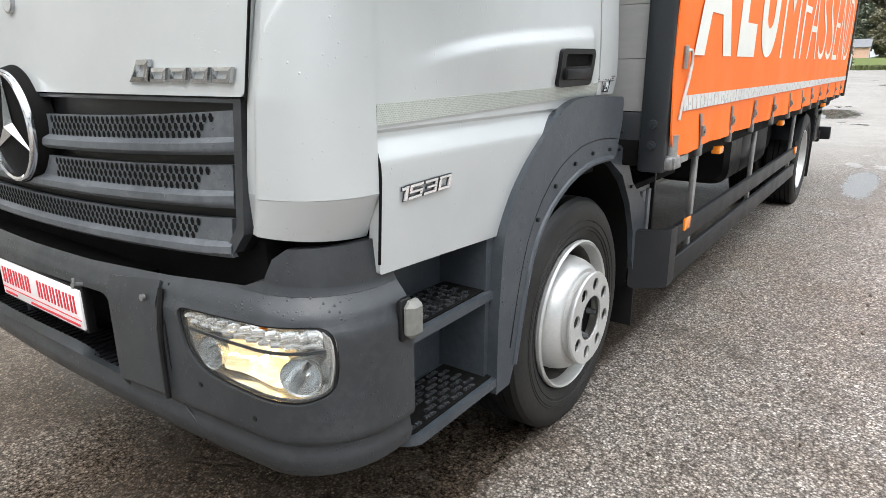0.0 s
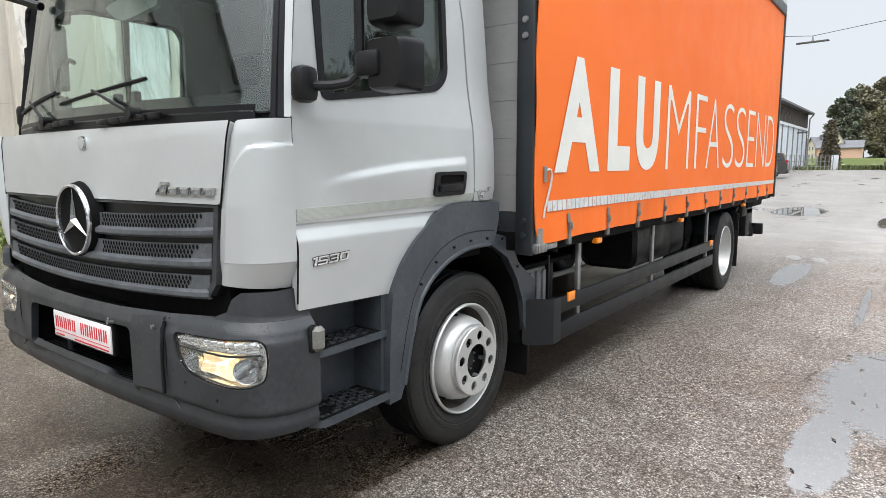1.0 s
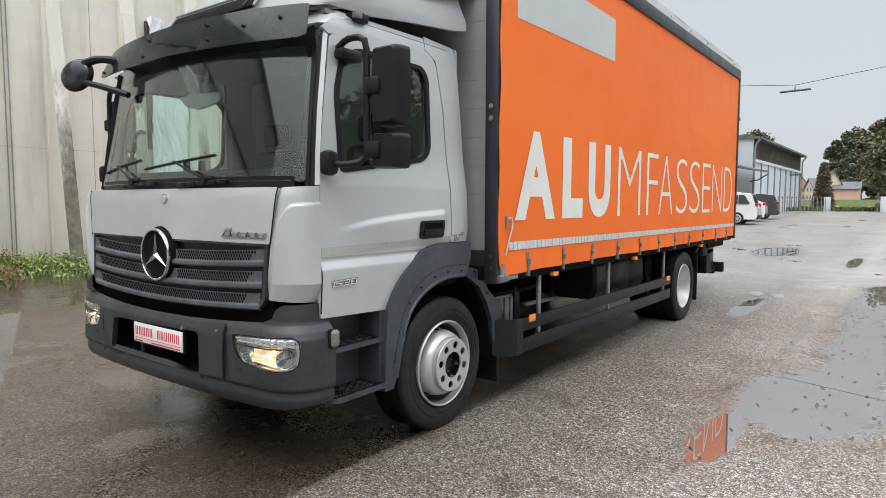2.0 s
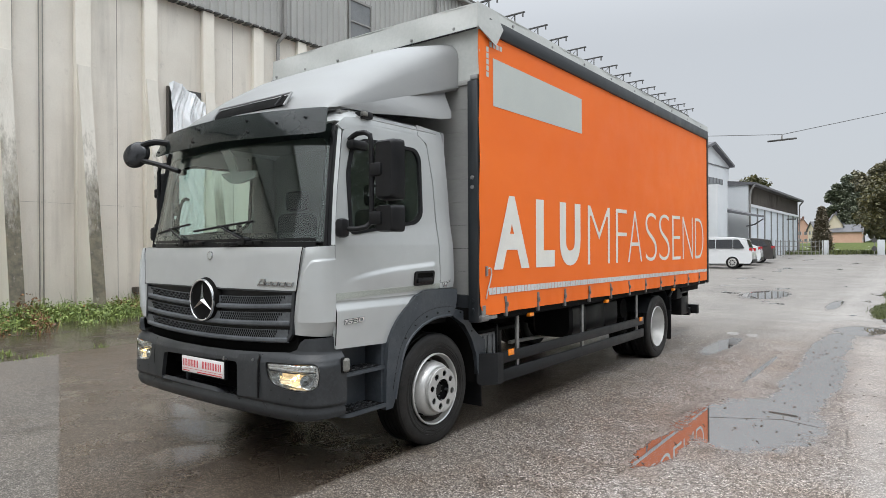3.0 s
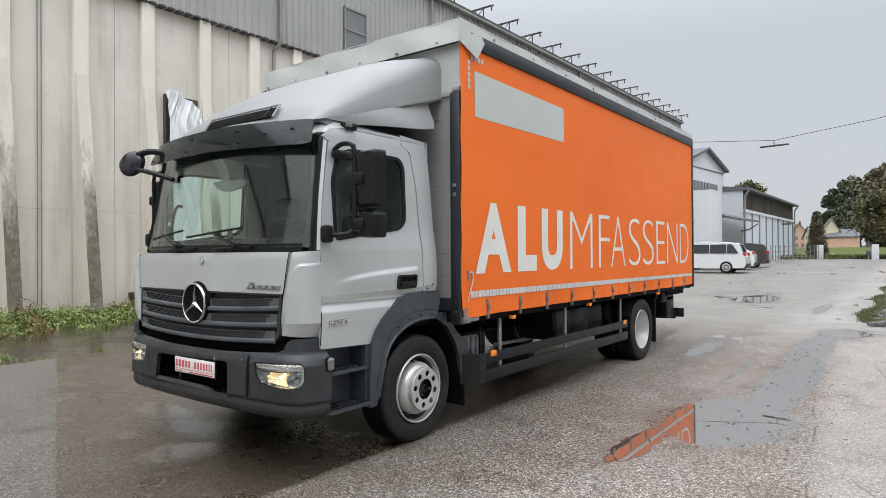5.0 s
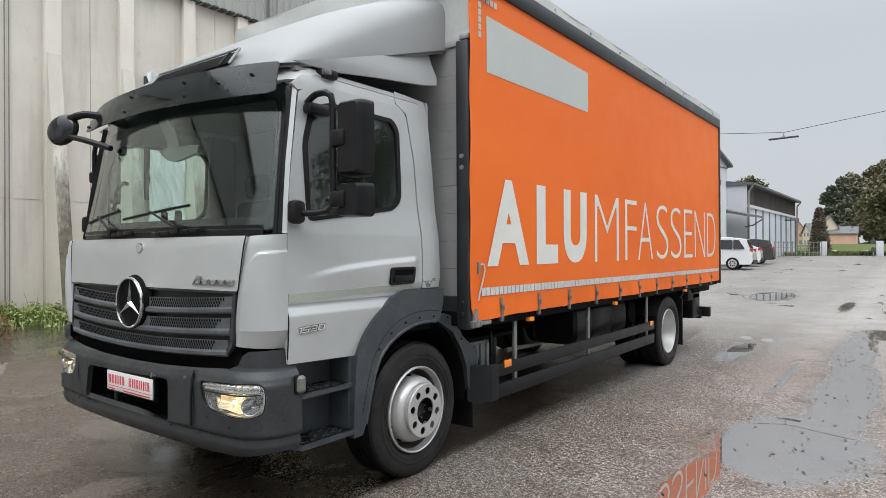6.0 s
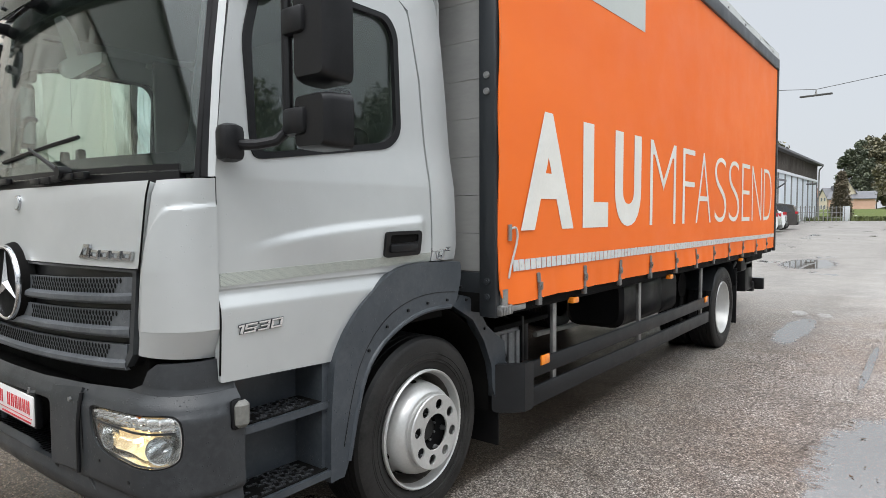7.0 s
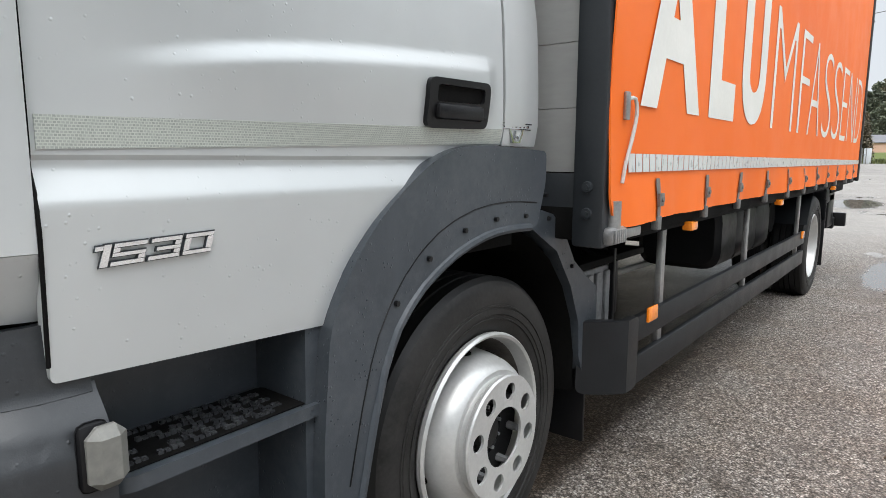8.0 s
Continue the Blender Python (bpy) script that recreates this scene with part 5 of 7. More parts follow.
def front_wheel():
    w = thing("wheel", "", "")
    x1 = 1.075
    part("tyre", tyre_mesh(0.81, x1), rubber, w, "black truck tyre with circumferential grooves")
    part("sidewall", sidewall_mesh(x1), wall_rubber, w)
    prof = [(0.260, 1.050), (0.268, 1.060), (0.269, 1.072), (0.263, 1.079), (0.256, 1.074), (0.250, 1.050), (0.247, 1.035)]
    part("rim", lathe(B(), prof, 72), rim_paint, w, "silver steel rim, bulging outwards")
    part("rim_well", lathe(B(), [(0.247, 1.035), (0.243, 0.990), (0.240, 0.950), (0.232, 0.935), (0.212, 0.935)], 72), grimy_silver, w, "rim well brown with brake dust")
    dish = [(0.222, 0.932), (0.216, 0.950), (0.211, 0.990), (0.207, 1.030), (0.200, 1.062), (0.190, 1.084), (0.178, 1.097), (0.172, 1.101), (0.158, 1.101), (0.156, 1.114), (0.161, 1.118), (0.166, 1.123), (0.167, 1.131), (0.163, 1.136)]
    part("dish", lathe(B(), dish, 72), rim_paint, w)
    # hub face with eight round openings
    outer = [(0.163 * math.cos(k * math.tau / 56), 0.163 * math.sin(k * math.tau / 56)) for k in range(56)]
    holes = [[(0.081 * math.cos(k * math.tau / 32), 0.081 * math.sin(k * math.tau / 32)) for k in range(32)]]
    for q in range(8):
        a = (q + 0.5) * math.tau / 8
        cy, cz = 0.122 * math.cos(a), 0.122 * math.sin(a)
        holes.append([(cy + 0.0235 * math.cos(k * math.tau / 16), cz + 0.0235 * math.sin(k * math.tau / 16)) for k in range(16)])
    part("hub_face", panel(outer, lambda y, z: (1.136, y, z), 0.008, 0, 0, holes), rim_paint, w)
    b = lathe(B(), [(0.155, 1.070), (0.078, 1.070), (0.076, 1.066), (0.068, 1.05), (0.05, 1.045), (0.03, 1.06), (0, 1.065)], 32)
    part("hub", b, black, w)
    for q in range(8):
        a = (q + 0.5) * math.tau / 8
        c = Vector((1.082, 0.122 * math.cos(a), 0.122 * math.sin(a)))
        part("wheel_nut", cyl(B(), c - Vector((0.012, 0, 0)), c + Vector((0.020, 0, 0)), 0.012, 0.010, 6), box_grey, w)
    part("hub_cap", lathe(B(), [(0.0, 1.092), (0.030, 1.091), (0.046, 1.086), (0.052, 1.076), (0.053, 1.045)], 28), wall_rubber, w)
    for q in range(10):
        a = q * math.tau / 10
        c = Vector((1.068, 0.066 * math.cos(a), 0.066 * math.sin(a)))
        part("cap_bolt", cyl(B(), c, c + Vector((0.012, 0, 0)), 0.0055, 0.005, 6), box_grey, w)
    for q in range(10):
        a = (q + 0.3) * math.tau / 10
        n = Vector((0.15, math.cos(a), math.sin(a)))
        c = Vector((1.012, 0.2075 * math.cos(a), 0.2075 * math.sin(a)))
        part("vent_hole", cyl(B(), c - 0.012 * n, c + 0.0035 * n, 0.018, 0.018, 14), underbody, w)
    return w


def rear_wheel():
    w = thing("wheel", "", "")
    for x0, x1 in ((0.93, 1.195), (0.64, 0.905)):
        part("tyre", tyre_mesh(x0, x1), rubber, w)
        part("sidewall", sidewall_mesh(x1), wall_rubber, w)
    prof = [(0.258, 1.165), (0.268, 1.172), (0.268, 1.180), (0.262, 1.186), (0.254, 1.180), (0.247, 1.155), (0.240, 1.10), (0.228, 1.07), (0.222, 1.00), (0.215, 0.965), (0.190, 0.955), (0.15, 0.955)]
    part("rim", lathe(B(), prof, 72), rim_paint, w, "silver steel rim, deeply dished")
    part("hub", lathe(B(), [(0.16, 0.958), (0.10, 0.965), (0.095, 1.06), (0.07, 1.08), (0, 1.085)], 32), rim_paint, w)
    for q in range(8):
        a = (q + 0.5) * math.tau / 8
        c = Vector((0.962, 0.132 * math.cos(a), 0.132 * math.sin(a)))
        part("wheel_nut", cyl(B(), c, c + Vector((0.03, 0, 0)), 0.014, 0.012, 6), steel, w)
    return w


fw, rw = front_wheel(), rear_wheel()
for ob, x, y in ((fw, 0.018, 0.056), (rw, 0.0, 4.76)):
    ob.matrix_world = pose(x, y, 0.412, 11)
    twin = copy_thing(ob, pose(-x, y, 0.412, 25, 0, 180))
    for o in (ob, twin):
        o.parent = truck

# ---- chassis ----
b = B()
for s in (1, -1):
    box(b, s * 0.43 - 0.035, s * 0.43 + 0.035, -0.85, 6.85, 0.66, 0.88, 0.01)
for y in (0.9, 2.2, 3.4, 4.3, 5.3, 6.5):
    box(b, -0.43, 0.43, y - 0.05, y + 0.05, 0.68, 0.85)
part("chassis_frame", b, underbody, truck)
part("front_axle", box(B(), -0.85, 0.85, -0.06, 0.06, 0.36, 0.48, 0.02), underbody, truck)
b = box(B(), -0.7, 0.7, 4.70, 4.82, 0.36, 0.50, 0.03)
cyl(b, (0, 4.6, 0.43), (0, 4.95, 0.43), 0.19, 0.17, 24)
part("rear_axle", b, underbody, truck)
part("engine_block", box(B(), -0.4, 0.4, -0.75, 0.55, 0.45, 0.92, 0.05), underbody, truck)
# battery and filter box behind the front wheel
bb = part("battery_box", box(B(), 0.66, 1.02, 0.72, 1.02, 0.44, 0.74, 0.015), box_grey, truck, "dull grey battery box under straps")
part("box_shelf", box(B(), 0.62, 1.04, 0.70, 1.30, 0.745, 0.775, 0.008), underbody, bb)
for y in (0.79, 0.86, 0.94):
    part("box_rib", box(B(), 1.018, 1.034, y, y + 0.035, 0.46, 0.72, 0.004), box_grey, bb)
part("box_strap", box(B(), 1.02, 1.042, 0.985, 1.005, 0.44, 0.80, 0.002), black, bb)
b = cyl(B(), (0.93, 1.10, 0.52), (0.93, 1.10, 0.74), 0.075, 0.075, 18)
cyl(b, (0.93, 1.10, 0.74), (0.93, 1.10, 0.78), 0.05, 0.03, 18)
part("filter_canister", b, black, truck)
b = B()
tube(b, [(0.95, 0.74, 0.78), (1.0, 0.80, 0.70), (1.03, 0.83, 0.6), (0.98, 0.9, 0.5), (0.9, 1.0, 0.46)], 0.012)
tube(b, [(0.9, 0.95, 0.82), (1.02, 1.0, 0.72), (0.98, 1.12, 0.55)], 0.009)
part("hose", b, black, truck)
# fuel tank with ribs, air tanks
for s in (1, -1):
    b = B()
    secs = []
    for y, g in ((1.95, 0.86), (1.98, 1.0), (2.35, 1.0), (2.37, 0.965), (2.40, 0.965), (2.42, 1.0), (2.95, 1.0), (2.97, 0.965), (3.0, 0.965), (3.02, 1.0), (3.42, 1.0), (3.45, 0.86)):
        ring = []
        for x, z in rounded([(s * 0.58, 0.50), (s * 1.06, 0.50), (s * 1.06, 0.88), (s * 0.58, 0.88)], 0.11, 5):
            ring.append((s * 0.80 + (x - s * 0.82) * g, 2.47 + (y - 1.95) * 0.85, 0.69 + (z - 0.69) * g))
        secs.append(ring)
    loft(b, secs)
    part("fuel_tank", b, black, truck, "ribbed black tank")
    b = B()
    for y in (3.62, 4.02):
        cyl(b, (s * 0.6, y, 0.70), (s * 1.0, y, 0.70), 0.12, seg=20)
    part("air_tank", b, underbody, truck)
part("pale_pipe", tube(B(), [(0.52, 2.05, 0.47), (0.52, 2.9, 0.45), (0.52, 3.9, 0.45)], 0.022, 8), light_grey, truck)
# unseen gearbox, silencer and cross pipes between the frame rails, added to block light
part("gearbox", box(box(B(), -0.32, 0.32, 0.55, 1.55, 0.38, 0.80, 0.08), -0.22, 0.22, 1.55, 1.9, 0.45, 0.72, 0.06), underbody, truck)
b = cyl(B(), (-0.2, 1.25, 0.55), (-0.2, 4.5, 0.52), 0.045, seg=12)
part("propeller_shaft", b, underbody, truck)
part("silencer", cyl(B(), (-1.0, 1.15, 0.56), (-0.45, 1.15, 0.56), 0.24, seg=24), underbody, truck)
# plain unseen boxes, added to keep daylight out from below the truck
part("rear_subframe", box(B(), -0.6, 0.6, 5.3, 6.2, 0.46, 0.72, 0.03), underbody, truck)
part("middle_subframe", box(B(), -0.62, 0.62, 3.55, 4.2, 0.48, 0.74, 0.04), underbody, truck)
# unseen box added on the far side to stop light passing underneath
part("storage_box", box(B(), -1.12, -0.64, 0.80, 2.38, 0.34, 0.88, 0.03), underbody, truck)
# side guards
for s in (1, -1):
    x = s * 1.195
    guard = thing("side_guard", "", "")
    guard.parent = truck
    tagged(guard, "black side guard with two rails and amber reflectors")
    for z0, z1, y1 in ((0.500, 0.592, 4.16), (0.345, 0.448, 4.16)):
        part("rail", box(B(), x - 0.014, x + 0.014, 0.79, y1, z0, z1, 0.006), guard_black, guard)
    part("end_plate", panel(rounded([(0.62, 0.340), (0.825, 0.340), (0.825, 0.597), (0.62, 0.597)], 0.025), lambda y, z: (s * (1.210 - 2.6 * max(0, 0.74 - y) ** 1.4), y, z), 0.03 * s, 0.03, 0.2), guard_black, guard)
    for y in (1.10, 2.42, 3.98):
        part("post", box(B(), x - s * 0.016 - 0.012, x - s * 0.016 + 0.012, y - 0.02, y + 0.02, 0.38, 0.93, 0.004), steel, guard)
    for y, z in ((0.945, 0.583), (4.05, 0.575)):
        part("amber_reflector", box(B(), x + s * 0.018 - 0.006, x + s * 0.018 + 0.006, y - 0.045, y + 0.045, z - 0.027, z + 0.027, 0.004), amber, guard, "amber reflector")
    # rear mudguard and flap
    b = B()
    rows = []
    for k in range(13):
        a = math.radians(22 + 140 * k / 12)
        rows.append([(s * xx, 4.76 - 0.50 * math.cos(a), 0.44 + 0.50 * math.sin(a)) for xx in (0.64, 1.20)])
    loft(b, rows, closed=False, caps=False)
    r = bmesh.ops.solidify(b, geom=list(b.faces), thickness=0.01)
    part("mudguard", b, dark_grey, truck)
    part("mudflap", box(B(), min(s * 0.65, s * 1.2), max(s * 0.65, s * 1.2), 5.26, 5.275, 0.18, 0.78, 0.004), black, truck)
# rear end: crossbeam, underrun bar, lamps
b = box(B(), -1.15, 1.15, 6.30, 6.38, 0.42, 0.54, 0.012)
for s in (1, -1):
    box(b, s * 0.55 - 0.05, s * 0.55 + 0.05, 6.2, 6.36, 0.48, 0.9, 0.01)
    box(b, s * 1.0 - 0.14, s * 1.0 + 0.14, 5.95, 6.30, 0.45, 0.80, 0.02)
part("underrun_bar", b, black, truck, "black rear underrun bar")
for s in (1, -1):
    tl = part("tail_lamp", box(B(), min(s * 0.92, s * 1.24), max(s * 0.92, s * 1.24), 6.42, 6.50, 0.44, 0.58, 0.012), black, truck)
    part("tail_lens", box(B(), min(s * 0.93, s * 1.23), max(s * 0.93, s * 1.23), 6.495, 6.512, 0.455, 0.565, 0.006), red_lens, tl)
    part("lamp_bracket", box(B(), min(s * 1.0, s * 1.08), max(s * 1.0, s * 1.08), 6.25, 6.45, 0.50, 0.54, 0.004), black, truck)
    b = cyl(B(), (s * 1.10, 5.62, 0.83), (s * 0.98, 5.50, 0.50), 0.018, seg=10)
    box(b, min(s * 0.9, s * 1.02), max(s * 0.9, s * 1.02), 5.55, 5.70, 0.42, 0.58, 0.02)
    part("support_strut", b, dark_grey, truck)
    part("rear_locker", box(B(), min(s * 0.7, s * 1.14), max(s * 0.7, s * 1.14), 5.75, 6.30, 0.70, 0.86, 0.03), black, truck)
# lifted tail tube on the chassis end
part("tail_beam", box(B(), -1.16, 1.16, 5.90, 6.75, 0.80, 0.90, 0.02), underbody, truck)


# ---- cargo box ----
BY0, BY1, BX = 0.395, 6.89, 1.263
b = box(B(), -1.24, 1.24, BY0 + 0.02, BY1, 0.90, 1.0, 0.008)
part("box_floor", b, underbody, truck)
# floor beam along the side, seen under the tarpaulin
for s in (1, -1):
    part("floor_beam", box(B(), s * 1.212 - 0.022, s * 1.212 + 0.022, BY0 + 0.05, BY1, 0.885, 0.955, 0.006), underbody, truck)
    for y in (1.22, 2.90, 5.22):
        part("marker_lamp", box(B(), min(s * 1.225, s * 1.265), max(s * 1.225, s * 1.265), y - 0.036, y + 0.036, 0.866, 0.900, 0.006), amber, truck, "amber marker lamp")
# front wall of boards in a dark frame
fwall = part("headboard", box(B(), -1.18, 1.18, BY0 + 0.05, BY0 + 0.06, 0.95, 3.22), underbody, truck, "grey aluminium headboard in an anthracite frame")
z = 1.10
while z < 2.78:
    z1 = min(z + 0.186, 2.80)
    part("board", box(B(), -1.165, 1.165, BY0 + 0.028, BY0 + 0.052, z + 0.0012, z1 - 0.0008), alu, fwall, smooth=0)
    z = z1
part("sill_board", box(B(), -1.165, 1.165, BY0 + 0.022, BY0 + 0.052, 0.94, 1.097, 0.004), dark_grey, fwall)
part("upper_cloth", panel([(-1.262, 2.815), (1.262, 2.815), (1.262, 3.225), (-1.262, 3.225)], lambda x, z: (x, BY0 + 0.012 + 0.006 * math.sin(x * 5 + z * 7), z), 0.01, 0.12, 0.1), light_grey, fwall, "pale grey tarpaulin over the top of the headboard")
part("head_rail", box(B(), -1.20, 1.20, BY0 + 0.01, BY0 + 0.05, 2.775, 2.815, 0.004), alu, fwall)
for s in (1, -1):
    post = part("corner_post", box(B(), min(s * 1.158, s * 1.257), max(s * 1.158, s * 1.257), BY0 - 0.01, BY0 + 0.08, 0.885, 2.80, 0.012), dark_grey, truck, "anthracite corner post with steel bolts")
    for z in (2.03, 1.955, 1.06, 0.985):
        bolt = cyl(B(), (s * 1.208, BY0 - 0.012, z), (s * 1.208, BY0 - 0.020, z), 0.017, 0.015, 14)
        cyl(bolt, (s * 1.208, BY0 - 0.020, z), (s * 1.208, BY0 - 0.024, z), 0.008, 0.008, 8)
        part("bolt", bolt, steel if z > 1.5 else dark_grey, post)
    part("hinge_bracket", box(B(), min(s * 1.19, s * 1.26), max(s * 1.19, s * 1.26), BY0 - 0.012, BY0 + 0.04, 2.80, 2.84, 0.005), steel, post)
    # tensioner below the front end of the side curtain
    b = cyl(B(), (s * 1.262, BY0 + 0.05, 0.93), (s * 1.262, BY0 + 0.05, 1.02), 0.022, seg=14)
    box(b, min(s * 1.235, s * 1.285), max(s * 1.235, s * 1.285), BY0 + 0.0, BY0 + 0.11, 0.895, 0.945, 0.012)
    for k in range(6):
        box(b, min(s * 1.28, s * 1.29), max(s * 1.28, s * 1.29), BY0 + 0.01 + 0.014 * k, BY0 + 0.018 + 0.014 * k, 0.90, 0.94, 0.002)
    box(b, min(s * 1.255, s * 1.275), max(s * 1.255, s * 1.275), BY0 + 0.11, BY0 + 0.24, 0.905, 0.935, 0.006)
    part("tensioner", b, steel, truck, "worn steel curtain tensioner")


def yb(y):
    return 0.034 + 0.9845 * y


def curtain(s):
    def fn(y, z, d=0.0):
        edge = smooth01((0.56 - y) / 0.20)
        low = smooth01((1.16 - z) / 0.22)
        x = BX + d + 0.004 * edge
        x += 0.003 * math.sin(z * 3.1 + y * 1.1) * edge + 0.005 * math.sin(z * 11 + y * 38) * edge
        x += 0.009 * low * math.sin(y * 11.4 + 0.4) + 0.010 * low * math.sin(y * 2.3) + 0.003 * low * math.sin(y * 37 + z * 12)
        x += 0.004 * math.sin(y * 0.9) * math.sin((z - 0.95) * 1.4)
        return (s * x, y, z)
    out = [(BY0 + 0.005, 1.03), (BY0 + 0.022, 0.985), (BY0 + 0.060, 0.956), (BY0 + 0.12, 0.938)]
    out += [(0.58 + k * 0.395, 0.944 + 0.002 * math.sin(k * 1.7)) for k in range(1, 16)]
    out += [(BY1, 0.945), (BY1, 3.205), (BY0 + 0.005, 3.19)]
    cur = part("side_curtain", panel(out, fn, 0.006 * s, 0.045 if s > 0 else 0.2, 0.08 if s > 0 else 0.2), orange, truck, "orange tarpaulin curtain with white lettering and a grey block", 60)
    # grey printed block and reflective stripe
    part("grey_block", panel([(0.60, 2.622), (2.25, 2.630), (2.25, 2.982), (0.60, 3.008)], lambda y, z: fn(y, z, 0.003), 0.002 * s, 0.1, 0.1), grey_print, cur, "grey printed block")
    y = 0.520
    while y < 6.80:
        part("stripe_piece", panel([(y, 1.102 - 0.003 * y), (y + 0.049, 1.102 - 0.003 * y), (y + 0.049, 1.158 - 0.005 * y), (y, 1.158 - 0.005 * y)], lambda a, z: fn(a, z, 0.006), 0.0015 * s, 0, 0), reflective, cur, smooth=0)
        y += 0.056
    # small printed squares in the upper front corner
    for i in range(9):
        yy, zz = (0.50, 3.04 - 0.05 * i) if i < 5 else (0.50 + 0.05 * (i - 4), 3.09)
        part("printed_square", panel([(yy, zz), (yy + 0.035, zz), (yy + 0.035, zz + 0.04), (yy, zz + 0.04)], lambda a, z: fn(a, z, 0.003), 0.0015 * s, 0, 0), grey_print, cur, smooth=0)
    # straps with buckles along the hem
    for y in map(yb, (0.74, 1.31, 1.86, 2.42, 2.97, 3.52, 4.10, 4.69, 5.29, 5.90, 6.49)):
        st = part("strap", panel(rounded([(y - 0.021, 0.940), (y + 0.021, 0.940), (y + 0.020, 1.078), (y - 0.020, 1.078)], 0.012), lambda a, z: fn(a, z, 0.004 + 0.004 * math.sin((z - 0.94) * 18)), 0.003 * s, 0.05, 0.03), strap_grey, cur, "grey strap with a steel buckle")
        b = B()
        c = fn(y, 1.0, 0.008)
        box(b, min(c[0], c[0] + s * 0.009), max(c[0], c[0] + s * 0.009), y - 0.020, y + 0.020, 0.988, 1.030, 0.003)
        cyl(b, (c[0] + s * 0.009, y, 1.01), (c[0] + s * 0.014, y, 1.01), 0.009, seg=10)
        part("buckle", b, strap_grey, cur)
        part("strap_hook", box(B(), min(c[0] - s * 0.02, c[0] + s * 0.004), max(c[0] - s * 0.02, c[0] + s * 0.004), y - 0.017, y + 0.017, 0.91, 0.955, 0.003), strap_grey, cur)
    # loose pale cord by the front edge
    b = B()
    tube(b, [fn(a, z, d) for a, z, d in ((0.50, 1.31, 0.006), (0.535, 1.318, 0.014), (0.55, 1.27, 0.014), (0.525, 1.20, 0.012), (0.495, 1.13, 0.008), (0.480, 1.07, 0.006))], 0.0058, 8)
    part("cord", b, light_grey, cur, "pale loose strap end")
    part("cord_clip", box(B(), min(s * 1.265, s * 1.278), max(s * 1.265, s * 1.278), 0.473, 0.50, 1.25, 1.33, 0.004), steel, cur)
    return fn, cur


cfn, cur = curtain(1)
curtain(-1)
# the lettering: three bold letters, then light ones
WORD = (("A", 0.565, 1.155, 0.040), ("L", 1.275, 1.64, 0.055), ("U", 1.745, 2.205, 0.05), ("M", 2.385, 2.965, -0.022), ("F", 3.145, 3.475, -0.022), ("A", 3.515, 3.985, -0.022),
        ("S", 4.105, 4.535, -0.022), ("S", 4.625, 5.065, -0.022), ("E", 5.185, 5.555, -0.022), ("N", 5.66, 6.16, -0.022), ("D", 6.28, 6.735, -0.022))
for ch, y0, y1, wt in WORD:
    y0, y1 = yb(y0), yb(y1)
    part("letter", letter(ch, wt, lambda u, v, h: cfn(y0 + u * (y1 - y0), 1.298 + v * 0.612, 0.0022 + 0.004 * smooth01((0.95 - y0 - u * (y1 - y0)) / 0.3) + h), 0.0006), white_print, cur)

# top rail and roof sheet
for s in (1, -1):
    part("top_rail", box(B(), min(s * 1.20, s * 1.285), max(s * 1.20, s * 1.285), BY0 + 0.12, BY1, 3.188, 3.318, 0.012), dark_grey, truck)
    part("top_rail_end", box(B(), min(s * 1.24, s * 1.28), max(s * 1.24, s * 1.28), BY1 - 0.02, BY1 + 0.03, 0.90, 3.28, 0.01), dark_grey, truck)


def roof_sheet(x, y):
    a = abs(x)
    z = 3.405 + 0.008 * math.sin(y * 2.2) * (1 if a < 1.2 else 0.4) - 0.008 * a
    return (x, y, z)


sheet = part("roof_sheet", panel([(-1.27, BY0 - 0.005), (1.27, BY0 - 0.005), (1.27, BY1 + 0.03), (-1.27, BY1 + 0.03)], roof_sheet, 0.01, 0.2, 0.3), light_grey, truck, "pale grey roof tarpaulin folded over its edges", 50)
for s in (1, -1):
    part("sheet_edge", panel([(BY0 - 0.005, 3.312), (BY1 + 0.03, 3.318), (BY1 + 0.03, 3.398), (BY0 - 0.005, 3.396)], lambda y, z, s=s: (s * (1.268 + 0.10 * (3.40 - z) + 0.004 * math.sin(y * 6 + z * 9)), y, z), 0.008 * s, 0.12, 0.05), light_grey, sheet)
part("sheet_front", panel([(-1.272, 3.195), (1.272, 3.195), (1.27, 3.396), (-1.27, 3.396)], lambda x, z: (x, BY0 - 0.006 - 0.12 * (3.40 - z) + 0.006 * math.sin(x * 7 + z * 15), z), 0.008, 0.08, 0.05), light_grey, sheet)
# folded ear of the sheet at the front corner
b = B()
for tri in (((1.286, 0.355, 3.39), (1.288, 0.36, 3.20), (1.296, 0.60, 3.10), (1.292, 0.72, 3.26), (1.28, 0.62, 3.39)),):
    top_f = [b.verts.new(p) for p in tri]
    back_f = [b.verts.new((p[0] - 0.008, p[1], p[2])) for p in tri]
    b.faces.new(top_f)
    b.faces.new(back_f[::-1])
    for i in range(len(tri)):
        b.faces.new((top_f[i - 1], top_f[i], back_f[i], back_f[i - 1]))
part("sheet_ear", b, light_grey, sheet)
b = B()
tube(b, [(-1.27, BY0 - 0.034, 3.19), (0, BY0 - 0.036, 3.188), (1.27, BY0 - 0.034, 3.19)], 0.007, 6)
part("edge_rope", b, black, sheet)
for x in (-1.2, -0.75, -0.3, 0.15, 0.6, 1.05):
    part("eyelet", cyl(B(), (x, BY0 - 0.02, 3.225), (x, BY0 - 0.036, 3.225), 0.014, 0.012, 12), steel, sheet)
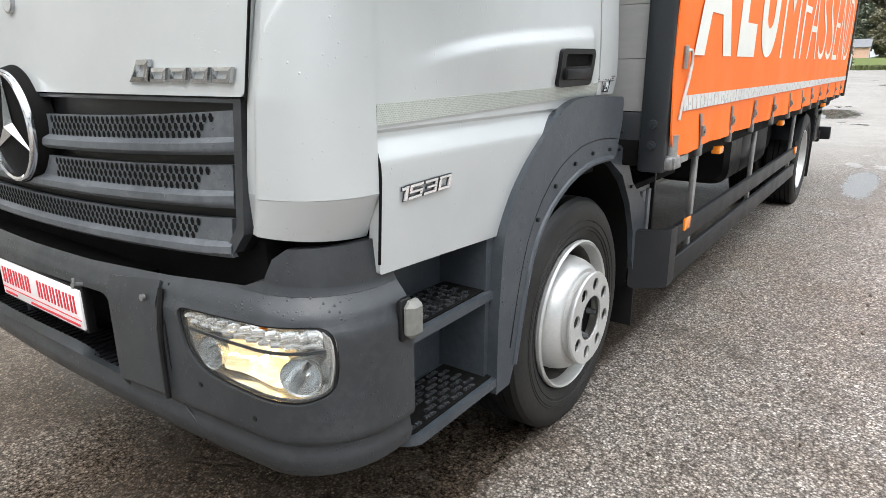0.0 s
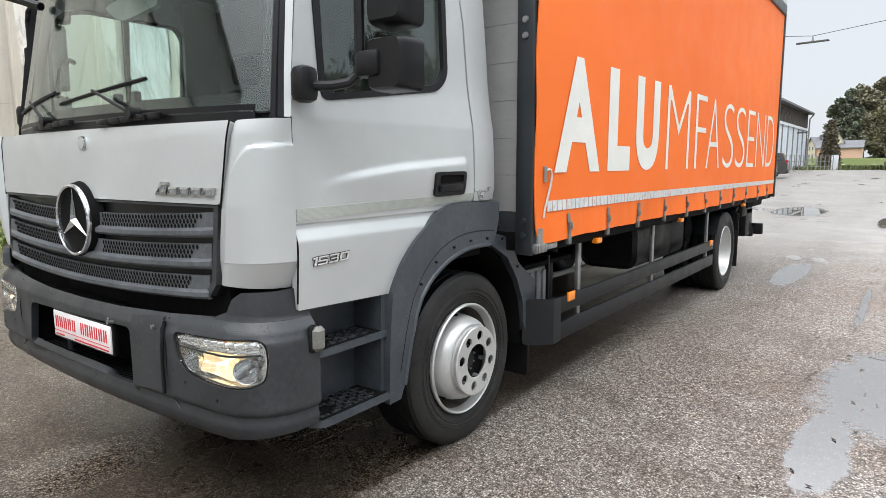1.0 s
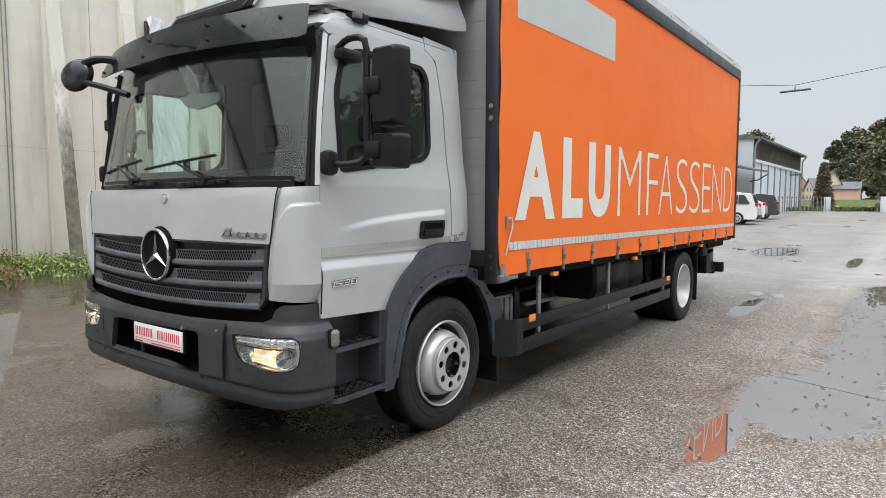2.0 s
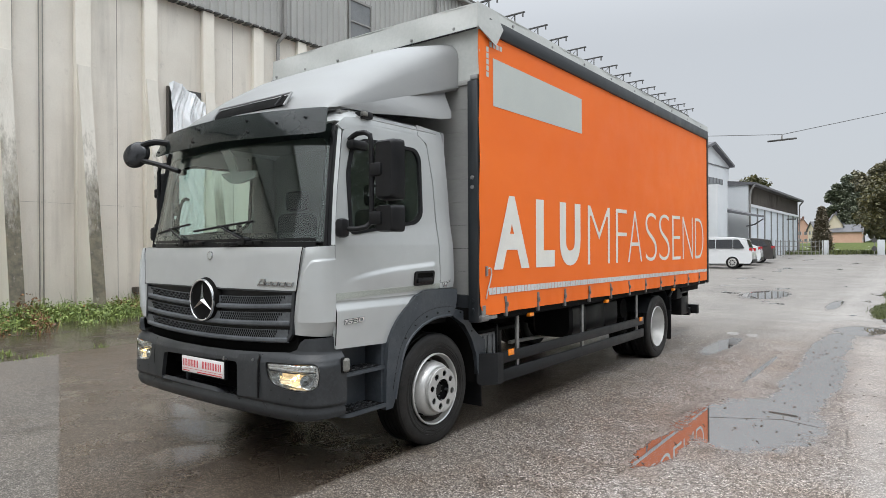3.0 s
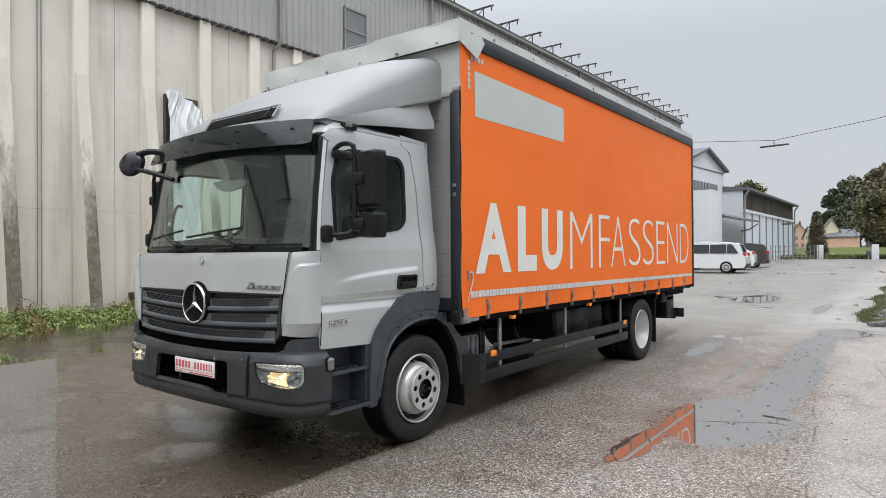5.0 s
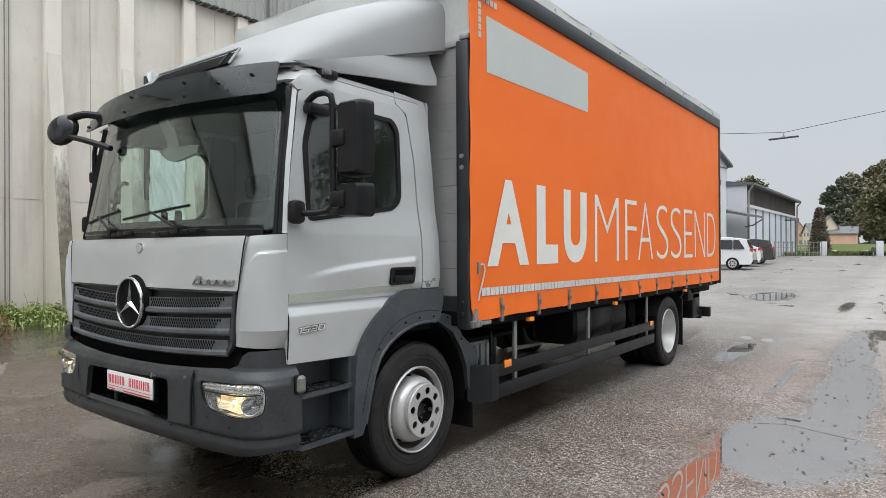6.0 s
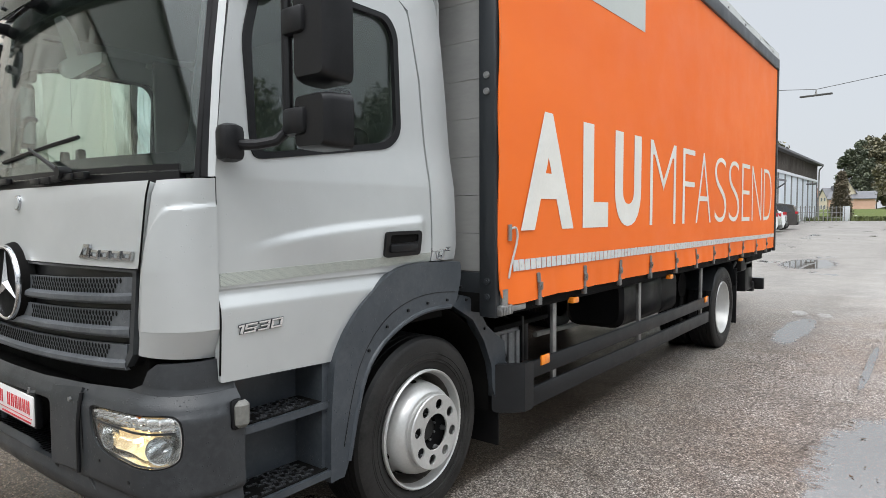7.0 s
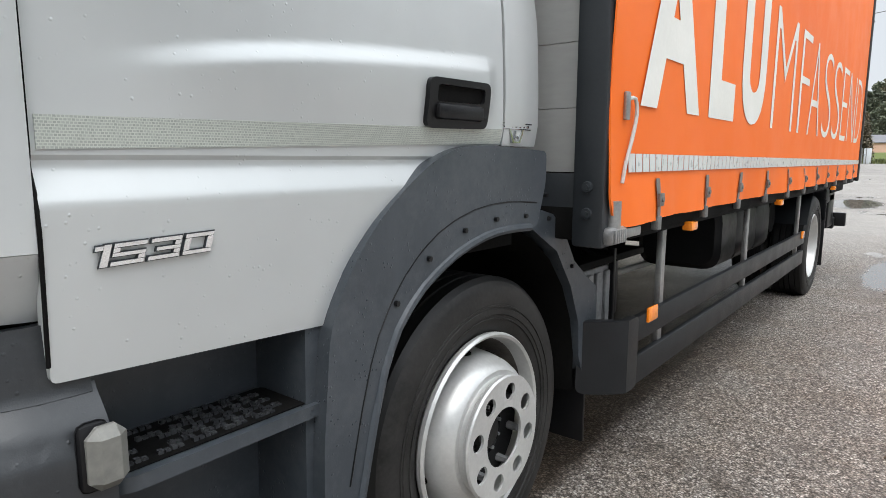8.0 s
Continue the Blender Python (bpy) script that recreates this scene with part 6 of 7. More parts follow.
for y in (0.9, 1.6, 2.3, 3.0, 3.7, 4.4, 5.1, 5.8, 6.5):
    part("eyelet", cyl(B(), (1.27, y, 3.345), (1.282, y, 3.345), 0.012, 0.012, 12), steel, sheet)
b = box(B(), -1.27, 1.27, BY1 + 0.002, BY1 + 0.03, 0.93, 3.26, 0.006)
part("rear_doors", b, light_grey, truck)


frame_parts = set(truck.children)

# ---- mirrors ----
def shell(bm, cx, cy, cz, w, h, d, m=None, bulge=0.35):
    """A rounded mirror housing, flat at the back (towards +y), bulging forward."""
    secs = []
    for t, g in ((0.0, 1.0), (0.35, 1.0), (0.7, 0.97), (0.9, 0.90), (1.0, 0.80)):
        ring = [(cx + px * g, cy - d * t, cz + pz * (0.5 + 0.5 * g)) for px, pz in rounded([(-w / 2, -h / 2), (w / 2, -h / 2), (w / 2, h / 2), (-w / 2, h / 2)], min(w, h) * 0.17, 4)]
        secs.append(ring)
    n0 = len(bm.verts)
    loft(bm, secs)
    if m is not None:
        bm.verts.ensure_lookup_table()
        for v in bm.verts[n0:]:
            v.co = m @ v.co
    return bm


def side_mirror(s, folded=False):
    ax, ay = s * 1.305, -0.83
    b = B()
    tube(b, [(s * 1.07, -0.84, 2.185), (s * 1.16, -0.86, 2.215), (ax - s * 0.022, ay - 0.03, 2.20), (ax - s * 0.022, ay - 0.03, 1.62), (s * 1.22, -0.93, 1.595), (s * 1.15, -0.955, 1.60)], 0.017, 10)
    mir = part("side_mirror", b, black, truck, "black main and wide-angle mirrors on a tubular arm")
    b = box(B(), min(s * 1.06, s * 1.13), max(s * 1.06, s * 1.13), -0.87, -0.72, 2.12, 2.18, 0.02)
    part("arm_bracket", b, black, mir)
    b = box(B(), min(s * 1.10, s * 1.17), max(s * 1.10, s * 1.17), -1.01, -0.93, 1.545, 1.665, 0.025)
    part("arm_foot", b, black, mir)
    turn = Matrix.Translation((ax, ay, 0)) @ Matrix.Rotation(radians(-62 if folded else 0), 4, "Z") @ Matrix.Translation((-ax, -ay, 0))
    for nm, cz, h in (("main_housing", 1.965, 0.375), ("wide_angle_housing", 1.662, 0.168)):
        c = s * 1.392
        part(nm, shell(B(), c, ay + 0.07, cz, 0.160, h, 0.11, turn), black, mir)
        g = box(B(), c - 0.068, c + 0.068, ay + 0.071, ay + 0.075, cz - h * 0.43, cz + h * 0.43)
        for v in g.verts:
            v.co = turn @ v.co
        part("mirror_glass", g, chrome, mir)
        part("clamp", box(B(), min(ax - s * 0.028, ax + s * 0.075), max(ax - s * 0.028, ax + s * 0.075), ay - 0.055, ay + 0.03, cz - 0.04, cz + 0.045, 0.016, turn), black, mir)


side_mirror(1)
side_mirror(-1, True)
# front mirror on its two arms, at the passenger's corner
b = B()
tube(b, [(-0.80, -1.02, 2.33), (-0.92, -1.09, 2.350), (-1.03, -1.13, 2.325)], 0.026)
tube(b, [(-0.62, -1.05, 2.09), (-0.84, -1.12, 2.16), (-1.02, -1.14, 2.20)], 0.020)
fm = part("front_mirror", b, black, truck, "black front mirror on two arms")
tip = Matrix.Translation((-1.09, -1.15, 2.252)) @ Matrix.Rotation(radians(-18), 4, "Y") @ Matrix.Rotation(radians(24), 4, "Z")
for nm, size, ahead, mat, label in (("front_mirror_head", (0.125, 0.044, 0.108), 0.0, black, ""), ("front_mirror_glass", (0.114, 0.030, 0.097), -0.020, tinted_mirror, "curved mirror face")):
    sph = B()
    bmesh.ops.create_uvsphere(sph, u_segments=28, v_segments=18, radius=1)
    for v in sph.verts:
        v.co = tip @ Vector((v.co.x * size[0], ahead + v.co.y * size[1], v.co.z * size[2]))
    part(nm, sph, mat, fm, label, 60)

# ---- inside the cab ----
b = panel(rounded([(-0.93, -1.0), (0.93, -1.0), (0.93, -0.70), (0.75, -0.62), (-0.93, -0.66)], 0.05), lambda x, y: (x, y, 1.50 + 0.02 * math.cos(x * 3) - 0.5 * max(0, y + 0.75) ** 1.2), 0.06, 0.1, 0.06)
part("dashboard", b, black, truck, "black dashboard")
part("dash_front", box(B(), -0.95, 0.95, -1.0, -0.75, 0.96, 1.47, 0.03), black, truck)
b = lathe(B(), [(0.205, -0.014), (0.219, 0.0), (0.205, 0.014), (0.191, 0.0), (0.205, -0.014)], 36)
for v in b.verts:
    v.co = Vector((0.5, -0.55, 1.47)) + Matrix.Rotation(radians(62), 3, "X") @ Vector((v.co.y, v.co.z, v.co.x))
sw = part("steering_wheel", b, black, truck, "black steering wheel")
part("steering_hub", cyl(cyl(B(), (0.5, -0.53, 1.46), (0.5, -0.75, 1.30), 0.045, 0.06, 14), (0.32, -0.55, 1.47), (0.68, -0.55, 1.47), 0.014, seg=8), black, sw)
for x in (0.5, -0.5):
    seat = part("seat", box(B(), x - 0.24, x + 0.24, -0.48, 0.0, 1.10, 1.28, 0.06, seg=3), seat_cloth, truck, "dark cloth cab seat with headrest")
    part("backrest", box(B(), x - 0.23, x + 0.23, -0.05, 0.09, 1.22, 1.80, 0.06, seg=3), seat_cloth, seat)
    part("headrest", box(B(), x - 0.13, x + 0.13, -0.03, 0.07, 1.82, 2.0, 0.04, seg=3), seat_cloth, seat)
    part("seat_base", box(B(), x - 0.2, x + 0.2, -0.42, 0.05, 0.95, 1.10, 0.02), black, seat)
b = panel(rounded([(-0.20, 2.035), (0.0, 1.94), (0.22, 1.995), (0.22, 2.04), (-0.20, 2.045)], [0.01, 0.12, 0.02, 0.01, 0.01]), lambda x, z: (x, -0.93 - 0.05 * math.cos(x * 6), z), 0.03, 0.05, 0.05)
prism(b, [(-0.10, 2.04), (0.0, 2.04), (-0.06, 2.16), (-0.17, 2.26), (-0.24, 2.26)], "y", -0.94, -0.92)
part("inner_mirror", b, cab_lining, truck, "grey inner ramp mirror hung from the roof")
for x in (-0.12, 0.04):
    b = box(B(), x - 0.018, x + 0.018, -0.98, -0.945, 1.55, 1.66, 0.01)
    part("phone_clip", b, black, truck)
b = B()
tube(b, [(-0.97, -0.87, 1.70), (-0.95, -0.85, 1.86), (-0.95, -0.81, 1.91), (-0.97, -0.77, 1.90)], 0.014)
part("grab_handle", b, black, truck)

for o in set(truck.children) - frame_parts:
    o.location.y += 0.03


# ---- materials of the yard ----
def concrete(name, a, b, streak=1.0):
    """Old precast concrete: drifting tone, run-down dirt, fine pits."""
    k = Nodes(name)
    big = k.noise(0.6, 5, 0.6)
    run = k.noise(1.0, 4, 0.6, k.coords((2.4, 2.4, 0.22)))
    fine = k.noise(28, 3, 0.7)
    base = k.ramp(k.math("ADD", k.math("MULTIPLY", big, 0.7), k.math("MULTIPLY", fine, 0.3)), [(0.35, a), (0.65, b)])
    base = k.mix(k.math("MULTIPLY", k.ramp(run, [(0.52, 0.0), (0.75, 1.0)]), 0.35 * streak), base, tuple(c * 0.55 for c in a))
    base = k.mix(k.math("MULTIPLY", k.ramp(k.noise(3.3, 5, 0.7), [(0.60, 0.0), (0.72, 1.0)]), 0.25 * streak), base, tuple(c * 0.6 for c in a))
    k.set(Base_Color=base, Roughness=0.85)
    k.bump(fine, 0.25, 0.01)
    return k.m


wall_conc = concrete("hall_concrete", (0.66, 0.62, 0.55), (0.78, 0.745, 0.67), 1.25)
pier_conc = concrete("pier_concrete", (0.68, 0.64, 0.56), (0.77, 0.735, 0.655), 0.6)


def stained_pier():
    """Pale buttress, dark and flaking where rain splashes up its foot."""
    k = Nodes("buttress_concrete")
    co = k.t.nodes.new("ShaderNodeTexCoord")
    sep = k.t.nodes.new("ShaderNodeSeparateXYZ")
    k.link(co.outputs["Object"], sep.inputs[0])
    n1, fine = k.noise(1.6, 5, 0.7, k.coords((2.0, 2.0, 0.6))), k.noise(10, 5, 0.75, k.coords((1.6, 1.6, 0.5)))
    base = k.ramp(n1, [(0.35, (0.64, 0.61, 0.54)), (0.65, (0.72, 0.69, 0.62))])
    up = k.math("ADD", k.math("MULTIPLY", sep.outputs[2], 0.24), k.math("ADD", k.math("MULTIPLY", k.math("SUBTRACT", n1, 0.5), 1.1), k.math("MULTIPLY", k.math("SUBTRACT", fine, 0.5), 0.7)))
    moss = k.ramp(up, [(0.42, 1.0), (0.78, 0.5), (1.08, 0.0)])
    base = k.mix(k.math("MULTIPLY", moss, 0.92), base, k.ramp(k.noise(5, 4, 0.7), [(0.35, (0.060, 0.054, 0.036)), (0.65, (0.17, 0.150, 0.098))]))
    flake = k.math("MULTIPLY", k.ramp(k.noise(9, 4, 0.6), [(0.63, 0.0), (0.66, 1.0)]), moss)
    base = k.mix(k.math("MULTIPLY", flake, 0.35), base, (0.48, 0.45, 0.39))
    k.set(Base_Color=base, Roughness=0.85)
    k.bump(fine, 0.4, 0.02)
    return k.m


buttress_mat = stained_pier()
cladding = surface("grey_cladding", (0.35, 0.35, 0.335), (0.42, 0.42, 0.40), 0.7, (0.45, 0.6), 20, 0.05, metallic=0.1)
dark_trim = surface("dark_trim", (0.05, 0.05, 0.048), (0.09, 0.088, 0.085), 3, (0.5, 0.7), 30, 0.1)
joint_grey = surface("joint_grey", (0.22, 0.21, 0.19), (0.34, 0.32, 0.29), 3, (0.7, 0.9), 30, 0.1)
zinc = surface("zinc_pipe", (0.24, 0.235, 0.225), (0.32, 0.315, 0.30), 4, (0.4, 0.6), 50, 0.08, metallic=0.4)
win_glass = surface("dusty_window", (0.16, 0.17, 0.175), (0.22, 0.23, 0.235), 2, (0.1, 0.2), 30, 0.03)
plaster = surface("white_plaster", (0.58, 0.61, 0.63), (0.67, 0.69, 0.71), 0.6, (0.75, 0.9), 25, 0.1)
barn_white = surface("white_sheeting", (0.56, 0.61, 0.66), (0.66, 0.70, 0.74), 0.4, (0.5, 0.65), 20, 0.05)
old_wood = surface("weathered_boards", (0.055, 0.047, 0.04), (0.12, 0.105, 0.09), 1.5, (0.75, 0.9), 16, 0.3, stretch=(4, 4, 0.3))
post_wood = surface("grey_brown_timber", (0.19, 0.165, 0.145), (0.31, 0.275, 0.245), 1.5, (0.75, 0.9), 16, 0.3, stretch=(4, 4, 0.3))
slate = surface("grey_roofing", (0.10, 0.10, 0.11), (0.16, 0.16, 0.17), 1.2, (0.5, 0.7), 12, 0.2)
roof_tiles = surface("brown_roof_tiles", (0.13, 0.075, 0.055), (0.21, 0.12, 0.09), 1.0, (0.7, 0.85), 6, 0.4)
pink_plaster = surface("pink_plaster", (0.58, 0.36, 0.27), (0.66, 0.43, 0.33), 0.4, (0.8, 0.9), 15, 0.1)
cream_plaster = surface("cream_plaster", (0.60, 0.52, 0.40), (0.68, 0.60, 0.48), 0.4, (0.8, 0.9), 15, 0.1)
foil = surface("pale_plastic_sheet", (0.76, 0.79, 0.81), (0.86, 0.88, 0.89), 2.5, (0.25, 0.4), 30, 0.2, coat=0.3)
bark = surface("bark", (0.045, 0.036, 0.028), (0.10, 0.082, 0.065), 6, (0.85, 0.95), 30, 0.6, dist=0.02, stretch=(1, 1, 0.25))
gravel_mat = surface("gravel", (0.07, 0.068, 0.066), (0.26, 0.255, 0.25), 40, (0.7, 0.9), 130, 0.6, dist=0.02)
tile_dark = surface("tail_glass", (0.012, 0.013, 0.015), (0.02, 0.021, 0.024), 4, (0.05, 0.1), 20, 0.01, coat=0.5)
car_grey = wet_paint("dark_car_paint", (0.05, 0.045, 0.042), (0.065, 0.06, 0.055), 0.4, 0.3, 0.2)


def leaf_mat(name, dark, light):
    k = Nodes(name)
    g = k.t.nodes.new("ShaderNodeNewGeometry")
    r = g.outputs["Random Per Island"]
    n = k.noise(0.7, 3)
    f = k.math("ADD", k.math("MULTIPLY", r, 0.6), k.math("MULTIPLY", n, 0.4))
    k.set(Base_Color=k.ramp(f, [(0.2, dark), (0.8, light)]), Roughness=0.55)
    return k.m


leaf_green = leaf_mat("broad_leaves", (0.020, 0.034, 0.013), (0.085, 0.105, 0.035))
# distance haze is mixed into leaf_dark and leaf_wood, which pales them
leaf_dark = leaf_mat("dark_leaves", (0.078, 0.095, 0.070), (0.165, 0.182, 0.118))
leaf_wood = leaf_mat("wooded_slope", (0.125, 0.125, 0.085), (0.24, 0.215, 0.130))
leaf_olive = leaf_mat("autumn_leaves", (0.045, 0.052, 0.020), (0.17, 0.150, 0.058))
leaf_conifer = leaf_mat("conifer_needles", (0.085, 0.076, 0.050), (0.20, 0.160, 0.105))
verge_grass = leaf_mat("verge_grass", (0.035, 0.050, 0.014), (0.14, 0.16, 0.045))
grass_mat = leaf_mat("grass_blades", (0.085, 0.135, 0.028), (0.30, 0.38, 0.11))
weed_red = leaf_mat("reddish_weeds", (0.12, 0.050, 0.026), (0.28, 0.15, 0.055))

# ---- hall beside the yard ----
HALL = pose(-11.72, 2.0, 0, 0, 0, -0.5)  # its face lies on the local plane x = 0, y runs along it
Y0, Y1 = -26.0, 46.1
hall = thing("hall", "long concrete hall with sloping buttresses and grey metal cladding above", "building", at=HALL)
b = B()
box(b, -10, 0, Y0, Y1, -0.2, 8.0)
part("hall_wall", b, wall_conc, hall)
pitch, first = 1.618, -0.93
k = -15
while first + k * pitch < Y1 - 1:
    y = first + k * pitch
    if -16 < y < 40:
        part("pier", box(B(), 0.0, 0.16, y, y + 0.34, 0, 7.98, 0.012), pier_conc, hall)
        prof = [(0.0, -0.05), (0.98, -0.05), (0.90, 0.6), (0.19, 5.78), (0.0, 5.84)]
        b = B()
        lo = [b.verts.new((x, y + 0.03, z)) for x, z in prof]
        hi = [b.verts.new((x, y + 0.31, z)) for x, z in prof]
        b.faces.new(lo)
        b.faces.new(hi[::-1])
        for i in range(len(prof)):
            b.faces.new((lo[i - 1], hi[i - 1], hi[i], lo[i]))
        but = part("buttress", b, pier_conc, hall, smooth=0)
        but.data.materials.append(buttress_mat)
        for poly in but.data.polygons:
            poly.material_index = 1 if poly.normal.x > 0.5 else 0
    k += 1
b = B()
k = -15
while first + k * pitch < 40:
    y = first + k * pitch + 0.36 + (pitch - 0.34) * (0.5 if k % 2 else 0.02)
    box(b, 0.0, 0.006, y, y + 0.010, 0, 7.95)
    k += 1
rnd = random.Random(31)
y = -16.0
while y < 40:
    run = rnd.uniform(0.3, 1.4)
    box(b, 0.0, 0.005, y, y + run, 2.552, 2.552 + rnd.uniform(0.003, 0.007))
    y += run + rnd.uniform(0.0, 0.5)
part("wall_joint", b, joint_grey, hall, smooth=0, kind="stuff")
# conduit pairs
b = B()
for y in (-0.03, 0.05):
    cyl(b, (0.03, y, 0), (0.03, y, 7.9), 0.012, seg=10)
part("conduit", b, joint_grey, hall)
# profiled cladding
b = B()
rowa, rowb = [], []
y = Y0
while y < Y1:
    for dy, x in ((0.0, 0.16), (0.10, 0.16), (0.13, 0.205), (0.22, 0.205), (0.25, 0.16)):
        rowa.append(b.verts.new((x, y + dy, 8.02)))
        rowb.append(b.verts.new((x, y + dy, 11.88)))
    y += 0.25
for i in range(1, len(rowa)):
    b.faces.new((rowa[i - 1], rowa[i], rowb[i], rowb[i - 1]))
part("cladding", b, cladding, hall, "grey profiled metal sheet", smooth=0)
b = B()
y = Y0
while y < Y1:
    box(b, 0.0, 0.24, y, y + 0.16, 7.985, 8.03)
    y += 0.25
part("drip_edge", b, dark_trim, hall, smooth=0, kind="stuff")
b = box(B(), -10.2, 0.15, Y0, Y1, 8.0, 11.87)
part("upper_wall", b, cladding, hall, smooth=0)
b = box(B(), -10.5, 0.42, Y0 - 0.3, Y1 + 0.1, 11.88, 12.00, 0.02)
part("roof_edge", b, dark_trim, hall)
b = box(B(), 0.25, 0.45, Y0, Y1 + 0.1, 11.76, 11.88, 0.03)
part("gutter", b, zinc, hall)
b = B()
cyl(b, (0.30, 6.56, 8.2), (0.30, 6.56, 11.8), 0.07, seg=12)
tube(b, [(0.30, 6.56, 8.3), (0.30, 6.56, 8.0), (0.12, 6.42, 7.75), (0.10, 6.42, 0.1)], 0.055, 10)
part("downpipe", b, zinc, hall, "grey zinc downpipe")
for y in (14.0, 27.5, 41.0):
    part("downpipe", cyl(B(), (0.30, y, 8.1), (0.30, y, 11.8), 0.06, seg=10), zinc, hall)
for y in (9.30, 22.0, 34.0):
    w = part("hall_window", box(B(), 0.16, 0.22, y, y + 1.02, 8.42, 9.96), win_glass, hall, "dusty metal window in the cladding")
    b = B()
    for a, c, d, e in ((y - 0.04, y + 0.03, 8.38, 10.0), (y + 0.99, y + 1.06, 8.38, 10.0), (y - 0.04, y + 1.06, 8.38, 8.45), (y - 0.04, y + 1.06, 9.93, 10.0), (y - 0.04, y + 1.06, 9.20, 9.25)):
        box(b, 0.20, 0.26, a, c, d, e)
    part("window_frame", b, zinc, w)
# brackets of the solar panels on the roof
y = 10.95
while y < Y1:
    b = box(B(), -0.25, 0.95, y, y + 0.10, 12.36, 12.41)
    box(b, 0.85, 0.90, y, y + 0.05, 12.16, 12.38)
    for xx in (0.0, 0.42):
        box(b, xx, xx + 0.04, y, y + 0.05, 11.98, 12.38)
    tube(b, [(0.02, y + 0.02, 12.0), (0.44, y + 0.02, 12.35)], 0.016, 6)
    part("panel_bracket", b, dark_trim, hall)
    y += 2.17
# boarded opening with a plastic sheet hung over it
part("opening", box(B(), 0.0, 0.03, 2.95, 4.0, 2.7, 5.75), dark_trim, hall)
part("opening_post", box(B(), 0.03, 0.12, 3.93, 4.07, 0, 5.55, 0.01), post_wood, hall, "grey-brown timber post")
part("opening_post", box(B(), 0.03, 0.10, 2.93, 2.985, 2.7, 5.75, 0.01), old_wood, hall)

stub = part("timber_stub", box(box(B(), -0.02, 0.34, 2.02, 2.30, 0.40, 0.54, 0.01), 0.30, 0.36, 1.98, 2.32, 0.38, 0.56, 0.005), old_wood)
stub.matrix_world = HALL
tagged(stub, "short weathered timber fixed to the hall wall", "timber")


def sheet_fn(y, z):
    lean = y + 0.10 * math.sin(z * 1.7) + 0.05 * math.sin(z * 4.1)
    folds = 0.55 * abs(noise.noise(Vector((lean * 9, z * 0.32, 3)))) + 0.34 * abs(noise.noise(Vector((y * 5.5 + z * 2.0, z * 0.8 - y, 1)))) + 0.10 * abs(noise.noise(Vector((y * 13 + 9 * z, z * 3, 6))))
    return (0.14 + 0.24 * folds, y, z)




plastic = part("plastic_sheet", panel([(2.98, 1.2), (3.90, 1.0), (3.91, 4.6), (3.95, 5.42), (3.80, 5.52), (3.62, 5.66), (3.45, 5.70), (3.25, 5.83), (3.05, 5.88), (2.93, 5.80), (2.99, 5.5), (3.03, 5.1), (3.01, 4.4)], sheet_fn, 0.004, 0.022, 0.03), foil)
plastic.matrix_world = HALL
tagged(plastic, "crumpled pale plastic sheet hung over the wall opening", "plastic sheet")


# ---- plants ----
def blades(bm, rnd, x, y, z, n, h, spread, lean=0.5, w=0.012):
    for _ in range(n):
        a = rnd.random() * math.tau
        px, py = x + rnd.gauss(0, spread), y + rnd.gauss(0, spread)
        hh = h * (0.4 + 0.8 * rnd.random())
        dx, dy = math.cos(a) * hh * lean * rnd.random(), math.sin(a) * hh * lean * rnd.random()
        c, s = math.cos(a + 1.57) * w, math.sin(a + 1.57) * w
        v = [bm.verts.new(p) for p in ((px - c, py - s, z), (px + c, py + s, z), (px + dx * 0.5 + c * 0.8, py + dy * 0.5 + s * 0.8, z + hh * 0.6), (px + dx, py + dy, z + hh), (px + dx * 0.5 - c * 0.8, py + dy * 0.5 - s * 0.8, z + hh * 0.6))]
        bm.faces.new(v)


def leaves(bm, rnd, centre, radius, n, size, flat=0.7):
    """Small folded leaves scattered through a clump."""
    c = Vector(centre)
    for _ in range(n):
        d = Vector((rnd.gauss(0, 1), rnd.gauss(0, 1), rnd.gauss(0, flat))).normalized() * radius * (0.45 + 0.6 * rnd.random())
        p = c + d
        a = Vector((rnd.gauss(0, 1), rnd.gauss(0, 1), rnd.gauss(0, 0.6))).normalized() * size * (0.6 + 0.8 * rnd.random())
        s = a.cross(Vector((rnd.gauss(0, 1), rnd.gauss(0, 1), 1))).normalized() * a.length * 0.55
        v = [bm.verts.new(q) for q in (p - a, p + s, p + a, p - s)]
        bm.faces.new(v)


rnd = random.Random(11)
b, b2 = B(), B()
for i in range(1700):
    y = -10 + 22 * rnd.random()
    x = 0.30 + abs(rnd.gauss(0, 1.05))
    p = HALL @ Vector((x, y, 0))
    bush = max(0.0, noise.noise(Vector((y * 0.7, 4.0, x)))) + 0.35
    hh = (0.12 + 0.22 * rnd.random()) * (0.6 + bush) * (1.15 if x < 1.2 else 0.7 if x < 2.2 else 0.4)
    mine = b if rnd.random() < 0.88 - 0.22 * (noise.noise(Vector((y * 0.9, 9.0, 0))) > 0.1) else b2
    blades(mine, rnd, p.x, p.y, 0, 18, hh, 0.13, 0.9, 0.008)
    if rnd.random() < 0.85:
        leaves(mine, rnd, (p.x, p.y, 0.06 + 0.8 * hh * rnd.random()), 0.12 + 0.12 * bush, 34, 0.032)
    if rnd.random() < 0.02:
        blades(b, rnd, p.x, p.y, 0, 5, 0.62, 0.05, 0.4, 0.007)
tagged(part("grass_strip", b, grass_mat, smooth=0), "green grass and weeds along the hall wall", "grass", kind="stuff")
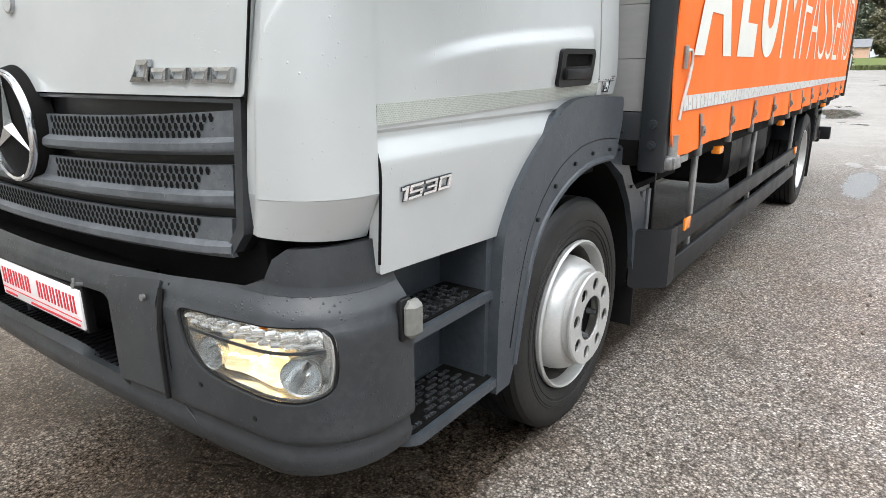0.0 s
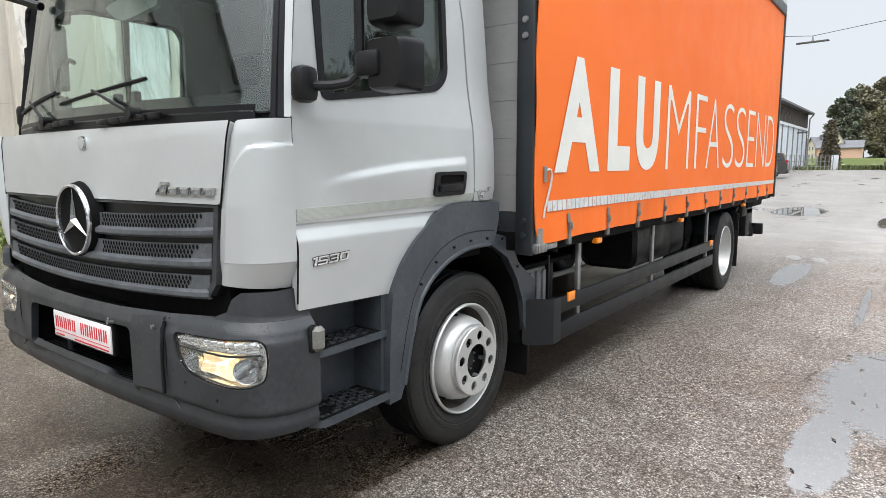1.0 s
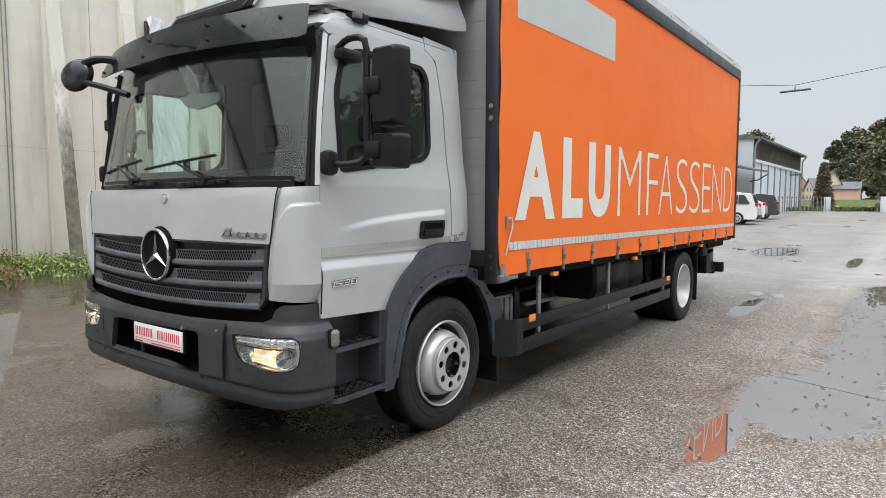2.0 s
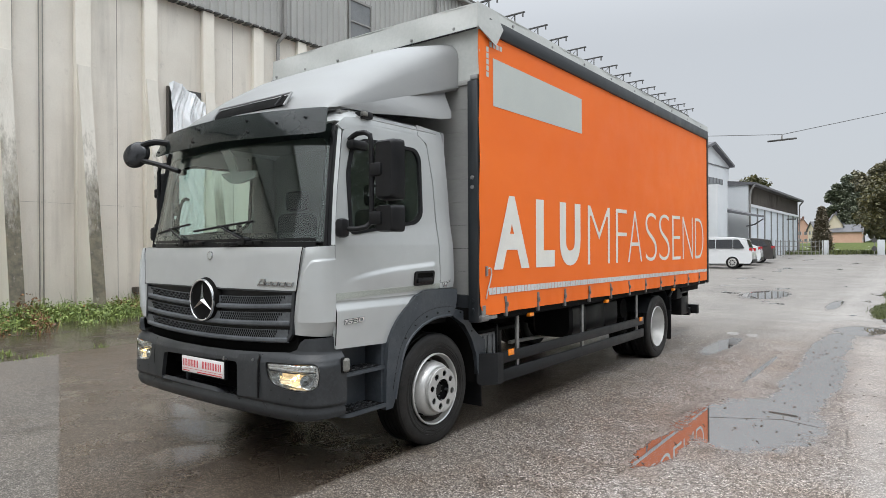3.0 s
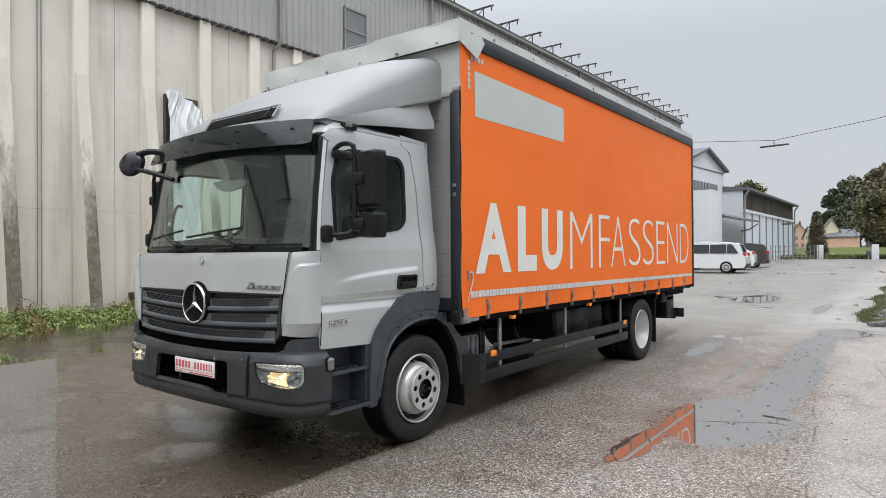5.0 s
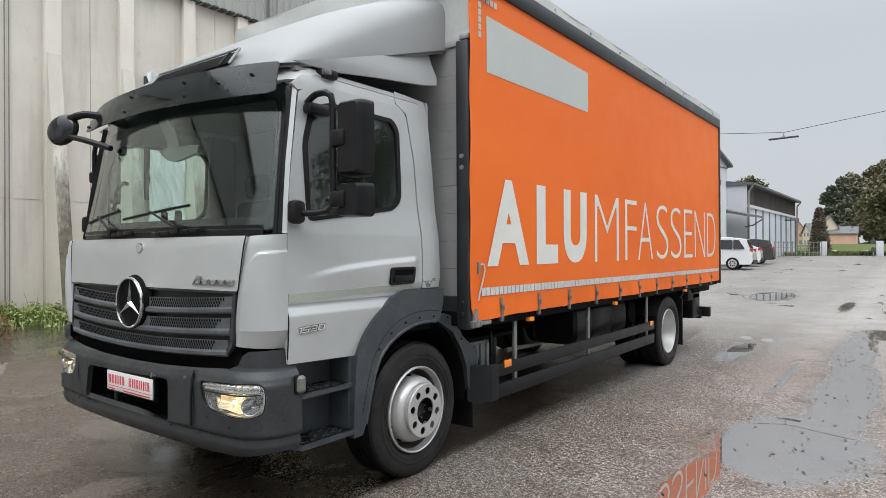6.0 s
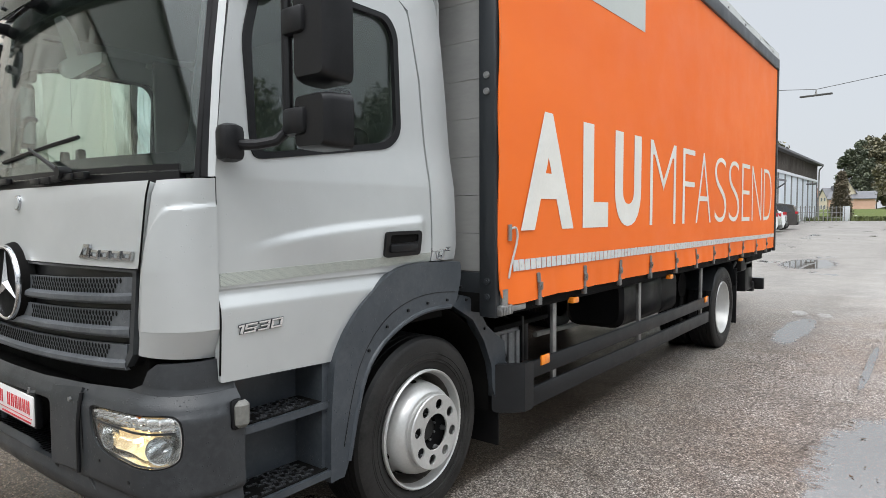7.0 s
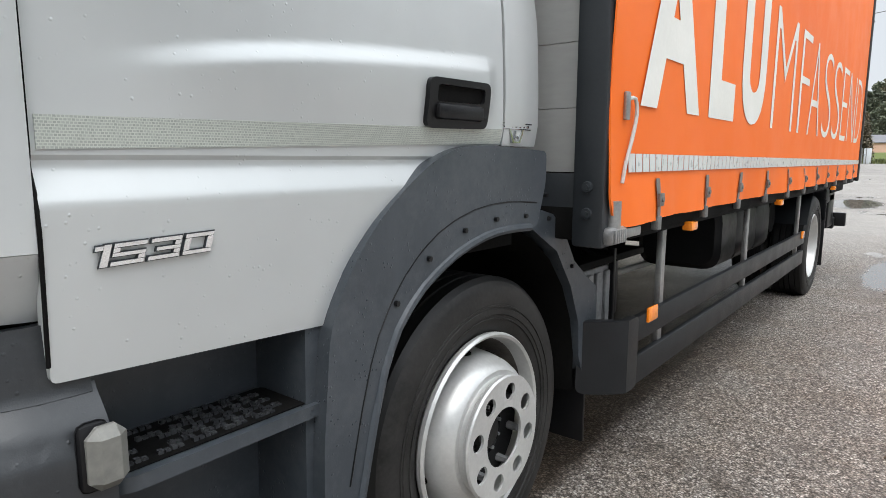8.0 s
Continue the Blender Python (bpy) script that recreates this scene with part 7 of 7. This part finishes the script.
tagged(part("weeds", b2, weed_red, smooth=0), "reddish weeds in the grass along the hall", "weeds", kind="stuff")
b = B()
for i in range(46):
    y = rnd.uniform(-1.2, 3.5)
    x = -5.72 - 0.15 * y + rnd.gauss(0, 0.03)
    big = noise.noise(Vector((y * 2.0, 1, 1))) > 0.12
    blades(b, rnd, x, y, 0, 9 if big else 3, 0.07 if big else 0.03, 0.05, 0.9, 0.005)
for i in range(14):
    blades(b, rnd, -6.2 + rnd.gauss(0, 0.12), -0.5 + rnd.gauss(0, 0.08), 0, 8, 0.07, 0.06, 0.9, 0.006)
tagged(part("grass_tuft", b, grass_mat, smooth=0), "tuft of grass in a pavement joint", "grass", kind="stuff")


def tree(at, height, spread, mat, label, seed, lean=0.0, n=900, size=0.28, trunk_h=0.28, cone=False):
    rnd = random.Random(seed)
    t = thing("tree", label, "tree", at=pose(*at))
    b = B()
    th = height * trunk_h
    r = height * 0.022
    pts = [(0, 0, -0.2), (lean * 0.2, 0.05, th * 0.5), (lean * 0.5, 0.0, th), (lean * 0.8, 0, height * 0.6), (lean, 0, height * 0.85)]
    for (p, q), (ra, rb) in zip(zip(pts, pts[1:]), ((1.25, 1.0), (1.0, 0.85), (0.85, 0.5), (0.5, 0.2))):
        cyl(b, p, q, r * ra, r * rb, 10)
    tips = []
    if cone:
        for k in range(34):
            f = k / 33
            z = th * 0.6 + (height - th * 0.6) * f
            for q in range(7):
                a = k * 2.4 + q * math.tau / 7
                L = spread * (1 - f) ** 0.8 * (0.55 + 0.5 * rnd.random()) + 0.1
                tips.append((Vector((math.cos(a) * L, math.sin(a) * L, z - 0.25 * L)), 0.28 + 0.25 * (1 - f)))
    else:
        for k in range(30):
            a, f = k * 2.399, 0.25 + 0.75 * rnd.random()
            el = rnd.random()
            L = spread * (0.35 + 0.65 * rnd.random()) * math.sin(math.pi * min(1, 0.22 + 0.75 * el))
            z = th + (height - th) * (0.08 + 0.88 * el)
            tip = Vector((lean * el + math.cos(a) * L, math.sin(a) * L, z))
            cyl(b, Vector((lean * 0.6, 0, th + (z - th) * 0.45)), tip, r * 0.35, r * 0.08, 6)
            tips.append((tip, spread * (0.24 + 0.20 * rnd.random())))
            for _ in range(2):
                tips.append((tip + Vector((rnd.gauss(0, 1), rnd.gauss(0, 1), rnd.gauss(0, 0.8))) * spread * 0.20, spread * (0.14 + 0.14 * rnd.random())))
    part("trunk", b, bark, t)
    b = B()
    for c, rad in tips:
        leaves(b, rnd, c, rad, max(6, n * 3 // len(tips) // 1), size)
    part("crown", b, mat, t, smooth=0)
    return t


GZ = 0.68
tree((1.9, 64, GZ), 6.3, 3.1, leaf_olive, "broad tree with olive autumn leaves by the gate", 5, n=5200, size=0.13, trunk_h=0.22)
tree((7.0, 66, GZ), 7.0, 3.6, leaf_olive, "broad tree with olive autumn leaves by the gate", 6, n=3000, size=0.15, trunk_h=0.22)
tree((-4.8, 75.5, GZ), 4.9, 0.80, leaf_conifer, "small brownish conifer by the road", 7, n=3400, size=0.10, trunk_h=0.12, cone=True)
for i, (x, y, h, s) in enumerate(((-24.0, 292, 25, 5.0), (-20.5, 298, 29, 5.2), (-15.5, 300, 29, 7.5), (-9.0, 304, 30, 8.5), (-1.0, 306, 30, 9), (8.0, 308, 30, 10), (19, 306, 31, 12), (-17.5, 290, 19, 6.0), (-9, 288, 20, 7.0), (1, 290, 22, 8), (12, 290, 24, 9), (-12, 318, 30, 8), (-4, 322, 31, 9), (6, 325, 31, 10), (32, 300, 32, 13))):
    tree((x, y, ground_z(x, y) - 0.5), h, s, leaf_dark if i in (0, 1, 7) else leaf_wood, "tall dark green tree on the slope" if i in (0, 1, 7) else "brownish green tree on the wooded slope", 20 + i, n=4200, size=0.55, trunk_h=0.12)
tree((-13.5, 84, GZ), 9.6, 2.6, leaf_olive, "small tree behind the barn roof", 41, n=1500, size=0.2)
tree((-10.0, 86, GZ), 7.2, 0.9, leaf_olive, "small tree behind the barn roof", 42, n=700, size=0.2)

# verge with grass and gravel on the far side of the road
def verge_z(x, y):
    return ground_z(x, y) + 0.05 * smooth01((x - 3.3 - 0.02 * (y - 10)) / 0.5)


b = B()
vx, vy = [3.25, 3.5, 3.8, 4.2, 5, 7, 10, 16], [9.8 + 2.2 * k for k in range(20)]
gr = [[b.verts.new((x + (0.25 * math.sin(y * 1.3) if x < 4 else 0) + (0.0 if y > 11 else 0.4), y, verge_z(x, y) + (0.006 if x > 3.3 else -0.02))) for y in vy] for x in vx]
for i in range(len(vx) - 1):
    for j in range(len(vy) - 1):
        b.faces.new((gr[i][j], gr[i + 1][j], gr[i + 1][j + 1], gr[i][j + 1]))
tagged(part("verge", b, gravel_mat, smooth=60), "grey gravel verge beside the yard", "verge", kind="structure")
b = B()
for i in range(1500):
    y = 11.4 + 36 * rnd.random() ** 1.6
    x = 3.30 + abs(rnd.gauss(0, 0.13)) + 0.12 * math.sin(y * 1.3)
    blades(b, rnd, x, y, verge_z(x, y), 20, 0.06, 0.07, 0.9, 0.0045)
for i in range(900):
    x, y = rnd.uniform(-9, 14), rnd.uniform(63, 78)
    if -1.6 < x < 3.0 and y < 66:
        continue
    blades(b, rnd, x, y, GZ, 9, 0.4, 0.35, 0.6, 0.05)
tagged(part("roadside_grass", b, verge_grass, smooth=0), "grass along the gravel verge and by the gate", "grass", kind="stuff")
b = B()
for i in range(1800):
    x, y = rnd.uniform(3.45, 7), 10.8 + 20 * rnd.random() ** 1.5
    r = rnd.uniform(0.02, 0.06)
    box(b, x - r, x + r, y - r, y + r * 0.8, verge_z(x, y), verge_z(x, y) + r, 0, Matrix.Translation((x, y, 0)) @ Matrix.Rotation(rnd.random() * 3, 4, "Z") @ Matrix.Translation((-x, -y, 0)))
tagged(part("gravel", b, gravel_mat, smooth=0), "loose grey stones on the verge", "gravel", kind="stuff")
lid = part("manhole_cover", cyl(B(), (3.7, 10.2, 0.0), (3.7, 10.2, ground_z(3.7, 10.2) + 0.012), 0.33, 0.32, 28), zinc)
tagged(lid, "round metal manhole cover in the asphalt", "manhole cover")

# fallen leaves and grit on the asphalt
litter_mat = leaf_mat("fallen_leaves", (0.020, 0.014, 0.009), (0.085, 0.055, 0.028))
b = B()
rnd = random.Random(77)
for i in range(420):
    x, y = 1.3 + 3.4 * rnd.random() ** 0.8, -1.5 + 12 * rnd.random()
    if rnd.random() < 0.45:
        x, y = 3.45 - 0.1 * y + rnd.gauss(0, 0.12), 1.0 + 7 * rnd.random()
    a, r = rnd.random() * math.tau, rnd.uniform(0.004, 0.016)
    z = ground_z(x, y) + 0.003
    v = [b.verts.new((x + math.cos(a + q) * r * m, y + math.sin(a + q) * r * m, z + h)) for q, m, h in ((0, 1.6, 0.004), (1.4, 0.7, 0.0), (3.14, 1.3, 0.006), (4.8, 0.8, 0.0))]
    b.faces.new(v)
tagged(part("leaf_litter", b, litter_mat, smooth=0), "small dark fallen leaves and grit on wet asphalt", "leaf litter", kind="stuff")

# ---- far buildings ----
gb = thing("gable_building", "white plastered gabled building with a window band and a canopy", "building", at=pose(-8.2, 44.1, 0.4, 0, 0, 85.2))
part("gable_wall", prism(B(), [(-3.9, 0), (3.9, 0), (3.9, 7.25), (0, 8.45), (-3.9, 7.25)], "y", 0, 10), plaster, gb, smooth=0)
b = B()
for s in (1, -1):
    prism(b, [(s * 4.2, 7.16), (0, 8.46), (0, 8.64), (s * 4.2, 7.34)], "y", -0.35, 10.2)
part("gable_roof", b, slate, gb, smooth=0)
part("gable_moulding", box(B(), -3.9, 3.9, -0.05, 0.0, 7.03, 7.1), slate, gb)
wb = part("window_band", box(B(), -3.6, 2.3, -0.05, 0.0, 4.9, 6.1), win_glass, gb)
for k in range(10):
    part("window_bar", box(B(), -3.6 + k * 0.65, -3.54 + k * 0.65, -0.08, -0.05, 4.9, 6.1), slate, wb)
part("window_strip", box(B(), 1.7, 2.3, -0.05, 0.0, 4.0, 4.9), win_glass, gb)
part("side_door", box(B(), 1.1, 2.1, -0.06, 0.0, 0, 2.6), old_wood, gb)
part("canopy", prism(B(), [(0, 4.0), (-2.65, 3.34), (-2.65, 3.20), (0, 3.75)], "x", -0.6, 3.4), slate, gb, "sloping grey canopy")
b = B()
tube(b, [(3.3, -2.6, 3.1), (3.3, -2.0, 2.7), (3.4, -1.4, 2.6)], 0.05)
part("canopy_pipe", b, slate, gb)
annex = part("annex", box(B(), -14.0, -6.46, 39.0, 41.4, 0.3, 5.5), plaster, smooth=0)
tagged(annex, "plain white flat-roofed annex before the gabled building", "building")

barn = thing("barn", "long white hall with dark boards under a grey roof", "barn", at=pose(-6.5, 48.0, 0.5))
BL = 23.0
part("barn_wall", box(B(), -12, 0, 0, BL, 0, 4.2), barn_white, barn, smooth=0)
part("barn_end", prism(B(), [(-12, 0), (0.02, 0), (0.02, 5.7), (-4.5, 6.0), (-12, 6.0)], "y", -0.15, -0.01), plaster, barn, smooth=0)
part("barn_boards", box(B(), -12, 0.04, 0, BL, 4.2, 5.65), old_wood, barn, smooth=0)
b = B()
for k in range(58):
    y = k * BL / 58
    box(b, 0.04, 0.075, y, y + 0.16, 4.22, 5.62)
part("board_strip", b, old_wood, barn, smooth=0, kind="stuff")
part("barn_roof", prism(B(), [(0.55, 5.62), (0.55, 5.78), (-6, 6.5), (-12.4, 6.5), (-12.4, 5.7)], "y", -0.30, BL + 0.4), slate, barn, smooth=0)
for k in range(9):
    y = 0.1 + k * (BL - 0.3) / 8
    part("barn_post", box(B(), 0.0, 0.10, y, y + 0.10, 0, 4.2), slate if k in (0, 8) else zinc, barn)
part("barn_rail", box(B(), 0.0, 0.12, 0, BL, 3.98, 4.2), plaster, barn)
b = B()
tube(b, [(0.5, -0.3, 5.6), (0.22, -0.2, 5.2), (0.15, -0.18, 4.8), (0.15, -0.18, 0)], 0.07)
part("barn_downpipe", b, zinc, barn)
b = B()
tube(b, [(0.5, BL + 0.2, 5.6), (0.2, BL + 0.1, 5.2), (0.15, BL + 0.1, 0)], 0.07)
part("barn_downpipe", b, zinc, barn)
b = box(B(), 0.1, 0.9, 15.9, 16.05, 3.5, 3.62, 0.02)
part("barn_lamp", b, dark_trim, barn)


def house(at, w, d, eave, ridge, wall, roof, label):
    h = thing("house", label, "house", at=at)
    part("house_wall", prism(B(), [(-w / 2, 0), (w / 2, 0), (w / 2, eave), (0, ridge), (-w / 2, eave)], "y", 0, d), wall, h, smooth=0)
    b = B()
    for s in (1, -1):
        sl = (ridge - eave) / (w / 2)
        pts = [(s * (w / 2 + 0.5), eave - 0.5 * sl), (0, ridge), (0, ridge + 0.25), (s * (w / 2 + 0.5), eave - 0.5 * sl + 0.25)]
        prism(b, pts, "y", -0.5, d + 0.5)
    part("house_roof", b, roof, h, smooth=0)
    for z in (1.0, 3.6):
        if z + 1.2 > eave + 0.6:
            continue
        for x in (-w * 0.28, w * 0.12):
            wi = part("house_window", box(B(), x, x + 0.9, -0.06, 0.02, z, z + 1.2), win_glass, h)
            for fx in (x - 0.08, x + 0.9):
                part("house_window_frame", box(B(), fx, fx + 0.08, -0.08, 0.0, z - 0.08, z + 1.28), plaster, wi)
        for y in (d * 0.2, d * 0.6):
            part("house_window", box(B(), w / 2 - 0.02, w / 2 + 0.06, y, y + 0.9, z, z + 1.2), win_glass, h)
    part("chimney", box(B(), 0.4, 1.0, d * 0.4, d * 0.4 + 0.6, ridge - 0.8, ridge + 0.9), roof, h)
    return h


for x, y, turn, w, d, eave, ridge, wall, roof, label in (
        (-31.2, 258, 14, 4.6, 10, 6.3, 9.6, pink_plaster, roof_tiles, "pink house with a brown tiled roof"),
        (-27.6, 252, -55, 5.0, 6, 5.2, 8.0, cream_plaster, slate, "cream house with a grey roof"),
        (-20.4, 250, 10, 4.8, 9, 6.6, 10.6, cream_plaster, slate, "tall cream gabled house with a grey roof"),
        (-24.0, 262, 4, 4.4, 8, 6.0, 9.0, plaster, roof_tiles, "white house with a brown roof"),
        (-12.5, 252, 90, 7.0, 13, 4.4, 6.6, pink_plaster, slate, "low salmon house beside the road")):
    house(pose(x, y, ground_z(x, y), 0, 0, turn), w, d, eave, ridge, wall, roof, label)

# gate, fence, bins at the road
for x, y in ((-3.3, 64.6), (1.1, 62.0)):
    gp = part("gate_post", box(B(), x - 0.26, x + 0.26, y - 0.26, y + 0.26, 0.5, 2.0, 0.03), plaster)
    tagged(gp, "white masonry gate post", "gate post", group="gate posts")
sign = thing("road_sign", "two round grey sign plates on a thin pole, seen from behind", "road sign")
part("pole", cyl(B(), (0.72, 60.0, 0.5), (0.72, 60.0, 2.3), 0.035, seg=8), zinc, sign)
for z in (1.25, 1.95):
    part("plate", cyl(B(), (0.72, 59.95, z), (0.72, 59.92, z), 0.20, seg=24), dark_trim, sign)
fence = thing("fence", "thin grey wire fence beside the barn", "fence")
for k in range(12):
    part("fence_post", cyl(B(), (-6.0 + k * 0.245, 56 + k * 0.66, 0.5), (-6.0 + k * 0.245, 56 + k * 0.66, 2.0), 0.035, seg=6), zinc, fence)
for z in (1.0, 1.45, 1.9):
    b = B()
    cyl(b, (-6.0, 56, z), (-3.3, 63.3, z), 0.018, seg=5)
    part("fence_wire", b, zinc, fence)
b = B()
for x in (3.3, 3.9, 4.6):
    box(b, x, x + 0.5, 44.0, 44.5, 0.4, 1.35, 0.04)
binb = part("bins", b, dark_grey)
tagged(binb, "dark rubbish bins by the road", "bins")


# ---- parked cars ----
def car(at, paint, label, L=4.6, W=1.85, H=1.70, estate=True, group="parked cars"):
    """A parked car, its tail towards +y of its own frame; lengths in metres."""
    c = thing("car", label, "car", group=group, at=at)
    rear_top = 0.93 if estate else 0.80
    prof = [(0.0, 0.42), (0.02, 0.72), (0.05, 0.88), (0.24, 0.98), (0.34, 1.30), (0.42, H - 0.06), (0.55, H), (0.78, H - 0.02), (rear_top, H - 0.12), (0.965, 1.10), (0.995, 0.88), (1.0, 0.45), (0.98, 0.28), (0.03, 0.26)]
    secs = []
    for f, inset, zs in ((-1.0, 0.06, 0.985), (-0.94, 0.0, 1.0), (0.94, 0.0, 1.0), (1.0, 0.06, 0.985)):
        ring = []
        for y, z in prof:
            tuck = 0.16 * max(0, (z - 0.95)) / max(0.1, H - 0.95)
            ring.append((f * (W / 2) * (1 - tuck) - 0, (y - 0.5) * L, 0.26 + (z - 0.26) * zs))
        secs.append(ring)
    part("car_body", loft(B(), secs), paint, c, smooth=25)
    for s in (1, -1):
        for y0, y1, n in ((0.27, 0.43, 1), (0.437, 0.62, 2), (0.628, 0.80, 3), (0.807, rear_top - 0.005, 4)):
            lo, hi = 1.08, H - 0.16
            f0 = 0.13 if n == 1 else 0.0
            pts = [((y0 - 0.5) * L, lo), ((y1 - 0.5) * L, lo), ((y1 - 0.5) * L - (0.30 if n == 4 else 0), hi), ((y0 + f0 - 0.5) * L, hi)]
            part("side_window", panel(rounded(pts, 0.05), lambda y, z, s=s: (s * (W / 2 * (1 - 0.16 * max(0, z - 0.95) / (H - 0.95)) + 0.006), y, z), 0.01 * s, 0.3, 0.2), tile_dark, c)
        for y in (0.19, 0.80):
            wy = (y - 0.5) * L
            cx = s * (W / 2 - 0.10)
            wheel = part("wheel", cyl(B(), (cx - s * 0.1, wy, 0.325), (cx + s * 0.105, wy, 0.325), 0.325, 0.32, 28), rubber, c)
            part("car_rim", cyl(B(), (cx + s * 0.10, wy, 0.325), (cx + s * 0.112, wy, 0.325), 0.225, 0.21, 24), rim_paint, wheel)
            b = B()
            for q in range(8):
                a = q * math.tau / 8
                cyl(b, (cx + s * 0.113, wy + 0.12 * math.cos(a), 0.325 + 0.12 * math.sin(a)), (cx + s * 0.118, wy + 0.12 * math.cos(a), 0.325 + 0.12 * math.sin(a)), 0.036, seg=8)
            part("rim_gap", b, black, wheel)
        part("tail_light", box(B(), min(s * 0.50, s * (W / 2 - 0.02)), max(s * 0.50, s * (W / 2 - 0.02)), 0.468 * L, 0.492 * L, 0.92, 1.10, 0.02), red_lens, c)
    part("rear_window", panel(rounded([(-0.62, 1.12), (0.62, 1.12), (0.55, H - 0.16), (-0.55, H - 0.16)], 0.06), lambda x, z: (-x, L * (0.467 - (0.467 - (rear_top - 0.5)) * (z - 1.10) / (H - 0.12 - 1.10)) + 0.012, z), 0.01, 0.3, 0.2), tile_dark, c)
    part("lower_trim", box(B(), -W / 2 + 0.04, W / 2 - 0.04, 0.47 * L, 0.506 * L, 0.30, 0.50, 0.03), black, c)
    return c


gz = ground_z(0, 33)
car(pose(-5.62, 33.2, gz, 0, 0, -86), white_paint, "white estate van parked with its tail to the yard", 4.8, 1.9, 1.72)
car(pose(-5.70, 37.2, ground_z(0, 37), 0, 0, -84), white_paint, "white hatchback parked in the row", 4.2, 1.78, 1.50, False)
car(pose(-5.65, 40.8, ground_z(0, 40), 0, 0, -84), car_grey, "dark brown parked hatchback", 4.2, 1.8, 1.62)

# ---- street lamp hung on a cable ----
lampw = thing("hanging_lamp", "long grey lamp hung on a cable across the yard", "street lamp", at=pose(-1.35, 30.0, 6.60, 0, 0, -8))
part("lamp_housing", box(B(), -0.64, 0.64, -0.08, 0.08, -0.075, 0.0, 0.025), dark_trim, lampw)
part("lamp_hook", cyl(B(), (0, 0, 0), (0, 0, 0.22), 0.05, 0.02, 10), zinc, lampw)
b = B()
pts = [(-11.2, 26.0, 7.1), (-6.0, 28.0, 6.95), (-1.35, 30.0, 6.82), (2.6, 31.4, 7.55), (9.5, 33.5, 9.2), (16, 35.5, 11.0)]
for p, q in zip(pts, pts[1:]):
    cyl(b, p, q, 0.014, seg=5, caps=False)
cable = part("cable", b, dark_trim)
tagged(cable, "thin black cable spanning the yard", "cable")

# ---- behind the camera: what the windows mirror ----
back = thing("back_building", "plain pale building behind the yard", "building", at=pose(24, -16, 0, 0, 0, 20))
part("back_wall", box(B(), 0, 14, -20, 16, -0.2, 7.0), plaster, back, smooth=0)
part("back_roof", prism(B(), [(-0.6, 6.9), (14.6, 6.9), (7, 9.6)], "y", -20.5, 16.5), slate, back, smooth=0)
for k in range(6):
    part("back_window", box(B(), -0.05, 0.02, -17 + k * 5.5, -14.6 + k * 5.5, 2.0, 4.0), win_glass, back)
for i, (x, y, h, s) in enumerate(((22, 6, 9, 4), (25, 14, 11, 4.5), (21, 22, 10, 4.5), (8, -30, 10, 5), (-2, -34, 11, 5), (18, -32, 11, 5))):
    tree((x, y, 0), h, s, leaf_green if i % 2 else leaf_dark, "green tree at the edge of the yard", 60 + i, n=5000, size=0.14)
